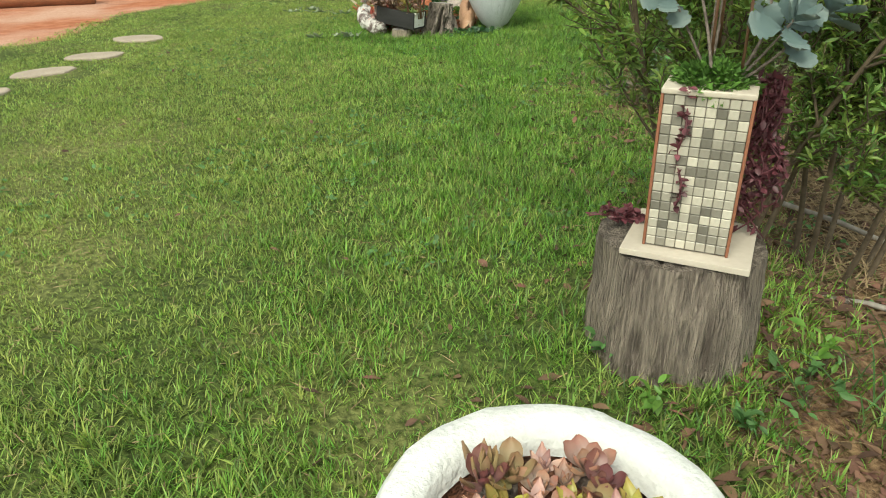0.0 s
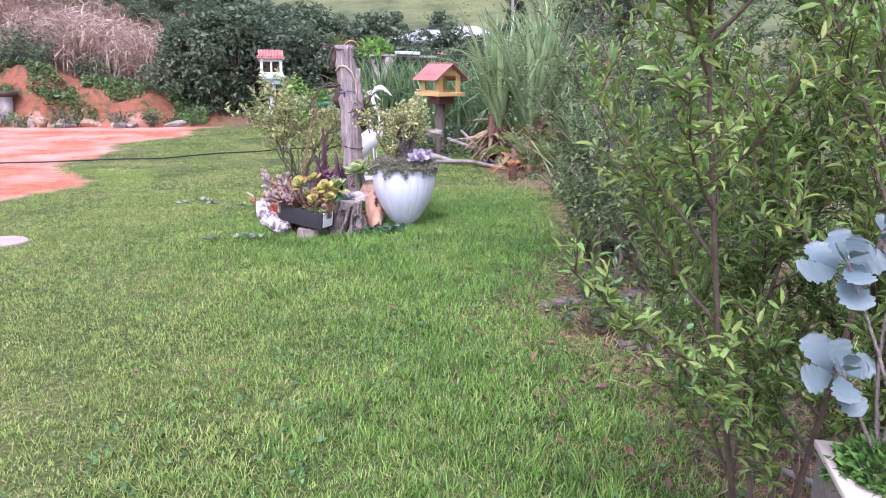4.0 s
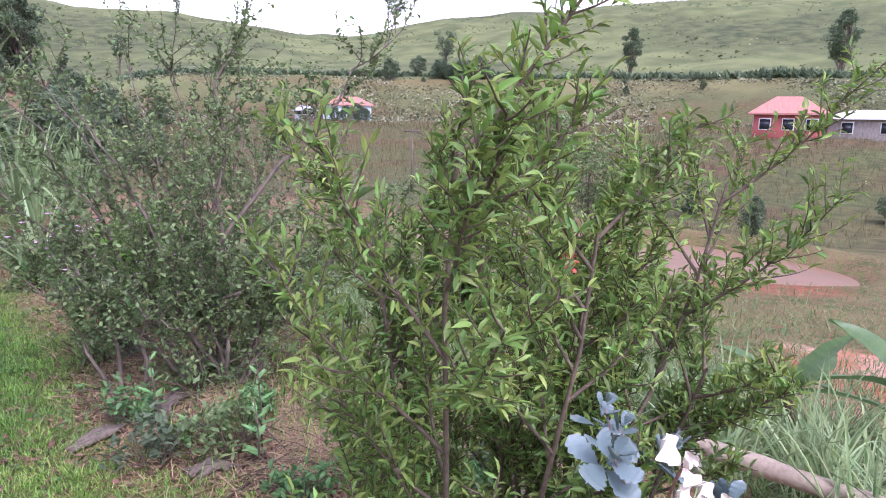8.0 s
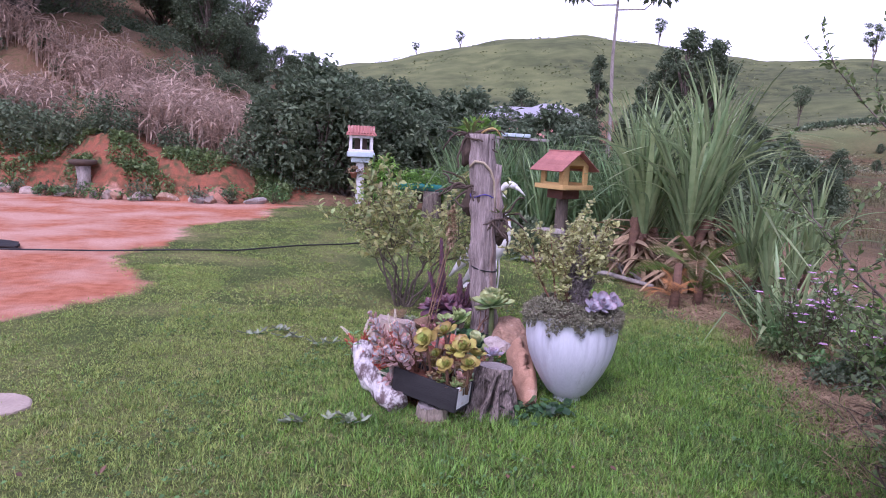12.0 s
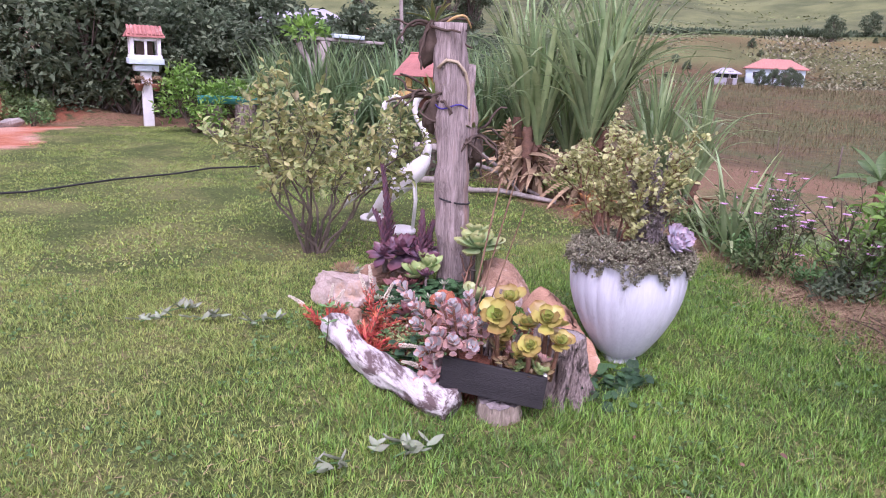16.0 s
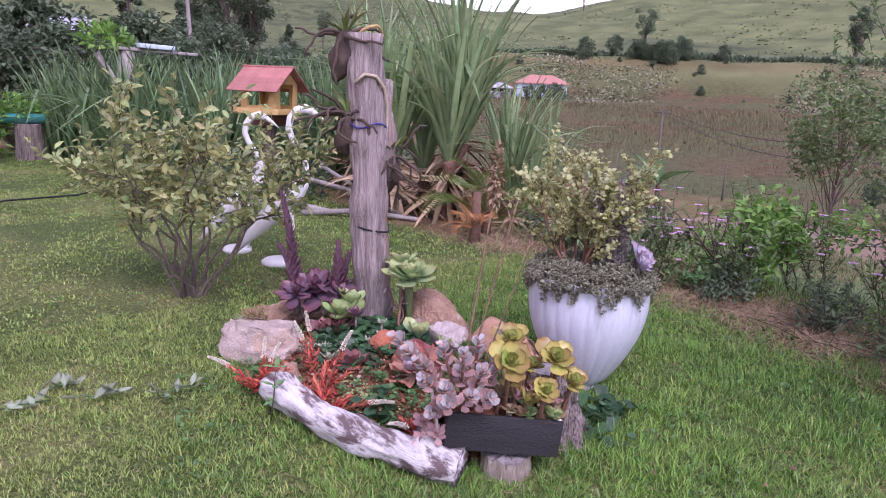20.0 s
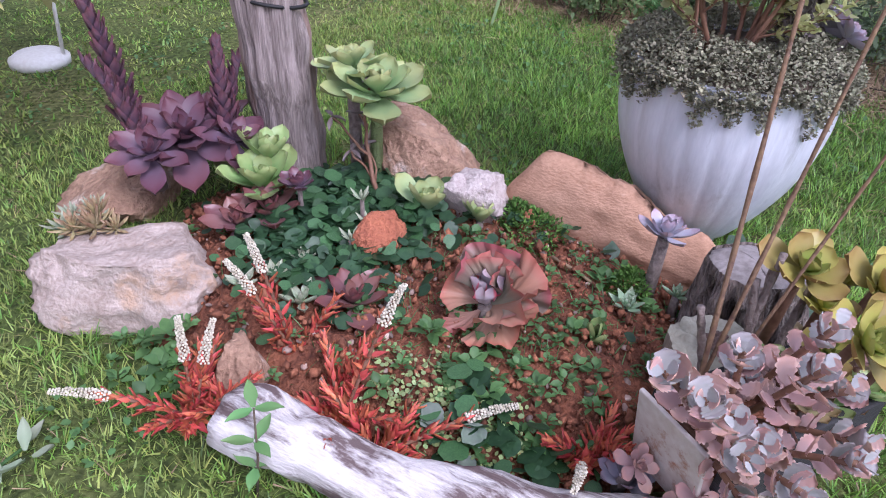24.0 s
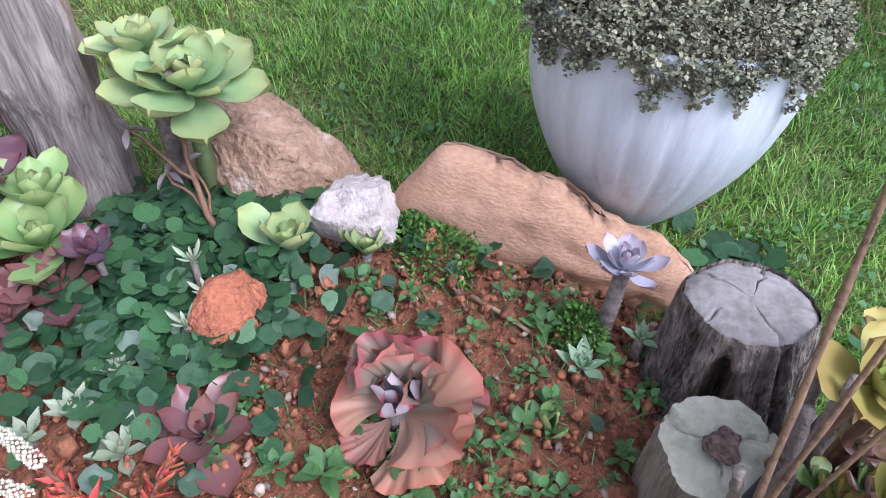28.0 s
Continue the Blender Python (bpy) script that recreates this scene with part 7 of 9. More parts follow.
SWORD = blade_strip(8, 0.5, 0.3)
SWORD_FEW = blade_strip(3)
SWORD_ARCH = blade_strip(10, 0.35, 0.9)
SWORD_BROKEN = blade_strip(10, 0.4, 0.4, 1.1)


def sword_clump(name, x, y, z, trunk, heads, count, length, width, mat, label, seed, lo=25, hi=85, spread=0.25, category="plant", group="", trunk_r=0.06, dead=0):
    g = np.random.default_rng(seed)
    t = thing(name, x, y, z, label, category, group)
    for h in range(heads):
        ox, oy = g.normal(0, spread, 2)
        th = trunk * g.uniform(0.6, 1.1)
        if trunk > 0.15:
            line = [(ox, oy, -0.05), (ox + g.normal(0, 0.04), oy + g.normal(0, 0.04), th * 0.5), (ox + g.normal(0, 0.07), oy + g.normal(0, 0.07), th)]
            put("trunk", mesh("trunk", *tube_data([Vector(line[0]).lerp(Vector(line[1]), k / 6) for k in range(6)] + [Vector(line[1]).lerp(Vector(line[2]), k / 6) for k in range(7)], [trunk_r * (1.25 if k % 2 else 0.9) for k in range(13)], 10, 0.2, seed=seed + h), M_PALMTRUNK), t)
            ox, oy = line[2][0], line[2][1]
        k = count
        base = np.stack([np.full(k, ox), np.full(k, oy), th + g.uniform(-0.12, 0.05, k) if trunk > 0.15 else g.uniform(0, 0.05, k)], -1)
        if trunk <= 0.15:
            base[:, :2] += g.normal(0, 0.08, (k, 2))
        s = length * g.uniform(0.55, 1.1, k)
        pitch = g.uniform(lo, hi, k)
        M = turns(base, g.uniform(0, 6.28, k), np.radians(pitch), g.normal(0, 0.15, k), np.stack([width * g.uniform(0.7, 1.25, k), s, s], -1))
        form = np.where(pitch < lo + 0.22 * (hi - lo), 1, 0)
        form[g.random(k) < 0.12] = 2
        for i, leaf in enumerate((SWORD, SWORD_ARCH, SWORD_BROKEN)):
            if (form == i).any():
                put("leaves", scatter_mesh("sword_leaves", leaf, M[form == i], mat), t)
        if dead:
            s = length * g.uniform(0.25, 0.5, dead)
            b2 = base[:1].repeat(dead, 0) - np.array([0, 0, 0.1]) - np.stack([np.zeros(dead), np.zeros(dead), g.uniform(0, 0.4 * th, dead)], -1)
            put("dry_leaves", scatter_mesh("dry_leaves", SWORD, turns(b2, g.uniform(0, 6.28, dead), np.radians(g.uniform(-75, 10, dead)), g.normal(0, 0.3, dead), np.stack([np.full(dead, width), s, s], -1)), M_STRAW), t, label="dry hanging leaves")
    return t


M_PALMTRUNK = material("ringed_brown_trunk", (0.24, 0.13, 0.08), (0.10, 0.06, 0.045), 0.95, 10, 60, 0.9, stretch=(1, 1, 3))
for (x, y, tr, hd, ct, ln, wd, sd) in ((2.45, 11.95, 0.95, 2, 52, 1.95, 0.075, 1), (3.05, 11.8, 0.9, 3, 52, 2.1, 0.075, 2), (3.1, 13.4, 0.8, 2, 48, 2.0, 0.06, 4), (3.75, 11.6, 0.45, 3, 46, 1.6, 0.06, 5), (3.6, 12.7, 0.7, 2, 46, 1.9, 0.06, 8), (3.7, 10.7, 0.2, 3, 34, 1.15, 0.05, 6)):
    sword_clump("sword_leaved_plant", x, y, float(lay(x, y)), tr, hd, ct, ln, wd, M_CANE, "tall plant with long grey-green sword leaves on a trunk", sd, spread=0.28, group="sword-leaved clumps", dead=30, lo=60, hi=90)
for i, (x, y) in enumerate(((1.0, 17.2), (1.7, 16.6), (2.4, 16.0), (2.2, 17.4), (3.0, 15.2), (3.2, 16.6), (1.4, 18.6), (0.6, 18.8), (3.6, 14.6), (4.0, 15.6), (2.6, 18.6))):
    sword_clump("cane_clump", x, y, float(lay(x, y)), 0.1, 4, 46, 2.1, 0.065, M_CANEDARK, "thick clump of tall green cane leaves", 20 + i, 60, 90, spread=0.36, group="cane clumps")
sword_clump("sword_leaved_plant", 2.95, 9.35, float(lay(2.95, 9.35)), 0.1, 2, 22, 1.05, 0.05, M_CANE, "arching sword-leaved plant behind the pot", 60, 30, 80, spread=0.08, group="sword-leaved clumps")
for (x, y, sd) in ((3.4, 2.4, 71), (3.9, 2.0, 72), (3.3, 1.6, 73), (4.4, 2.9, 74), (3.9, 3.4, 75)):
    sword_clump("tall_grass_clump", x, y, float(lay(x, y)), 0.1, 3, 40, 0.8, 0.022, M_CANE, "clump of long green grass on the bank", sd, 30, 85, spread=0.2, group="grass clumps on the bank")


def frond(n=22):
    """A feather palm leaf: paired leaflets along a bending rib."""
    v, f = [], []
    rib = [Vector((0, t * (1 - 0.2 * t), 0.35 * t - 0.75 * t * t)) for t in np.linspace(0, 1, n + 1)]
    for i in range(2, n + 1):
        p = rib[i]
        ln = 0.36 * math.sin(math.pi * (0.12 + 0.8 * i / n))
        for s in (-1, 1):
            k = len(v)
            tip = p + Vector((s * ln * 0.75, ln * 0.65, -0.10 * ln))
            v += [tuple(p), tuple(p + Vector((s * 0.02, 0.03, 0.01))), tuple(tip)]
            f.append((k, k + 1, k + 2))
    for i in range(n):
        k = len(v)
        a, b = rib[i], rib[i + 1]
        v += [tuple(a + Vector((-0.008, 0, 0))), tuple(a + Vector((0.008, 0, 0))), tuple(b + Vector((0.005, 0, 0))), tuple(b + Vector((-0.005, 0, 0)))]
        f.append((k, k + 1, k + 2, k + 3))
    return v, f


FROND = frond()
M_FROND = material("palm_fronds", (0.19, 0.26, 0.05), (0.09, 0.15, 0.04), 0.5, 3, 20, 0, island=0.3, thin=0.4)


def palm(x, y, z, fronds, length, label, seed, mat=None, dry=0, lo=20, hi=80):
    g = np.random.default_rng(seed)
    t = thing("small_palm", x, y, z, label, "palm", "small palms")
    k = fronds
    put("fronds", scatter_mesh("palm_fronds", FROND, turns(np.tile([0, 0, 0.12], (k, 1)), np.arange(k) * 2.4 + g.normal(0, 0.2, k), np.radians(g.uniform(lo, hi, k)), g.normal(0, 0.2, k), length * g.uniform(0.7, 1.1, k)), mat or M_FROND), t)
    if dry:
        put("dry_fronds", scatter_mesh("dry_fronds", FROND, turns(np.tile([0, 0, 0.45], (dry, 1)), g.uniform(0, 6.28, dry), np.radians(g.uniform(-40, 30, dry)), g.normal(0, 0.2, dry), length * g.uniform(0.3, 0.6, dry)), M_STRAW), t, label="dry brown fronds")
    put("trunk", mesh("trunk", *tube_data([(0, 0, -0.05), (0.01, 0, 0.2), (0.02, 0.01, 0.5)], [0.06, 0.05, 0.04], 9, 0.2), M_PALMTRUNK), t)


palm(2.75, 10.75, 0.0, 13, 0.85, "small yellow-green palm before the sword leaves", 3, dry=9)
palm(2.40, 10.55, 0.0, 9, 0.42, "dry orange palm tuft at the lawn's edge", 4, material("dry_orange_fronds", (0.52, 0.26, 0.09), (0.36, 0.16, 0.06), 0.8, 3, 20, 0, island=0.3), lo=0, hi=70)
palm(2.05, 21.5, 0.0, 12, 1.6, "green palm among the trees", 5)
# banana plants lower on the bank
M_BANANA = material("banana_leaf", (0.15, 0.24, 0.085), (0.075, 0.15, 0.05), 0.4, 3, 30, 0.1, island=0.3, stretch=(1, 6, 1), thin=0.4)
for (x, y, sd, tall, big) in ((16.5, 17.5, 3, 0.9, 1.15), (5.7, 1.55, 4, 0.55, 0.8), (4.4, 1.25, 5, 0.2, 0.75), (6.4, 2.6, 6, 0.35, 0.8)):
    z = float(lay(x, y))
    g = np.random.default_rng(sd)
    t = thing("banana_plant", x, y, z, "banana plant with broad torn green leaves", "plant", "banana plants")
    put("trunk", mesh("trunk", *tube_data([(0, 0, -0.1), (0.02, 0, tall * 0.5), (0.05, 0.02, tall)], [0.10, 0.08, 0.05], 10), M_PALMTRUNK), t)
    me = leaf_mesh("banana", M_BANANA, width=0.3, tip=0.4, cup=0.25, curl=-0.35, thick=0.0, peak=0.45, rows=12, cols=4, wave=0.02)
    for k in range(8):
        put("leaf", me, t, pose(0.05, 0.02, tall - 0.05, 0, 0, k * 137 + 20 * sd) @ pose(0, 0.03, 0, g.uniform(15, 70), g.uniform(-20, 20), 0) @ Matrix.Scale(big * g.uniform(0.8, 1.2), 4))


# ---- bird houses ----
def gable_house(name, x, y, z, turn, w, d, h, rise, wall, roof, label, tray=None, over=0.13, sill=0.0):
    t = thing(name, x, y, z, label, "bird house", "bird houses", turn=turn)
    part("tray", box_bm(w + 0.10, d + 0.10, 0.03, 0.004), wall, t)
    for sy in (-1, 1):
        part("tray_rim", box_bm(w + 0.12, 0.018, 0.07, 0.003, pose(0, sy * (d / 2 + 0.055), 0)), tray or wall, t)
    for sx in (-1, 1):
        part("tray_rim", box_bm(0.018, d + 0.09, 0.07, 0.003, pose(sx * (w / 2 + 0.052), 0, 0)), tray or wall, t)
        for sy in (-1, 1):
            part("corner_board", box_bm(0.10 * w / 0.5, 0.022, h, 0.003, pose(sx * (w / 2 - 0.05 * w / 0.5), sy * (d / 2 - 0.011), 0.03)), wall, t)
            part("side_board", box_bm(0.022, 0.08 * d / 0.5, h, 0.003, pose(sx * (w / 2 - 0.011), sy * (d / 2 - 0.04 * d / 0.5 - 0.024), 0.03)), wall, t)
        part("lower_board", box_bm(0.018, d - 0.21 * d / 0.5, 0.07, 0.002, pose(sx * (w / 2 - 0.012), 0, 0.03)), wall, t)
        part("upper_board", box_bm(0.018, d - 0.21 * d / 0.5, 0.05, 0.002, pose(sx * (w / 2 - 0.012), 0, h - 0.02)), wall, t)
    for sy in (-1, 1):
        v = [(-w / 2, 0, 0), (w / 2, 0, 0), (0, 0, rise), (-w / 2, 0.02, 0), (w / 2, 0.02, 0), (0, 0.02, rise)]
        put("gable", mesh("gable", v, [(0, 1, 2), (5, 4, 3), (0, 3, 4, 1), (1, 4, 5, 2), (2, 5, 3, 0)], wall, False), t, pose(0, sy * (d / 2 - 0.01) - 0.01, 0.032 + h))
    slope = math.hypot(w / 2 + over, rise * (1 + over / (w / 2)))
    ang = math.degrees(math.atan2(rise, w / 2))
    for sx in (-1, 1):
        eave = Matrix.Translation((0, 0, 0.036 + h + rise)) @ Matrix.Rotation(radians(180 if sx < 0 else 0), 4, 'Z') @ Matrix.Rotation(radians(ang), 4, 'Y')
        rows = 4
        for k in range(rows):
            part("roof_board", box_bm(slope / rows + 0.03, d + 0.20, 0.014, 0.003, eave @ pose(slope * (k + 0.5) / rows, 0, 0.010 - 0.002 * k, 0, 2.5, 0)), roof, t)
    part("ridge_cap", box_bm(0.06, d + 0.22, 0.022, 0.006, pose(0, 0, 0.05 + h + rise)), roof, t)
    return t


gable_house("yellow_bird_house", 1.86, 13.85, 1.06, 31, 0.50, 0.50, 0.33, 0.18, M_YELLOW, M_REDROOF, "yellow wooden bird house with a faded red roof")
box = part("under_box", box_bm(0.34, 0.34, 0.14, 0.004), material("dark_red_wood", (0.16, 0.06, 0.04), (0.09, 0.04, 0.03), 0.8, 8, 50, 0.4), None)
box.matrix_basis = pose(1.86, 13.85, 0.915, 0, 0, 31)
box.name = "wooden_box"
tagged(box, "dark red wooden box under the yellow bird house", "box")
stump("bird_house_stump", 1.86, 13.85, 0.93, 0.11, 0.09, "rough dark trunk carrying the yellow bird house", seed=12, grooves=12, side=M_BARK)
rock("rock", 1.55, 13.4, 0.42, (0.55, 0.30, 0.26), M_GREYWOOD, 31, "pale planted bowl-like stone beside the bird house", (0, 0, 10))
for (a, b, r) in (((1.6, 12.6, 0.02), (2.55, 11.6, 0.03), 0.035), ((1.9, 13.2, 0.35), (2.5, 11.9, 0.05), 0.03), ((1.2, 13.3, 0.05), (1.9, 12.4, 0.04), 0.045), ((2.1, 13.0, 0.5), (2.35, 12.0, 0.02), 0.025)):
    mid = (Vector(a) + Vector(b)) / 2 + Vector((0.04, 0.05, 0.05))
    ob = new("fallen_branch", mesh("fallen_branch", *tube_data([a, mid, b], [r, r * 0.9, r * 0.7], 9, 0.2), M_GREYWOOD))
    tagged(ob, "bare grey branch lying by the bird house", "branch", "fallen branches")
lump = [(1.2, 13.6, 0.35, 5), (1.45, 14.0, 0.30, 6), (2.2, 13.7, 0.33, 7)]
for (x, y, r, sd) in lump:
    tagged(new("low_bush", tuft_cloud("low_bush", (x, y, 0.1), (r, r, r * 1.3), 900, 0.07, M_LEAF_DARK, LEAF6, sd, 0.5)), "low dark bush round the bird house's foot", "bush", "low bushes")

# pale blue bird house on a white post
bh = thing("pale_blue_bird_house", -1.68, 20.6, 0, "pale blue bird house with red roof on a white post", "bird house", "bird houses", turn=6)
part("post", box_bm(0.20, 0.20, 1.15, 0.02), M_WHITE, bh, "white concrete post")
part("bracket", box_bm(0.46, 0.40, 0.14, 0.03, pose(0, 0, 1.10)), M_PALEBLUE, bh)
part("tray", box_bm(0.66, 0.56, 0.12, 0.012, pose(0, 0, 1.24)), M_PALEBLUE, bh)
for sx in (-1, 1):
    for sy in (-1, 1):
        part("corner_post", box_bm(0.07, 0.07, 0.36, 0.006, pose(sx * 0.25, sy * 0.2, 1.36)), M_WHITE, bh)
for sy in (-1, 1):
    part("mullion", box_bm(0.05, 0.05, 0.36, 0.006, pose(0, sy * 0.2, 1.36)), M_WHITE, bh)
    part("lintel", box_bm(0.58, 0.06, 0.07, 0.006, pose(0, sy * 0.2, 1.69)), M_WHITE, bh)
    part("window_sill", box_bm(0.60, 0.08, 0.06, 0.006, pose(0, sy * 0.21, 1.36)), M_WHITE, bh)
part("inner_box", box_bm(0.30, 0.22, 0.30, 0.01, pose(0, 0.05, 1.37)), M_DARKIN, bh)
v, f = [(-0.36, -0.32, 0), (0.36, -0.32, 0), (0.36, 0.32, 0), (-0.36, 0.32, 0), (-0.26, 0, 0.20), (0.26, 0, 0.20), (-0.36, -0.32, -0.03), (0.36, -0.32, -0.03), (0.36, 0.32, -0.03), (-0.36, 0.32, -0.03)], [(0, 1, 5, 4), (1, 2, 5), (2, 3, 4, 5), (3, 0, 4), (6, 7, 1, 0), (7, 8, 2, 1), (8, 9, 3, 2), (9, 6, 0, 3), (9, 8, 7, 6)]
put("roof", mesh("roof", v, f, M_REDROOF, False), bh, pose(0, 0, 1.79))
for k in range(9):
    part("roof_tile", box_bm(0.05, 0.34, 0.03, 0.012, pose(-0.30 + 0.075 * k, -0.17, 1.885, 32, 0, 0)), M_REDROOF, bh)
for sx in (-1, 1):
    put("hanging_pot", mesh("hanging_pot", *lathe_data([(0.05, 0), (0.09, 0.12), (0.10, 0.14)], 14), M_TERRA), bh, pose(sx * 0.16, -0.14, 0.72))
    put("pot_plant", tuft_cloud("pot_plant", (sx * 0.16, -0.14, 0.88), (0.13, 0.13, 0.10), 200, 0.06, M_STRAW, LEAF2, 3), bh)

# teal trough on stumps and the grey post with its shelf
stump("trough_stump", 0.06, 18.9, 0.60, 0.22, 0.2, "sawn brown stump under the teal trough", seed=14, grooves=18)
stump("trough_stump", -0.55, 19.0, 0.58, 0.18, 0.16, "dark sawn stump under the teal trough", seed=15, grooves=18)
teal = thing("teal_trough", -0.25, 18.95, 0.575, "teal painted trough with orange flowers painted on it", "planter", turn=-6)
prof = [(0.16 * math.cos(a), 0.16 * math.sin(a)) for a in np.linspace(math.pi, 2 * math.pi, 11)]
v = [(sx * 0.56, p[0] * sc, 0.17 + p[1] * sc) for sx in (-1, 1) for sc in (1.0, 0.88) for p in prof]
f = [(k, k + 1, 22 + k + 1, 22 + k) for k in range(10)] + [(11 + k + 1, 11 + k, 33 + k, 33 + k + 1) for k in range(10)]
f += [(k + 1, k, 11 + k, 12 + k) for k in range(10)] + [(22 + k, 23 + k, 34 + k, 33 + k) for k in range(10)] + [(0, 22, 33, 11), (10, 21, 43, 32)]
f += [tuple(range(11)), tuple(range(32, 21, -1))]
put("trough_shell", mesh("trough_shell", v, f, M_TEAL, False), teal)
put("greenery", tuft_cloud("trough_greenery", (0, 0, 0.17), (0.55, 0.18, 0.22), 700, 0.09, M_LEAF_BRIGHT, LEAF6, 5, 0.6), teal)
gp = thing("grey_post_shelf", 1.18, 17.3, 0, "grey weathered post with a plank shelf on top", "shelf")
part("shelf_plank", box_bm(1.5, 0.22, 0.05, 0.01, pose(0.35, 0, 1.80, 0, 1, 4)), M_GREYWOOD, gp)
part("shelf_plank", box_bm(0.55, 0.26, 0.07, 0.01, pose(0.42, -0.05, 1.852, 0, 1, 3)), M_PALEBLUE, gp, "pale painted board")
v, f = tube_data([(0.0, 0, 0), (0.03, 0, 0.6), (-0.02, 0, 1.2), (0.0, 0, 1.8)], [0.14, 0.12, 0.11, 0.13], 16, 0.25, 4, 6)
put("post_trunk", mesh("post_trunk", v, f, M_GREYWOOD), gp)
v, f = tube_data([(0.1, 0, 0.7), (-0.12, 0, 1.2), (-0.42, 0.02, 1.75)], [0.07, 0.06, 0.05], 10, 0.25, 4, 8)
put("brace", mesh("brace", v, f, M_GREYWOOD), gp)
put("shelf_plant", tuft_cloud("shelf_plant", (-0.28, 0, 1.90), (0.32, 0.16, 0.22), 260, 0.14, M_LEAF_BRIGHT, LEAF6, 8, 0.7), gp, label="leafy yellow-green plant")


# ---- bushes and flowers of the middle distance ----
def leafy_bush(name, x, y, r, h, mat, label, seed, leaf=0.09, count=1500, group="bushes", z=None):
    z = float(lay(x, y)) if z is None else z
    t = thing(name, x, y, z, label, "bush", group)
    limbs, sites = [], []
    rr = random.Random(seed)
    for k in range(7):
        a = rr.uniform(0, 6.28)
        grow(rr, (0, 0, -0.05), (0.6 * math.cos(a), 0.6 * math.sin(a), 1), h * rr.uniform(0.6, 0.95), 0.02 * h, 1, 5, 0.7, 0.05, limbs, sites, 0.2, 4, 0.5)
    tagged(put("branchwork", limbs_mesh("bush_branches", limbs, M_TWIG), t), kind="stuff")
    g = np.random.default_rng(seed)
    p = []
    for k in range(9):
        c = np.array([g.normal(0, r * 0.42), g.normal(0, r * 0.42), h * g.uniform(0.25, 0.8)])
        d = g.normal(0, 1, (count // 9, 3))
        d /= np.linalg.norm(d, axis=1)[:, None]
        p.append(c + d * np.array([r * 0.5, r * 0.5, h * 0.28]) * g.uniform(0.35, 1.0, (count // 9, 1)))
    p = np.concatenate(p)
    p = p[p[:, 2] > 0.03]
    k = len(p)
    s = leaf * g.uniform(0.6, 1.3, k)
    put("foliage", scatter_mesh("bush_foliage", LEAF6 if leaf < 0.12 else LEAF2, turns(p, g.uniform(0, 6.28, k), g.normal(0.2, 0.6, k), g.normal(0, 0.5, k), np.stack([s * 0.42, s, s], -1)), mat), t)
    return t


leafy_bush("bright_bush", 3.55, 8.35, 0.55, 0.85, M_LEAF_BRIGHT, "bright green rounded bush with pink flowers", 3, 0.085, 1500)
leafy_bush("bright_bush", -0.85, 19.3, 0.75, 1.3, M_LEAF_BRIGHT, "yellow-green bush beside the pale blue bird house", 4, 0.12, 1200)
leafy_bush("bright_bush", 0.1, 20.4, 0.7, 1.2, M_LEAF_BRIGHT, "yellow-green bush beside the teal trough", 5, 0.12, 900)
for i, (x, y, n) in enumerate(((2.75, 8.75, 14), (3.0, 8.25, 12), (2.9, 7.0, 8), (3.3, 9.3, 9), (3.9, 8.0, 9))):
    s, limbs, sites = shrub("periwinkle", x, y, float(lay(x, y)), 7, 0.62, 0.007, 1, 5, 0.5, 0.08, (0.06, 0.02), "leggy plant with lilac flowers at the lawn's edge", "flower", 100 + i, leafmat=M_LEAF_FINE, out=0.3, every=0.03, leafy=2, shape=LEAF6)
    tops = [p for p, r, d in limbs if d == 1][:7] + [p for p, r, d in limbs if d == 0][:n]
    bloom = scatter_mesh("flower", LEAF6, [np.array(pose(0, 0, 0, 0, 0, 72 * k) @ pose(0, 0, 0, 18, 0, 0) @ Matrix.Diagonal((0.034, 0.042, 0.04, 1))) for k in range(5)], M_PETAL_P)
    for line in tops:
        put("flower", bloom, s, Matrix.Translation(line[-1]), "lilac five-petalled flower")
g_ = np.random.default_rng(3)
for i in range(34):
    y = g_.uniform(3.2, 10.6)
    x = float(edge_x(y)) + abs(g_.normal(0.25, 0.35))
    leafy_bush("bank_weed", x, y, g_.uniform(0.12, 0.26), g_.uniform(0.15, 0.45), (M_LEAF_FINE, M_WEED, M_LEAF_DARK)[i % 3], "low leafy weed on the rough bank", 200 + i, 0.05, 260, "bank weeds")
for i, (x, y, h) in enumerate(((1.66, 5.12, 0.42), (1.62, 4.72, 0.22), (1.86, 4.45, 0.5), (1.72, 4.3, 0.35))):
    t = thing("broad_leaved_weed", x, y, 0, "upright weed with paired broad grey-green leaves", "weed", "broad-leaved weeds")
    line = [(0, 0, 0), (0.01, 0.01, h * 0.5), (0.0, 0.02, h)]
    put("stem", mesh("stem", *tube_data(line, [0.006, 0.005, 0.003], 6), M_TWIG), t)
    me = leaf_mesh("weed", M_WEEDLEAF if i else (M_WEEDLEAF := leaf_material("weed_leaf", (0.12, 0.26, 0.08), (0.16, 0.30, 0.10), 0.55)), width=0.42, tip=0.6, cup=0.2, curl=-0.12, thick=0.0, peak=0.42, rows=6, cols=4)
    nn = max(4, int(h * 28))
    for k in range(nn):
        q = 0.15 + 0.85 * k / nn
        put("leaf", me, t, pose(0, 0.02 * q, h * q, 0, 0, k * 90 + (k // 2) * 20) @ pose(0, 0.004, 0, 20 + 30 * q, 0, 0) @ Matrix.Scale(0.11 * (1.1 - 0.6 * q), 4))


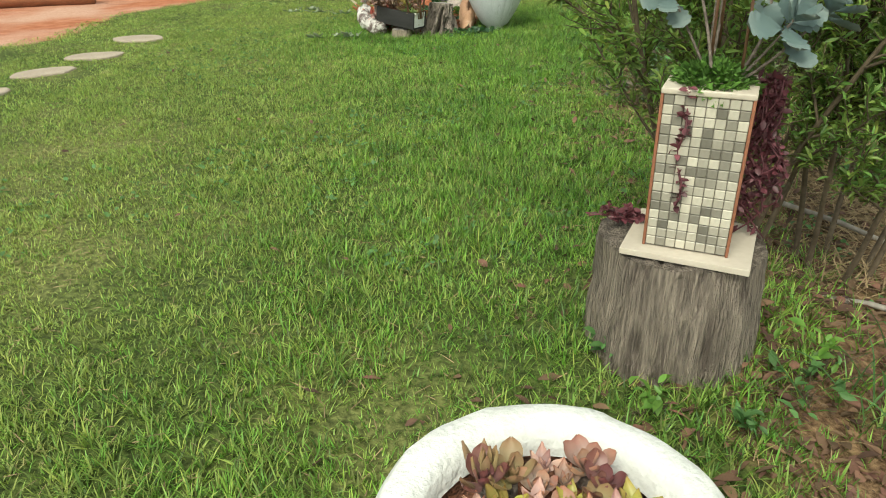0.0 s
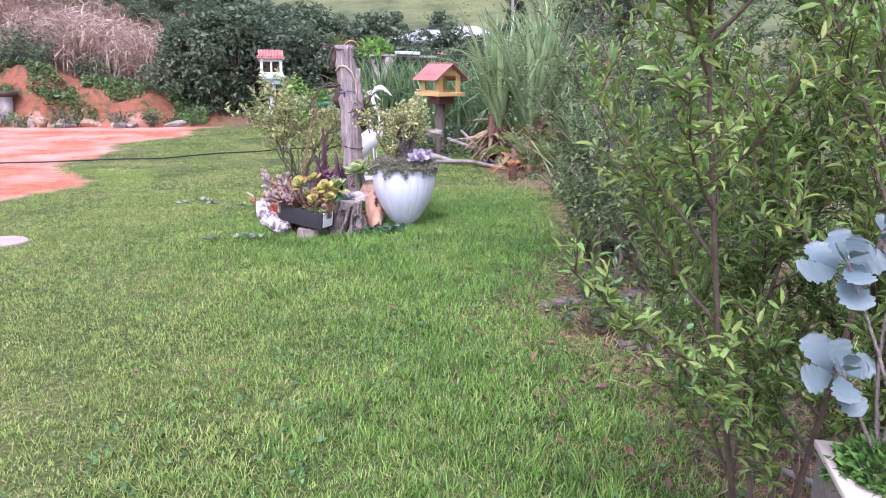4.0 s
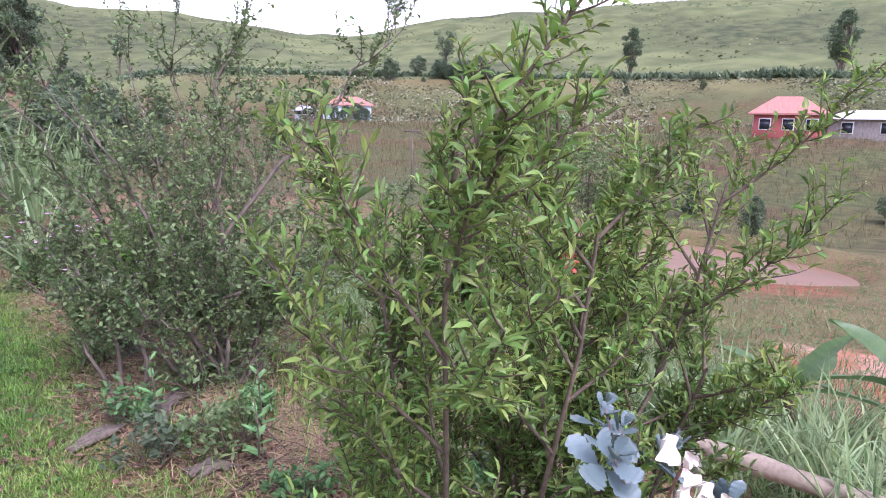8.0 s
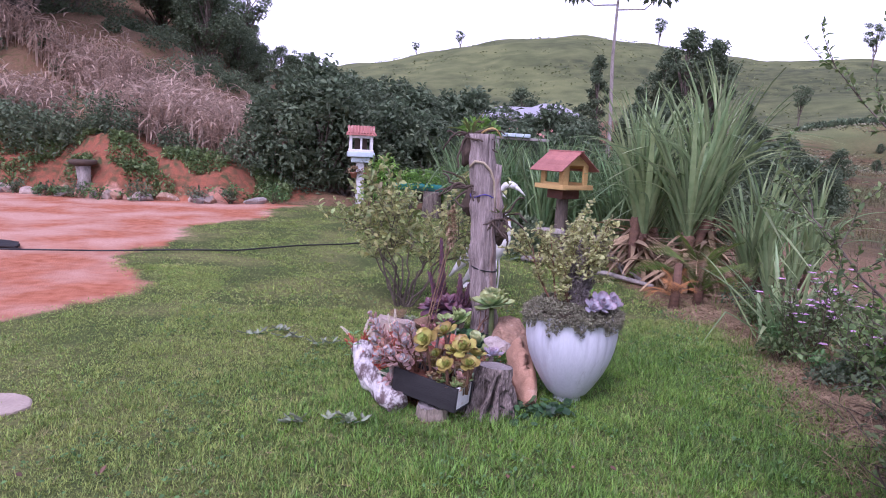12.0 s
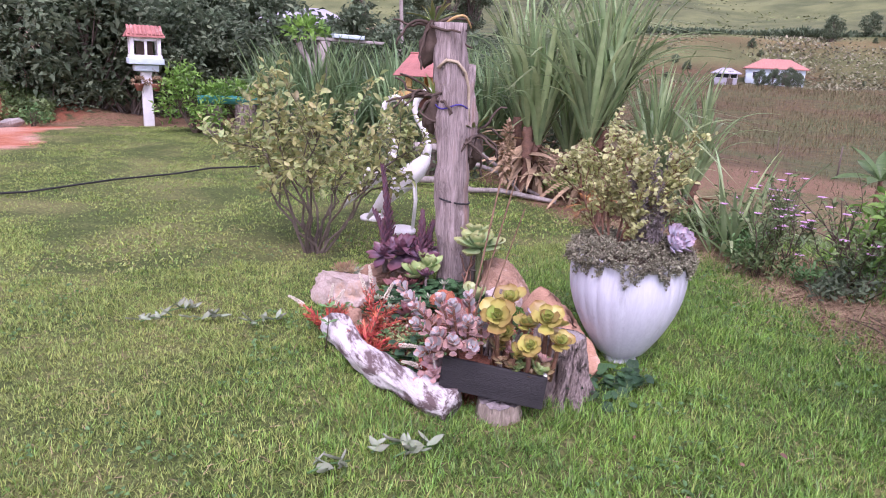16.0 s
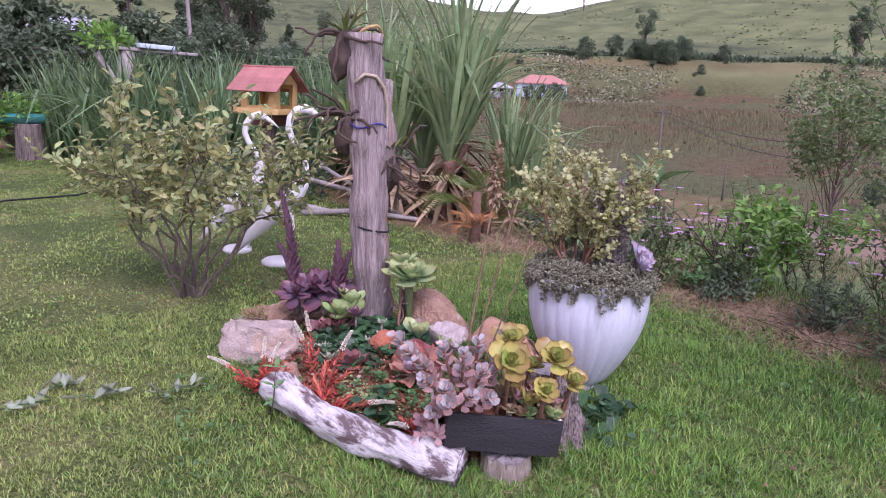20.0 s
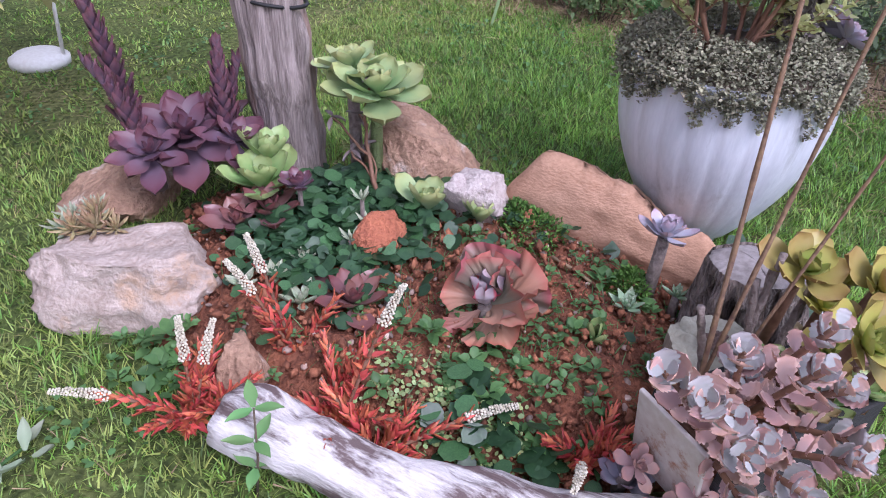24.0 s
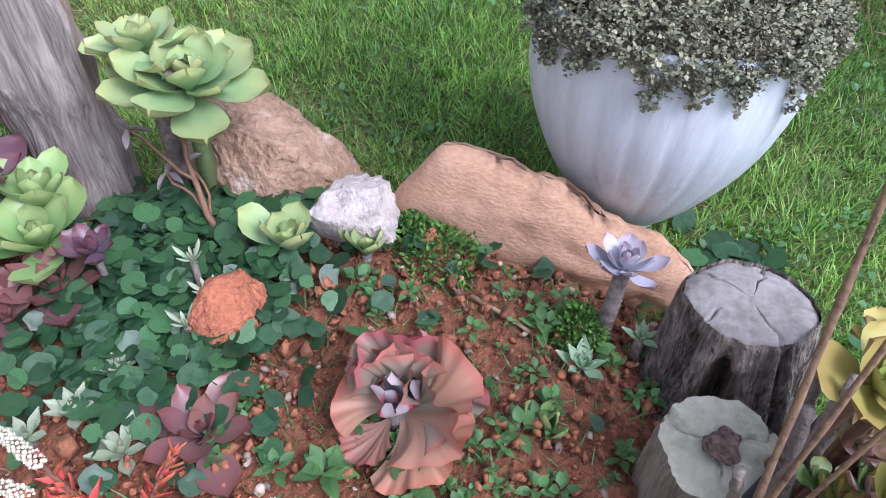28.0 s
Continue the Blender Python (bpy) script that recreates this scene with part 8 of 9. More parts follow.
for i, (x, y, r, h) in enumerate(((0.66, 1.98, 0.06, 0.09), (0.74, 1.78, 0.05, 0.10), (1.10, 1.80, 0.08, 0.12), (1.20, 1.92, 0.09, 0.14), (0.93, 1.70, 0.05, 0.08))):
    leafy_bush("stump_weed", x, y, r, h, (M_WEED, M_LEAF_BRIGHT)[i % 2], "leafy green weed at the foot of the stump", 240 + i, 0.042, 34, "weeds by the stump")
sword_clump("grass_tuft", 1.18, 1.84, float(lay(1.18, 1.84)), 0.1, 1, 60, 0.24, 0.008, M_WEED, "thick dark green grass tuft beside the stump", 66, 35, 85)
# a young plant sprouting over the whitewashed log
sprout = thing("young_sprout", -0.90, 8.28, 0.0, "young upright sprout with pointed bright green leaves", "plant")
put("stem", mesh("stem", *tube_data([(0, 0, 0), (0.01, -0.01, 0.12), (0.02, -0.01, 0.25)], [0.003, 0.003, 0.002], 6), M_TWIG), sprout)
for k in range(9):
    q = (0.35, 0.65, 1.0)[k // 3]
    put("leaf", leaf_mesh("weed", M_WEEDLEAF, width=0.42, tip=0.6, cup=0.2, curl=-0.12, thick=0.0, peak=0.42, rows=6, cols=4), sprout, pose(0.02 * q, -0.01 * q, 0.25 * q, 0, 0, 120 * k + 40 * (k // 3)) @ pose(0, 0.003, 0, 12 + 10 * q, 0, 0) @ Matrix.Scale(0.062, 4))


# ---- litter and dry grass on the bank ----
def strip_points(k, g, near=0.5, y0=0.6, y1=11.0):
    y = g.uniform(y0, y1, k)
    x = edge_x(y) + g.normal(0.35, near, k)
    return x, y


g_ = np.random.default_rng(17)
x, y = strip_points(62000, g_, 0.34, 2.4)
x = x + 0.22 * smooth01(7.0, 5.5, y) + 0.12
k = len(x)
s = g_.uniform(0.05, 0.16, k)
tagged(new("dry_grass", scatter_mesh("dry_grass", BLADE, turns(np.stack([x, y, lay(x, y) + 0.004], -1), g_.uniform(0, 6.28, k), g_.uniform(0.02, 0.7, k), g_.normal(0, 0.5, k), np.stack([np.full(k, 0.0045), s, s], -1)), M_STRAW, False)), "dry straw-coloured grass along the lawn's edge", "grass", kind="stuff")
k = 6000
x, y = strip_points(k, g_, 0.5, 3.2, 11.0)
s = g_.uniform(0.08, 0.24, k)
tagged(new("rough_grass", scatter_mesh("rough_grass", BLADE, turns(np.stack([x + 0.9, y, lay(x + 0.9, y)], -1), g_.uniform(0, 6.28, k), g_.uniform(0.5, 1.5, k), g_.normal(0, 0.4, k), np.stack([np.full(k, 0.006), s, s], -1)), M_BLADE, False)), "rough green grass on the bank", "grass", kind="stuff")
k = 4200
x, y = strip_points(k, g_, 0.5, 0.3, 6.5)
x = x - 0.15
tagged(new("fallen_leaves", scatter_mesh("fallen_leaves", LEAF6, turns(np.stack([x, y, lay(x, y) + 0.012], -1), g_.uniform(0, 6.28, k), g_.normal(0, 0.25, k), g_.normal(0, 0.3, k), np.stack([g_.uniform(0.012, 0.03, k), g_.uniform(0.03, 0.07, k), np.full(k, 0.04)], -1)), M_DEADLEAF)), "brown fallen leaves under the bushes", "leaves", kind="stuff")
k = 60
x, y = g_.uniform(-2.4, 1.4, k), g_.uniform(1.2, 7.0, k)
tagged(new("scattered_leaves", scatter_mesh("scattered_leaves", LEAF6, turns(np.stack([x, y, np.full(k, 0.035)], -1), g_.uniform(0, 6.28, k), g_.normal(0, 0.3, k), g_.normal(0, 0.3, k), np.stack([g_.uniform(0.012, 0.024, k), g_.uniform(0.025, 0.05, k), np.full(k, 0.03)], -1)), M_DEADLEAF)), "a few dead leaves lying on the lawn", "leaves", kind="stuff")
# litter, fallen twigs and seedlings round the twiggy bushes
k = 7000
x, y = g_.uniform(1.5, 4.4, k), g_.uniform(3.0, 8.2, k)
ok = x > edge_x(y) - 0.25 + g_.normal(0, 0.12, k)
x, y = x[ok], y[ok]
k = len(x)
s = g_.uniform(0.012, 0.045, k)
tagged(new("leaf_litter", scatter_mesh("leaf_litter", LEAF6, turns(np.stack([x, y, lay(x, y) + g_.uniform(0.006, 0.02, k)], -1), g_.uniform(0, 6.28, k), g_.normal(0, 0.3, k), g_.normal(0, 0.3, k), np.stack([s * 0.5, s, s], -1)), M_DEADLEAF)), "brown leaf litter under the twiggy bushes", "leaves", kind="stuff")
twig_bits = tube_data([(0, 0, 0), (0.06, 0.5, 0.03), (0, 1, 0)], [0.012, 0.010, 0.005], 5)
k = 700
x, y = g_.uniform(1.55, 4.0, k), g_.uniform(3.2, 7.6, k)
s = g_.uniform(0.12, 0.4, k)
ok = x > edge_x(y)
tagged(new("fallen_twigs", scatter_mesh("fallen_twigs", twig_bits, turns(np.stack([x, y, lay(x, y) + 0.02], -1), g_.uniform(0, 6.28, k), g_.uniform(0, 0.5, k), g_.normal(0, 0.3, k), s)[ok], M_TWIG)), "fallen dry twigs under the bushes", "twigs", kind="stuff")
# leaf and bark mulch under the bushes near the start
k = 5200
x, y = g_.uniform(1.05, 2.4, k), g_.uniform(0.2, 3.4, k)
x = x + 0.15 * np.sin(y * 3)
s = g_.uniform(0.008, 0.03, k)
tagged(new("bark_mulch", scatter_mesh("bark_mulch", LEAF6, turns(np.stack([x, y, lay(x, y) + g_.uniform(0.004, 0.02, k)], -1), g_.uniform(0, 6.28, k), g_.normal(0, 0.25, k), g_.normal(0, 0.3, k), np.stack([s * 0.5, s, s], -1)), M_DEADLEAF)), "brown leaf and bark mulch beside the stump", "mulch", kind="stuff")
# rank grass falling away to the valley
k = 60000
y = g_.uniform(-1.0, 14.0, k)
x = edge_x(y) + 2.0 + np.abs(g_.normal(0, 4.5, k))
s = g_.uniform(0.12, 0.4, k) * (0.7 + 0.5 * np.array([noise.noise((a * 0.7, b * 0.7, 4)) for a, b in zip(x, y)]))
tagged(new("rank_grass", scatter_mesh("rank_grass", BLADE, turns(np.stack([x, y, lay(x, y) - 0.01], -1), g_.uniform(0, 6.28, k), g_.uniform(0.4, 1.4, k), g_.normal(0, 0.4, k), np.stack([np.full(k, 0.012), s, s], -1)), M_LEAF_FINE, False)), "rank dull green grass and weeds on the slope below", "grass", kind="stuff")
# lawn weeds: little rosettes of broad leaves
k = 2600
x, y = g_.uniform(-2.6, 2.4, k), g_.uniform(1.0, 10.5, k)
ok = (~in_bed(x, y)) & (np.array([noise.noise((a * 0.8, b * 0.8, 7)) for a, b in zip(x, y)]) > 0.05)
x, y = np.repeat(x[ok], 4) + g_.normal(0, 0.02, 4 * ok.sum()), np.repeat(y[ok], 4) + g_.normal(0, 0.02, 4 * ok.sum())
k = len(x)
s = g_.uniform(0.012, 0.03, k)
tagged(new("lawn_weeds", scatter_mesh("lawn_weeds", LEAF6, turns(np.stack([x, y, g_.uniform(0.015, 0.04, k)], -1), g_.uniform(0, 6.28, k), g_.normal(0.2, 0.4, k), g_.normal(0, 0.3, k), np.stack([s * 0.7, s, s], -1)), M_WEED)), "small broad-leaved weeds in the lawn", "weeds", kind="stuff")

# pulled-up weeds lying on the lawn
for i, (x, y) in enumerate(((-1.15, 7.16), (-0.89, 7.22), (-0.82, 7.16), (-1.44, 8.86), (-1.15, 8.73), (-1.72, 8.92), (-1.57, 9.05))):
    t = thing("pulled_weed", x, y, 0.03, "wilted pulled weed lying on the grass", "weed", "pulled weeds")
    me = leaf_mesh("wilt", WILT if i else (WILT := leaf_material("wilted_leaf", (0.22, 0.27, 0.17), (0.28, 0.31, 0.22), 0.7)), width=0.4, tip=0.6, cup=0.5, curl=0.15, thick=0.0, peak=0.45, rows=5, cols=3)
    rr = random.Random(i)
    put("stem", mesh("stem", *tube_data([(-0.08, 0, 0), (0, 0.02, 0.01), (0.09, 0.03, 0)], [0.004] * 3, 5), M_WEED), t)
    for k in range(9):
        put("leaf", me, t, pose(rr.uniform(-0.09, 0.09), rr.uniform(-0.02, 0.04), 0.005, 0, 0, rr.uniform(0, 360)) @ pose(0, 0, 0, rr.uniform(0, 35), rr.uniform(-40, 40), 0) @ Matrix.Scale(rr.uniform(0.055, 0.095), 4))

# bark patches and sticks at the lawn's edge
for i, (x, y, ln, tr) in enumerate(((1.40, 5.20, 0.42, 12), (1.55, 4.45, 0.26, -20), (1.85, 5.3, 0.5, 30))):
    rr = random.Random(i)
    t = thing("bark_pile", x, y, 0.0, "flat pile of dark rotten bark on the grass", "bark", "bark pieces", turn=tr)
    for k in range(9):
        v, f = tube_data([(-ln / 2 * rr.uniform(0.4, 1), rr.uniform(-0.07, 0.07), 0.02), (0, rr.uniform(-0.06, 0.06), 0.035), (ln / 2 * rr.uniform(0.4, 1), rr.uniform(-0.07, 0.07), 0.02)], [0.012, 0.02, 0.01], 7, 0.4, seed=k)
        put("bark_strip", mesh("bark_strip", v, f, M_BARK), t)
for i, (a, b) in enumerate((((1.55, 3.2, 0.03), (1.9, 2.5, 0.05)), ((1.3, 2.4, 0.03), (1.75, 2.1, 0.06)))):
    tagged(new("dry_stick", mesh("dry_stick", *tube_data([a, ((a[0] + b[0]) / 2, (a[1] + b[1]) / 2 + 0.04, 0.05), b], [0.012, 0.01, 0.007], 7, 0.2, seed=i), M_GREYWOOD)), "grey dry stick lying on the bank", "stick", "dry sticks")
pole = new("bamboo_rail", mesh("bamboo_rail", *tube_data([(3.30 - 0.01 * i, 2.75 - 0.12 * i, 0.03 - 0.004 * i) for i in range(16)], [0.05 * (1.15 if i % 4 == 0 else 1) for i in range(16)], 12), material("pale_bamboo", (0.45, 0.38, 0.28), (0.26, 0.20, 0.15), 0.8, 6, 40, 0.3)))
tagged(pole, "pale dry pole railing along the bank", "rail")
for q in (2.6, 1.6, 1.0):
    zz = float(lay(3.25, q))
    tagged(new("rail_post", mesh("rail_post", *tube_data([(3.25, q, zz - 0.1), (3.25, q, 0.02)], [0.05, 0.045], 10, 0.1), M_GREYWOOD)), "short wooden post under the pole rail", "post", "rail posts")

# stepping slabs, the long log and the hose on the yard side
for i, (x, y, r) in enumerate(((-2.92, 7.35, 0.22), (-2.95, 6.50, 0.20), (-3.05, 5.85, 0.20), (-3.15, 5.1, 0.22))):
    n = 18
    v, f = [], []
    rr = random.Random(i)
    for zz, q in ((0.0, 1.0), (0.042, 1.0), (0.05, 0.95)):
        for k in range(n):
            a = 2 * math.pi * k / n
            q2 = r * q * (1 + 0.16 * noise.noise((math.cos(a) * 1.5 + i * 5, math.sin(a) * 1.5, 0)))
            v.append((q2 * math.cos(a) * 1.15, q2 * math.sin(a) * 0.75, zz))
    for j in range(2):
        f += [(j * n + k, j * n + (k + 1) % n, (j + 1) * n + (k + 1) % n, (j + 1) * n + k) for k in range(n)]
    f.append(tuple(2 * n + k for k in range(n)))
    ob = new("stepping_stone", mesh("stepping_stone", v, f, M_STONEFLAT, False))
    ob.matrix_basis = pose(x, y, -0.028, 0, 0, 20 * i)
    tagged(ob, "flat pale stepping slab set in the lawn", "paving stone", "stepping stones")
M_ORANGELOG = material("orange_brown_log", (0.40, 0.17, 0.09), (0.20, 0.085, 0.05), 0.85, 5, 40, 0.6, stretch=(1, 4, 4))
for (a, b, r, sd) in (((-4.75, 10.2, 0.13), (-8.5, 9.0, 0.13), 0.14, 1), ((-5.1, 10.9, 0.10), (-8.5, 10.3, 0.10), 0.10, 2)):
    t = thing("fallen_log", *a, "long orange-brown log lying on the red yard", "log", "logs on the yard")
    d = Vector(b) - Vector(a)
    v, f = tube_data([d * q for q in np.linspace(0, 1, 14)], [r * (1 + 0.06 * math.sin(k)) for k in range(14)], 18, 0.15, 4, sd)
    put("log_body", mesh("log_body", v, f, M_ORANGELOG), t)
hp = [(-7.5, 12.3), (-5.58, 12.49), (-4.5, 12.6), (-3.52, 12.9), (-2.9, 13.13), (-2.1, 13.7), (-1.43, 14.15), (-0.98, 14.46), (-0.2, 14.7), (0.5, 15.4)]
tagged(new("garden_hose", mesh("garden_hose", *tube_data([(a, b, 0.035 + 0.01 * math.sin(a * 5)) for a, b in hp], [0.011] * len(hp), 8), M_HOSE)), "black hose lying across the lawn and yard", "hose")
tagged(new("debris_mound", rock_mesh("debris_mound", (0.9, 0.5, 0.16), M_BLACK, 4)), "low dark heap of debris on the yard", "heap").matrix_basis = pose(-6.0, 12.8, 0.03)

# stones, bench pieces and a stone bird bath at the foot of the red bank
bath = thing("stone_bird_bath", -8.2, 20.3, 0, "dark stone bird bath on a rough pillar before the bank", "bird bath")
put("pillar", mesh("pillar", *tube_data([(0, 0, 0), (0.02, 0, 0.4), (0, 0, 0.72)], [0.2, 0.15, 0.17], 14, 0.2), M_GREYWOOD), bath)
put("basin", mesh("basin", *lathe_data([(0.12, 0.70), (0.30, 0.78), (0.31, 0.86), (0.26, 0.87), (0.05, 0.82)], 20), M_DARKIN), bath)
g_ = np.random.default_rng(23)
for i in range(26):
    x = -12.5 + 8.2 * i / 26 + g_.normal(0, 0.2)
    rock("rock", x, 20.2 - 0.5 * math.sin(x * 0.7) + g_.normal(0, 0.12), 0.08, (g_.uniform(0.3, 0.8), g_.uniform(0.25, 0.4), g_.uniform(0.2, 0.35)), (M_ROCK_PALE, M_GREYWOOD, M_ROCK_BROWN)[i % 3], 50 + i, "rough stone at the foot of the red bank", (0, 0, g_.uniform(0, 180)))
for i in range(16):
    x = -12.0 + 8.5 * i / 16 + g_.normal(0, 0.3)
    leafy_bush("border_plant", x, 20.1 - 0.5 * math.sin(x * 0.7), 0.3, g_.uniform(0.2, 0.5), (M_LEAF_DARK, M_WEED)[i % 2], "leafy border plant before the red bank", 300 + i, 0.09, 160, "border plants")

# ---- slope above the bank: dried corn, undergrowth ----
g_ = np.random.default_rng(29)
k = 3900
x, y = g_.uniform(-20, -3.5, k), g_.uniform(22.0, 30.5, k)
ok = (np.array([noise.noise((a * 0.25, b * 0.35, 2)) for a, b in zip(x, y)]) > -0.22)
x, y = x[ok], y[ok]
Ms = []
for a, b in zip(x, y):
    zz = float(lay(a, b))
    h = g_.uniform(1.0, 1.7)
    nn = 9
    Ms.append(turns(np.stack([np.full(nn, a), np.full(nn, b), zz + h * g_.uniform(0.25, 1.0, nn)], -1), g_.uniform(0, 6.28, nn), g_.uniform(-1.1, 0.7, nn), g_.normal(0, 0.4, nn), np.stack([np.full(nn, 0.05), g_.uniform(0.35, 0.7, nn), np.full(nn, 0.9)], -1)))
    Ms.append(turns([[a, b, zz]], [g_.uniform(0, 6.28)], [1.5], [0], [[0.05, h, h]]))
tagged(new("dried_corn", scatter_mesh("dried_corn", SWORD_FEW, np.concatenate(Ms), M_CORN)), "field of dried pinkish corn stalks on the slope", "corn", kind="stuff")
under = []
for i in range(190):
    a, b = (g_.uniform(-26, -1.5), 22.5 + 24 * g_.random() ** 0.7) if i % 8 else (g_.uniform(-15, -3), 21.6 + abs(g_.normal(0, 0.5)))
    under.append((a, b, g_.uniform(0.4, 1.0)))
p, sz = [], []
for a, b, r in under:
    zz = float(lay(a, b))
    d = g_.normal(0, 1, (420, 3))
    d /= np.linalg.norm(d, axis=1)[:, None]
    p.append(np.array([a, b, zz + r * 0.5]) + d * np.array([r, r, r * 0.75]) * g_.uniform(0.5, 1, (420, 1)))
p = np.concatenate(p)
k = len(p)
s = g_.uniform(0.07, 0.17, k)
tagged(new("undergrowth", scatter_mesh("undergrowth", LEAF2, turns(p, g_.uniform(0, 6.28, k), g_.normal(0, 0.6, k), g_.normal(0, 0.6, k), np.stack([s * 0.5, s, s], -1)), M_LEAF_DARK)), "dark green undergrowth covering the slope", "undergrowth", kind="stuff")


# plants clinging to the red face of the bank
k = 20000
x = g_.uniform(-14, -3.5, k)
y = 20.6 - 0.5 * np.sin(x * 0.7) + g_.uniform(0, 1.3, k)
ok = np.array([noise.noise((a * 0.9, b * 1.4, 5)) for a, b in zip(x, y)]) > 0.0
x, y = x[ok], y[ok]
k = len(x)
s = g_.uniform(0.06, 0.16, k)
tagged(new("bank_plants", scatter_mesh("bank_plants", LEAF6, turns(np.stack([x, y, lay(x, y) + g_.uniform(0, 0.15, k)], -1), g_.uniform(0, 6.28, k), g_.normal(0.2, 0.6, k), g_.normal(0, 0.5, k), np.stack([s * 0.4, s, s], -1)), M_LEAF_FINE)), "green weeds clinging to the red bank", "weeds", kind="stuff")


# ---- trees ----
def tree(name, seed, height, crown, mat, label, trunk=0.25, clumps=26, per=130, leaf=0.28, shape="round", bare=0.35, group="trees"):
    g = np.random.default_rng(seed)
    rr = random.Random(seed)
    t = thing(name, 0, 0, 0, label, "tree", group)
    limbs, sites = [], []
    grow(rr, (0, 0, -0.3), (0, 0, 1), height * 0.8, trunk, 0, 0, 0.5, 0.1, limbs, sites, 0.05, 7)
    spine = limbs[0][0]
    centres = []
    for k in range(clumps):
        q = bare + (1 - bare) * (k + g.random()) / clumps
        wide = crown * (math.sin(math.pi * min(1, 0.15 + 0.8 * (q - bare) / (1 - bare))) if shape == "round" else (1.15 - q) * 1.1 if shape == "cone" else (0.35 + 0.65 * q))
        a = g.uniform(0, 6.28)
        c = Vector((wide * math.cos(a) * g.uniform(0.3, 1), wide * math.sin(a) * g.uniform(0.3, 1), height * (0.12 + 0.86 * q)))
        centres.append(c)
        i = min(int(max(0.1, q - 0.22) * 7), 6)
        limbs.append(([spine[i], spine[i].lerp(c, 0.5) + Vector((0, 0, -0.05 * height * 0.2)), c], [trunk * 0.35, trunk * 0.22, trunk * 0.08], 1))
    put("trunk", limbs_mesh(name + "_trunk", limbs, M_BARK), t)
    p = []
    for c in centres:
        r = crown * g.uniform(0.24, 0.42)
        d = g.normal(0, 1, (per, 3))
        d /= np.linalg.norm(d, axis=1)[:, None]
        p.append(np.array(c) + d * np.array([r, r, r * 0.7]) * g.uniform(0.45, 1.05, (per, 1)))
    p = np.concatenate(p)
    k = len(p)
    s = leaf * g.uniform(0.6, 1.3, k)
    put("crown", scatter_mesh(name + "_crown", LEAF2, turns(p, g.uniform(0, 6.28, k), g.normal(0, 0.6, k), g.normal(0, 0.6, k), np.stack([s * 0.55, s, s], -1)), mat), t)
    return t


def stand(proto, spots, g):
    """Copies of a tree, each turned and sized."""
    first = True
    for x, y, s in spots:
        m = pose(x, y, float(lay(x, y)), 0, 0, g.uniform(0, 360)) @ Matrix.Scale(s, 4)
        if first:
            proto.matrix_basis = m
            proto.scale = (s, s, s)
            first = False
        else:
            c = copy_thing(proto, pose(x, y, float(lay(x, y)), 0, 0, g.uniform(0, 360)))
            c.scale = (s, s, s)


def polar(b, r):
    return -1 + r * math.sin(radians(b)), 5 + r * math.cos(radians(b))


gt = np.random.default_rng(31)
t_round = tree("broadleaf_tree", 1, 7.0, 2.7, M_LEAF_DARK, "dark green broadleaf tree on the hillside", 0.22, 34, 190, 0.27, "round", 0.12, group="hillside trees")
spots = []
for i in range(130):
    b = gt.uniform(-46, 3) if i < 84 else gt.uniform(-50, -22)
    r = gt.uniform(29, 78) if b < -27 else gt.uniform(44, 80)
    spots.append((*polar(b, r), gt.uniform(0.8, 1.3) * (1.2 if b < -19 else 0.8 if b < -14 else 0.45)))
stand(t_round, spots, gt)
t_airy = tree("airy_tree", 2, 9.0, 2.6, M_LEAF_DARK, "tall loose-crowned tree against the sky", 0.18, 20, 110, 0.32, "fan", 0.45, group="tall trees")
stand(t_airy, [(*polar(-12.6, 62), 0.8), (*polar(-9, 66), 0.4), (*polar(-26, 60), 1.0), (*polar(-18, 58), 0.8), (*polar(-33, 50), 1.0), (*polar(-1, 70), 0.6), (*polar(55, 160), 1.1), (*polar(63, 380), 1.5), (*polar(50.5, 330), 1.9), (*polar(34, 340), 1.9), (*polar(4, 420), 1.3), (*polar(0.5, 415), 1.0), (*polar(19.5, 400), 1.6), (*polar(30, 200), 1.1)], gt)
t_dark = tree("dense_dark_tree", 3, 13.0, 3.4, M_LEAF_DARK, "tall dense dark tree in the valley", 0.3, 40, 150, 0.45, "round", 0.12, group="tall trees")
stand(t_dark, [(*polar(22.3, 92), 1.0), (*polar(24.2, 96), 0.95), (*polar(20.8, 100), 0.8), (*polar(69.5, 190), 0.9), (*polar(84, 190), 1.1)], gt)
t_cone = tree("cone_tree", 4, 9.0, 1.6, M_LEAF_DARK, "dark narrow conifer in the valley", 0.16, 26, 110, 0.4, "cone", 0.08, group="conifers")
stand(t_cone, [(*polar(15.6, 90), 1.05), (*polar(19, 80), 0.7), (*polar(27, 95), 0.7)], gt)
t_low = tree("hedge_bush", 5, 2.6, 1.3, M_LEAF_DARK, "dark green leafy bush at the lawn's far edge", 0.08, 22, 150, 0.17, "round", 0.0, group="far bushes")
spots = [(-4.4, 22.4, 0.7), (-3.6, 22.2, 1.0), (-2.8, 22.4, 1.1), (-2.0, 22.6, 1.0), (-1.0, 22.8, 1.0), (0.1, 22.8, 0.9), (1.2, 22.6, 0.9), (2.4, 22.0, 0.8), (3.6, 21.0, 0.8), (4.8, 19.6, 0.8), (6.0, 18.0, 0.8), (-3.2, 23.6, 1.3), (-0.4, 24.5, 1.2), (1.6, 25, 1.2), (4, 25, 1.1), (6.5, 22, 1.0)]
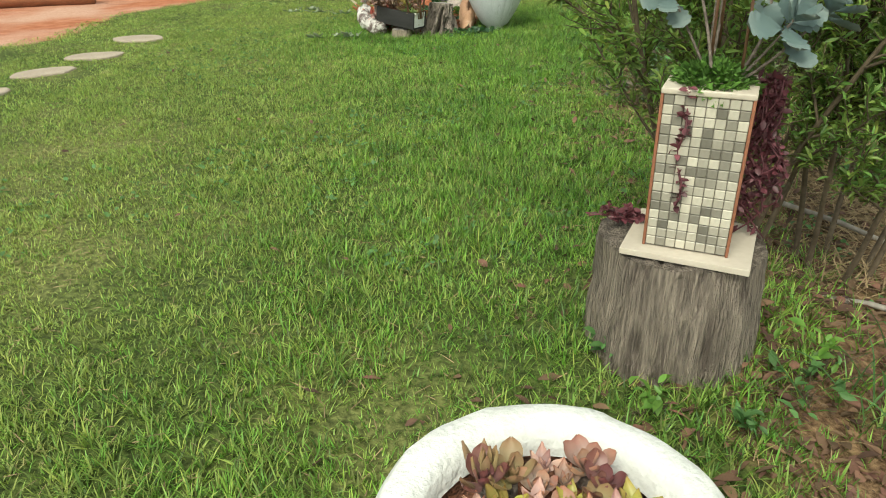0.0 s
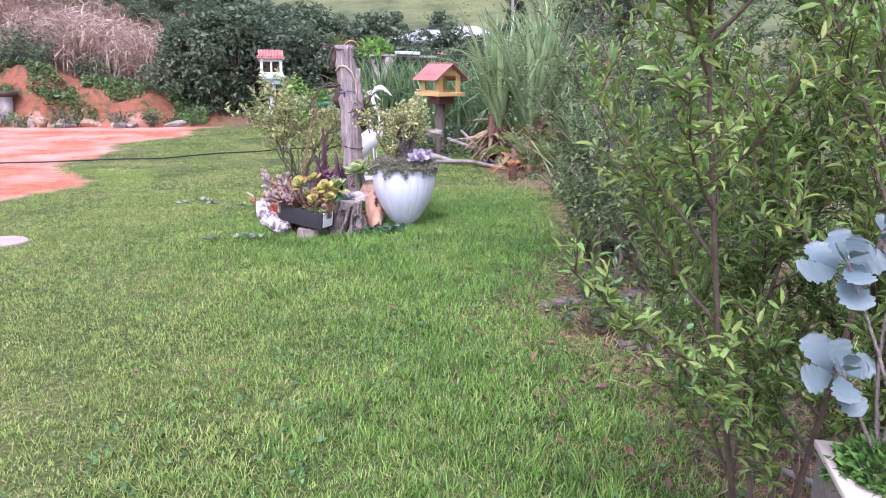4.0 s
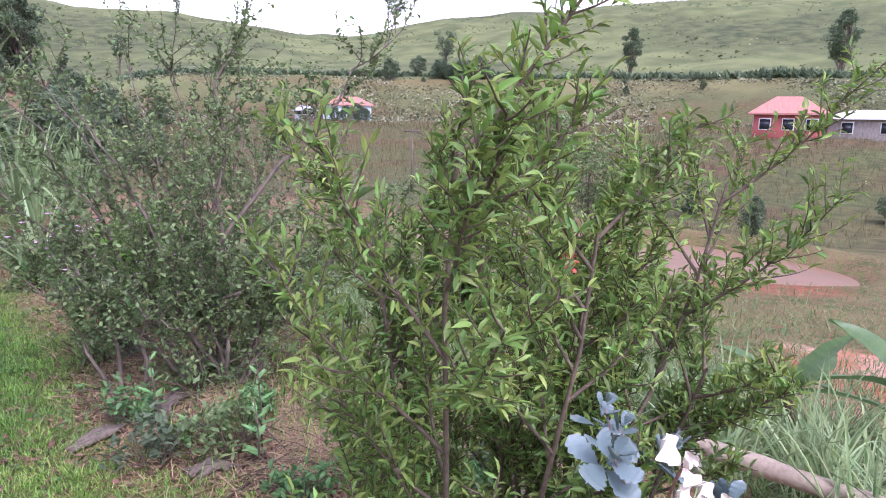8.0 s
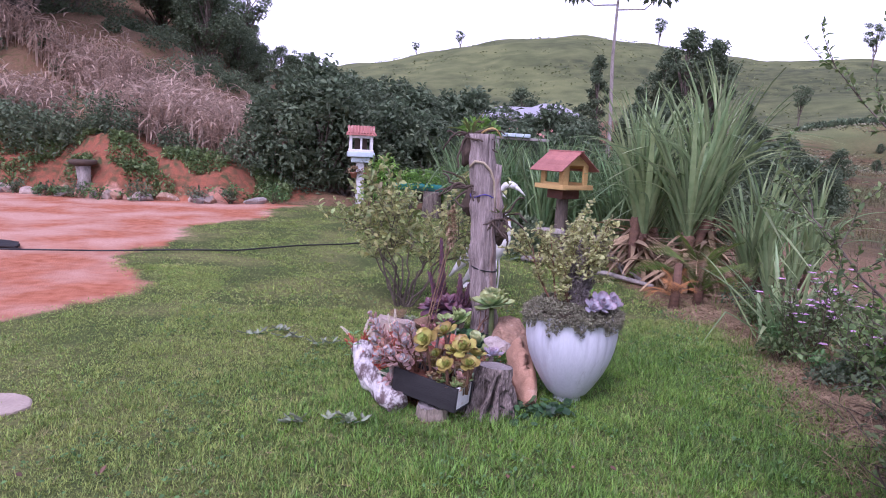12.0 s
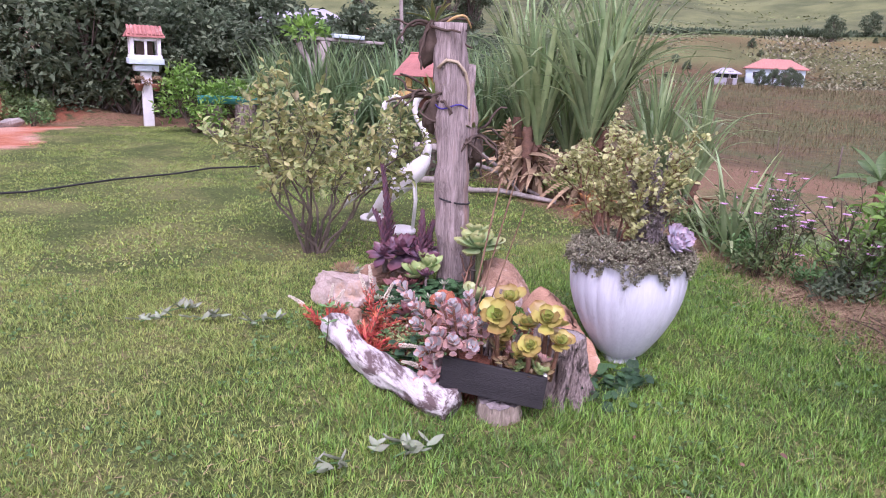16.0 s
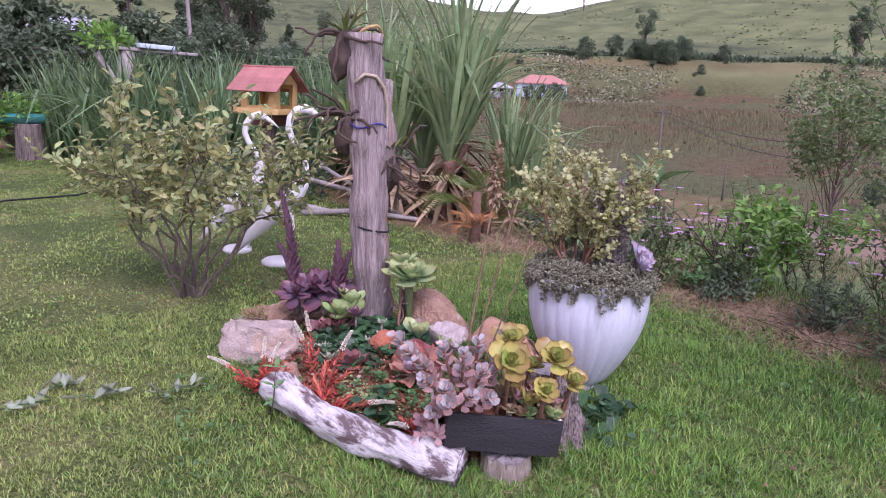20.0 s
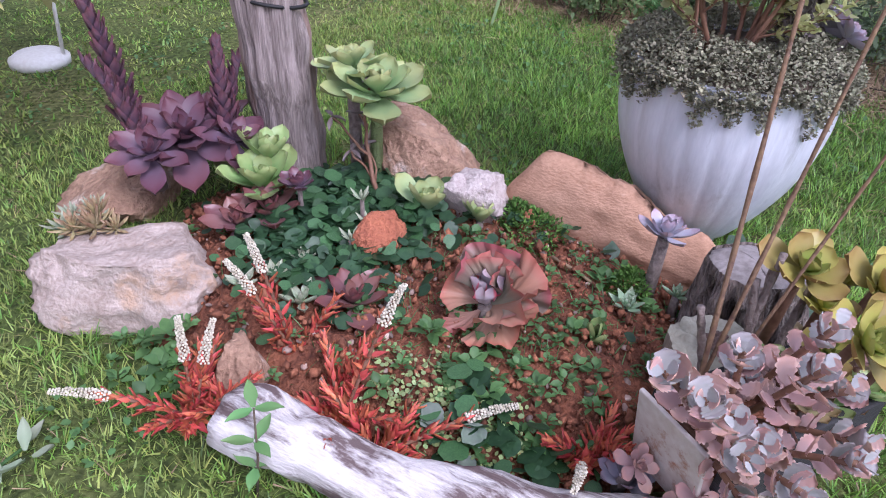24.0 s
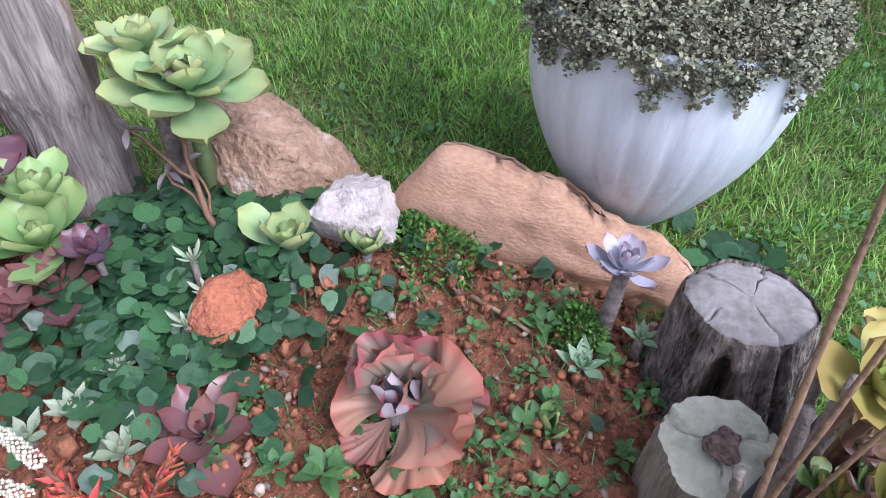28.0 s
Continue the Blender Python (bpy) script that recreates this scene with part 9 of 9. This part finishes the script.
for i in range(60):
    b, r = gt.uniform(-8, 34), gt.uniform(32, 110)
    spots.append((*polar(b, r), gt.uniform(0.9, 1.9)))
for i in range(46):
    b, r = (gt.normal(56, 2.6), 158 + gt.normal(0, 2)) if i < 16 else (gt.uniform(34, 84), gt.uniform(126, 160))
    spots.append((*polar(b, r), gt.uniform(1.1, 1.8) if i < 16 else gt.uniform(0.3, 0.8)))
for i in range(16):
    b, r = gt.uniform(62, 100), gt.uniform(9, 40)
    px, py = polar(b, r)
    if math.hypot((px - 19.6) / 5.0, (py - 10.4) / 9.5) > 1:
        spots.append((px, py, gt.uniform(0.3, 0.6)))
spots += [(*polar(48.3, 120), 1.1), (*polar(47.3, 120), 1.0), (*polar(46.4, 121), 0.9), (*polar(49.0, 121), 0.8)]
stand(t_low, spots, gt)
t_thin = tree("white_trunked_tree", 6, 3.6, 1.7, M_LEAF_FINE, "small spreading tree with a thin pale trunk", 0.05, 24, 130, 0.13, "fan", 0.42, group="valley trees")
stand(t_thin, [(20.0, 13.8, 1.35), (15, 8.5, 0.9)], gt)
# tall sapling with an umbrella of leaves
sap = thing("umbrella_sapling", 8.0, 33.0, float(lay(8.0, 33.0)), "tall thin sapling with a few umbrella-like leaves", "tree")
put("trunk", mesh("trunk", *tube_data([(0, 0, -0.2), (0.1, 0, 3), (-0.05, 0, 6), (0.0, 0, 9.6)], [0.10, 0.08, 0.07, 0.04], 9), M_GREYWOOD), sap)
for k in range(9):
    a, zz = k * 2.4, 8.0 + 0.2 * k
    e = Vector((math.cos(a) * 1.9, math.sin(a) * 1.9, zz + 0.8))
    put("branch", mesh("branch", *tube_data([(0, 0, zz), tuple(e * 0.6 + Vector((0, 0, 0.4 * zz - 0.4))), tuple(e)], [0.03, 0.025, 0.015], 6), M_GREYWOOD), sap)
    put("leaves", tuft_cloud("umbrella_leaves", tuple(e), (0.7, 0.7, 0.3), 90, 0.35, M_LEAF_DARK, LEAF2, k, 0.5, -1), sap)


# ---- houses across the valley ----
M_WALLBLUE = material("pale_blue_house_wall", (0.60, 0.72, 0.74), (0.52, 0.63, 0.66), 0.8, 1, 8, 0.1)
M_WALLRED = material("red_house_wall", (0.46, 0.12, 0.11), (0.36, 0.09, 0.08), 0.8, 1, 8, 0.1)
M_WALLWHITE = material("white_house_wall", (0.72, 0.70, 0.66), (0.6, 0.58, 0.53), 0.8, 1, 8, 0.1)
M_ROOFRED = material("clay_tile_roof", (0.48, 0.23, 0.18), (0.34, 0.15, 0.12), 0.85, 1, 9, 0.2, stretch=(6, 1, 1))
M_ROOFGREY = material("grey_sheet_roof", (0.40, 0.40, 0.44), (0.30, 0.30, 0.33), 0.6, 1, 9, 0.1)
M_ROOFWHITE = material("white_sheet_roof", (0.80, 0.80, 0.78), (0.7, 0.7, 0.68), 0.6, 1, 9, 0.1)
M_GLASSDARK = material("dark_window_glass", (0.04, 0.05, 0.06), (0.02, 0.025, 0.03), 0.1, 1, 9, 0.0)


def house(x, y, turn, w, d, h, rise, wall, roof, label, windows=3, z=None):
    z = float(lay(x, y)) if z is None else z
    t = thing("house", x, y, z - 0.3, label, "house", "houses across the valley", turn=turn)
    part("wall", box_bm(w, d, h + 0.3, 0.03, segs=1), wall, t)
    v = [(-w / 2 - 0.5, -d / 2 - 0.5, 0), (w / 2 + 0.5, -d / 2 - 0.5, 0), (w / 2 + 0.5, d / 2 + 0.5, 0), (-w / 2 - 0.5, d / 2 + 0.5, 0), (-w / 2 + d * 0.35, 0, rise), (w / 2 - d * 0.35, 0, rise)]
    put("roof", mesh("roof", v + [(p[0], p[1], -0.15) for p in v[:4]], [(0, 1, 5, 4), (1, 2, 5), (2, 3, 4, 5), (3, 0, 4), (9, 8, 7, 6), (6, 7, 1, 0), (7, 8, 2, 1), (8, 9, 3, 2), (9, 6, 0, 3)], roof, False), t, pose(0, 0, h + 0.36))
    for s, n, half, deep in ((0, windows, w, d), (90, 2, d, w)):
        for sy in (-1, 1):
            for k in range(n):
                c = -half / 2 + half * (k + 0.5) / n
                m = pose(0, 0, 0, 0, 0, s) @ pose(c, sy * deep / 2, 1.25)
                win = part("window", box_bm(1.0, 0.10, 1.05, 0.02, m, 1), M_WHITE, t)
                part("pane", box_bm(0.84, 0.03, 0.88, 0.0, m @ pose(0, sy * 0.05, 0.085)), M_GLASSDARK, win)
    part("door", box_bm(0.9, 0.09, 2.05, 0.02, pose(w * 0.18, -d / 2, 0.3), 1), M_BARK, t)


house(*polar(47.3, 128), -44, 8.6, 6.5, 2.5, 1.5, M_WALLBLUE, M_ROOFRED, "small pale blue house with a red tile roof")
house(*polar(44.0, 122), -40, 3.4, 3.0, 1.7, 0.8, M_ROOFGREY, M_ROOFGREY, "low pale shed with a grey roof beside the house")
house(70.0, 14.2, -78, 5.6, 5, 2.4, 1.5, M_WALLRED, M_ROOFRED, "red-walled farmhouse with a clay tile roof")
house(74.0, 7.0, -80, 9, 6, 2.3, 0.7, M_GREYWOOD, M_ROOFWHITE, "open farm shed with a white sheet roof")
house(*polar(9.2, 74), -10, 7.5, 6, 2.4, 1.2, M_WALLWHITE, M_ROOFGREY, "grey-roofed shed among the trees")
house(*polar(12.0, 80), -14, 6, 6, 2.4, 1.3, M_WALLWHITE, M_ROOFGREY, "grey-roofed shed among the trees")
house(*polar(11.0, 44), -14, 6, 5, 2.0, 1.0, M_WALLRED, M_ROOFRED, "small red building half hidden by the canes")

# pond
pond_v = [(19.6 + 3.3 * math.cos(a) * (1 + 0.06 * math.sin(3 * a)), 10.4 + 7.3 * math.sin(a), -2.36) for a in np.linspace(0, 2 * math.pi, 49)[:-1]]
M_WATER = material("muddy_pond_water", (0.23, 0.125, 0.065), (0.18, 0.10, 0.05), 0.4, 0.5, 3, 0.05, depth=0.01, spec=0.25)
tagged(new("water", mesh("water", pond_v, [tuple(range(48))], M_WATER, False)), "still muddy brown pond in the valley", "pond", kind="structure")
for i, (b, r) in enumerate(((52, 30), (60, 26), (48, 44), (66, 22), (40, 33))):
    x, y = polar(b, r)
    z = float(lay(x, y))
    tagged(new("fence_post", mesh("fence_post", *tube_data([(x, y, z - 0.2), (x, y, z + 1.3)], [0.035, 0.03], 8, 0.1), M_BARK)), "grey wooden fence post in the valley", "fence post", "fence posts")
# reedy valley field
g_ = np.random.default_rng(37)
k = 70000
b, r = np.radians(g_.uniform(22, 92, k)), np.sqrt(g_.uniform(24 ** 2, 118 ** 2, k))
x, y = -1 + r * np.sin(b), 5 + r * np.cos(b)
s = g_.uniform(0.2, 0.6, k) * (0.6 + r / 110)
M_REED = material("brown_reeds", (0.20, 0.145, 0.07), (0.10, 0.105, 0.045), 0.9, 0.05, 0.6, 0, island=0.35, hue=0.03)
ok = ((x - 19.6) / 4.2) ** 2 + ((y - 10.4) / 8.8) ** 2 > 1
x, y, s, r, k = x[ok], y[ok], s[ok], r[ok], int(ok.sum())
tagged(new("valley_reeds", scatter_mesh("valley_reeds", BLADE, turns(np.stack([x, y, lay(x, y) - 0.05], -1), g_.uniform(0, 6.28, k), g_.uniform(0.9, 1.5, k), g_.normal(0, 0.3, k), np.stack([0.008 + r * 0.0004, s, s], -1)), M_REED, False)), "brown reeds and rank grass on the valley floor", "reeds", kind="stuff")
# scrub on the far slope, the dark hedge along its top, and tussocks on the hills
for name, label, count, r0, r1, b0, b1, tall, wide, mat in (
    ("slope_scrub", "grey-green scrub on the far valley slope", 22000, 120, 160, 30, 90, 0.42, 0.45, material("grey_scrub", (0.27, 0.26, 0.16), (0.15, 0.16, 0.085), 0.9, 0.08, 1, 0, island=0.5, hue=0.04)),
    ("hedge_line", "dark green hedge along the top of the far slope", 15000, 160, 166, 30, 92, 1.7, 0.8, M_LEAF_DARK),
    ("hill_tussocks", "darker tussocks and bushes dotted over the green hills", 16000, 172, 420, -20, 92, 0.5, 1.2, material("hill_tussock", (0.19, 0.22, 0.09), (0.12, 0.15, 0.06), 0.9, 0.05, 1, 0, island=0.5, hue=0.02)),
):
    b, r = np.radians(g_.uniform(b0, b1, count)), g_.uniform(r0, r1, count)
    x, y = -1 + r * np.sin(b), 5 + r * np.cos(b)
    clump = np.array([noise.noise((p * 0.06, q * 0.06, 5)) + 0.5 * noise.noise((p * 0.3, q * 0.3, 2)) for p, q in zip(x, y)])
    ok = clump > (-0.3 if name == "hill_tussocks" else -0.75)
    x, y, clump, k = x[ok], y[ok], clump[ok], int(ok.sum())
    tall_ = tall * g_.uniform(0.4, 1.2, k) * (0.8 + np.clip(clump, -0.4, 0.8))
    tagged(new(name, scatter_mesh(name, BLADE, turns(np.stack([x, y, lay(x, y) - 0.1], -1), g_.uniform(0, 6.28, k), g_.uniform(0.5, 1.5, k), g_.normal(0, 0.4, k), np.stack([wide * g_.uniform(0.6, 1.3, k), tall_, tall_], -1)), mat, False)), label, "scrub", kind="stuff")
# wooden pole with two slack wires over the valley
pole = thing("utility_pole", 31.5, 27.2, float(lay(31.5, 27.2)) - 0.3, "thin grey wooden pole carrying two slack wires", "pole")
p_up = 0.92 - pole.matrix_basis.translation.z
put("pole_shaft", mesh("pole_shaft", *tube_data([(0, 0, 0), (0.03, 0, p_up * 0.5), (0, 0, p_up)], [0.075, 0.07, 0.06], 9, 0.1), M_BARK), pole)
put("cross_piece", mesh("cross_piece", *tube_data([(-0.35, 0.3, p_up - 0.12), (0.35, -0.3, p_up - 0.12)], [0.045, 0.045], 6), M_BARK), pole)
for far, sag, up in (((22.8, 13.0, 0.42), 0.55, 0.0), ((22.8, 12.9, -0.15), 0.75, -0.1)):
    end = Vector(far) - pole.matrix_basis.translation
    line = [Vector((0, 0, p_up - 0.05 + up)).lerp(end, q) - Vector((0, 0, sag * math.sin(math.pi * q))) for q in np.linspace(0, 1, 20)]
    put("wire", mesh("wire", *tube_data(line, [0.016] * 20, 5), M_HOSE), pole, label="slack dark wire")
end_pole = thing("utility_pole", 22.8, 12.95, float(lay(22.8, 12.95)) - 0.3, "thin grey wooden pole at the pond's side", "pole")
put("pole_shaft", mesh("pole_shaft", *tube_data([(0, 0, 0), (0.02, 0, 2.0), (0, 0, 0.6 - end_pole.matrix_basis.translation.z)], [0.08, 0.07, 0.06], 9, 0.1), M_BARK), end_pole)
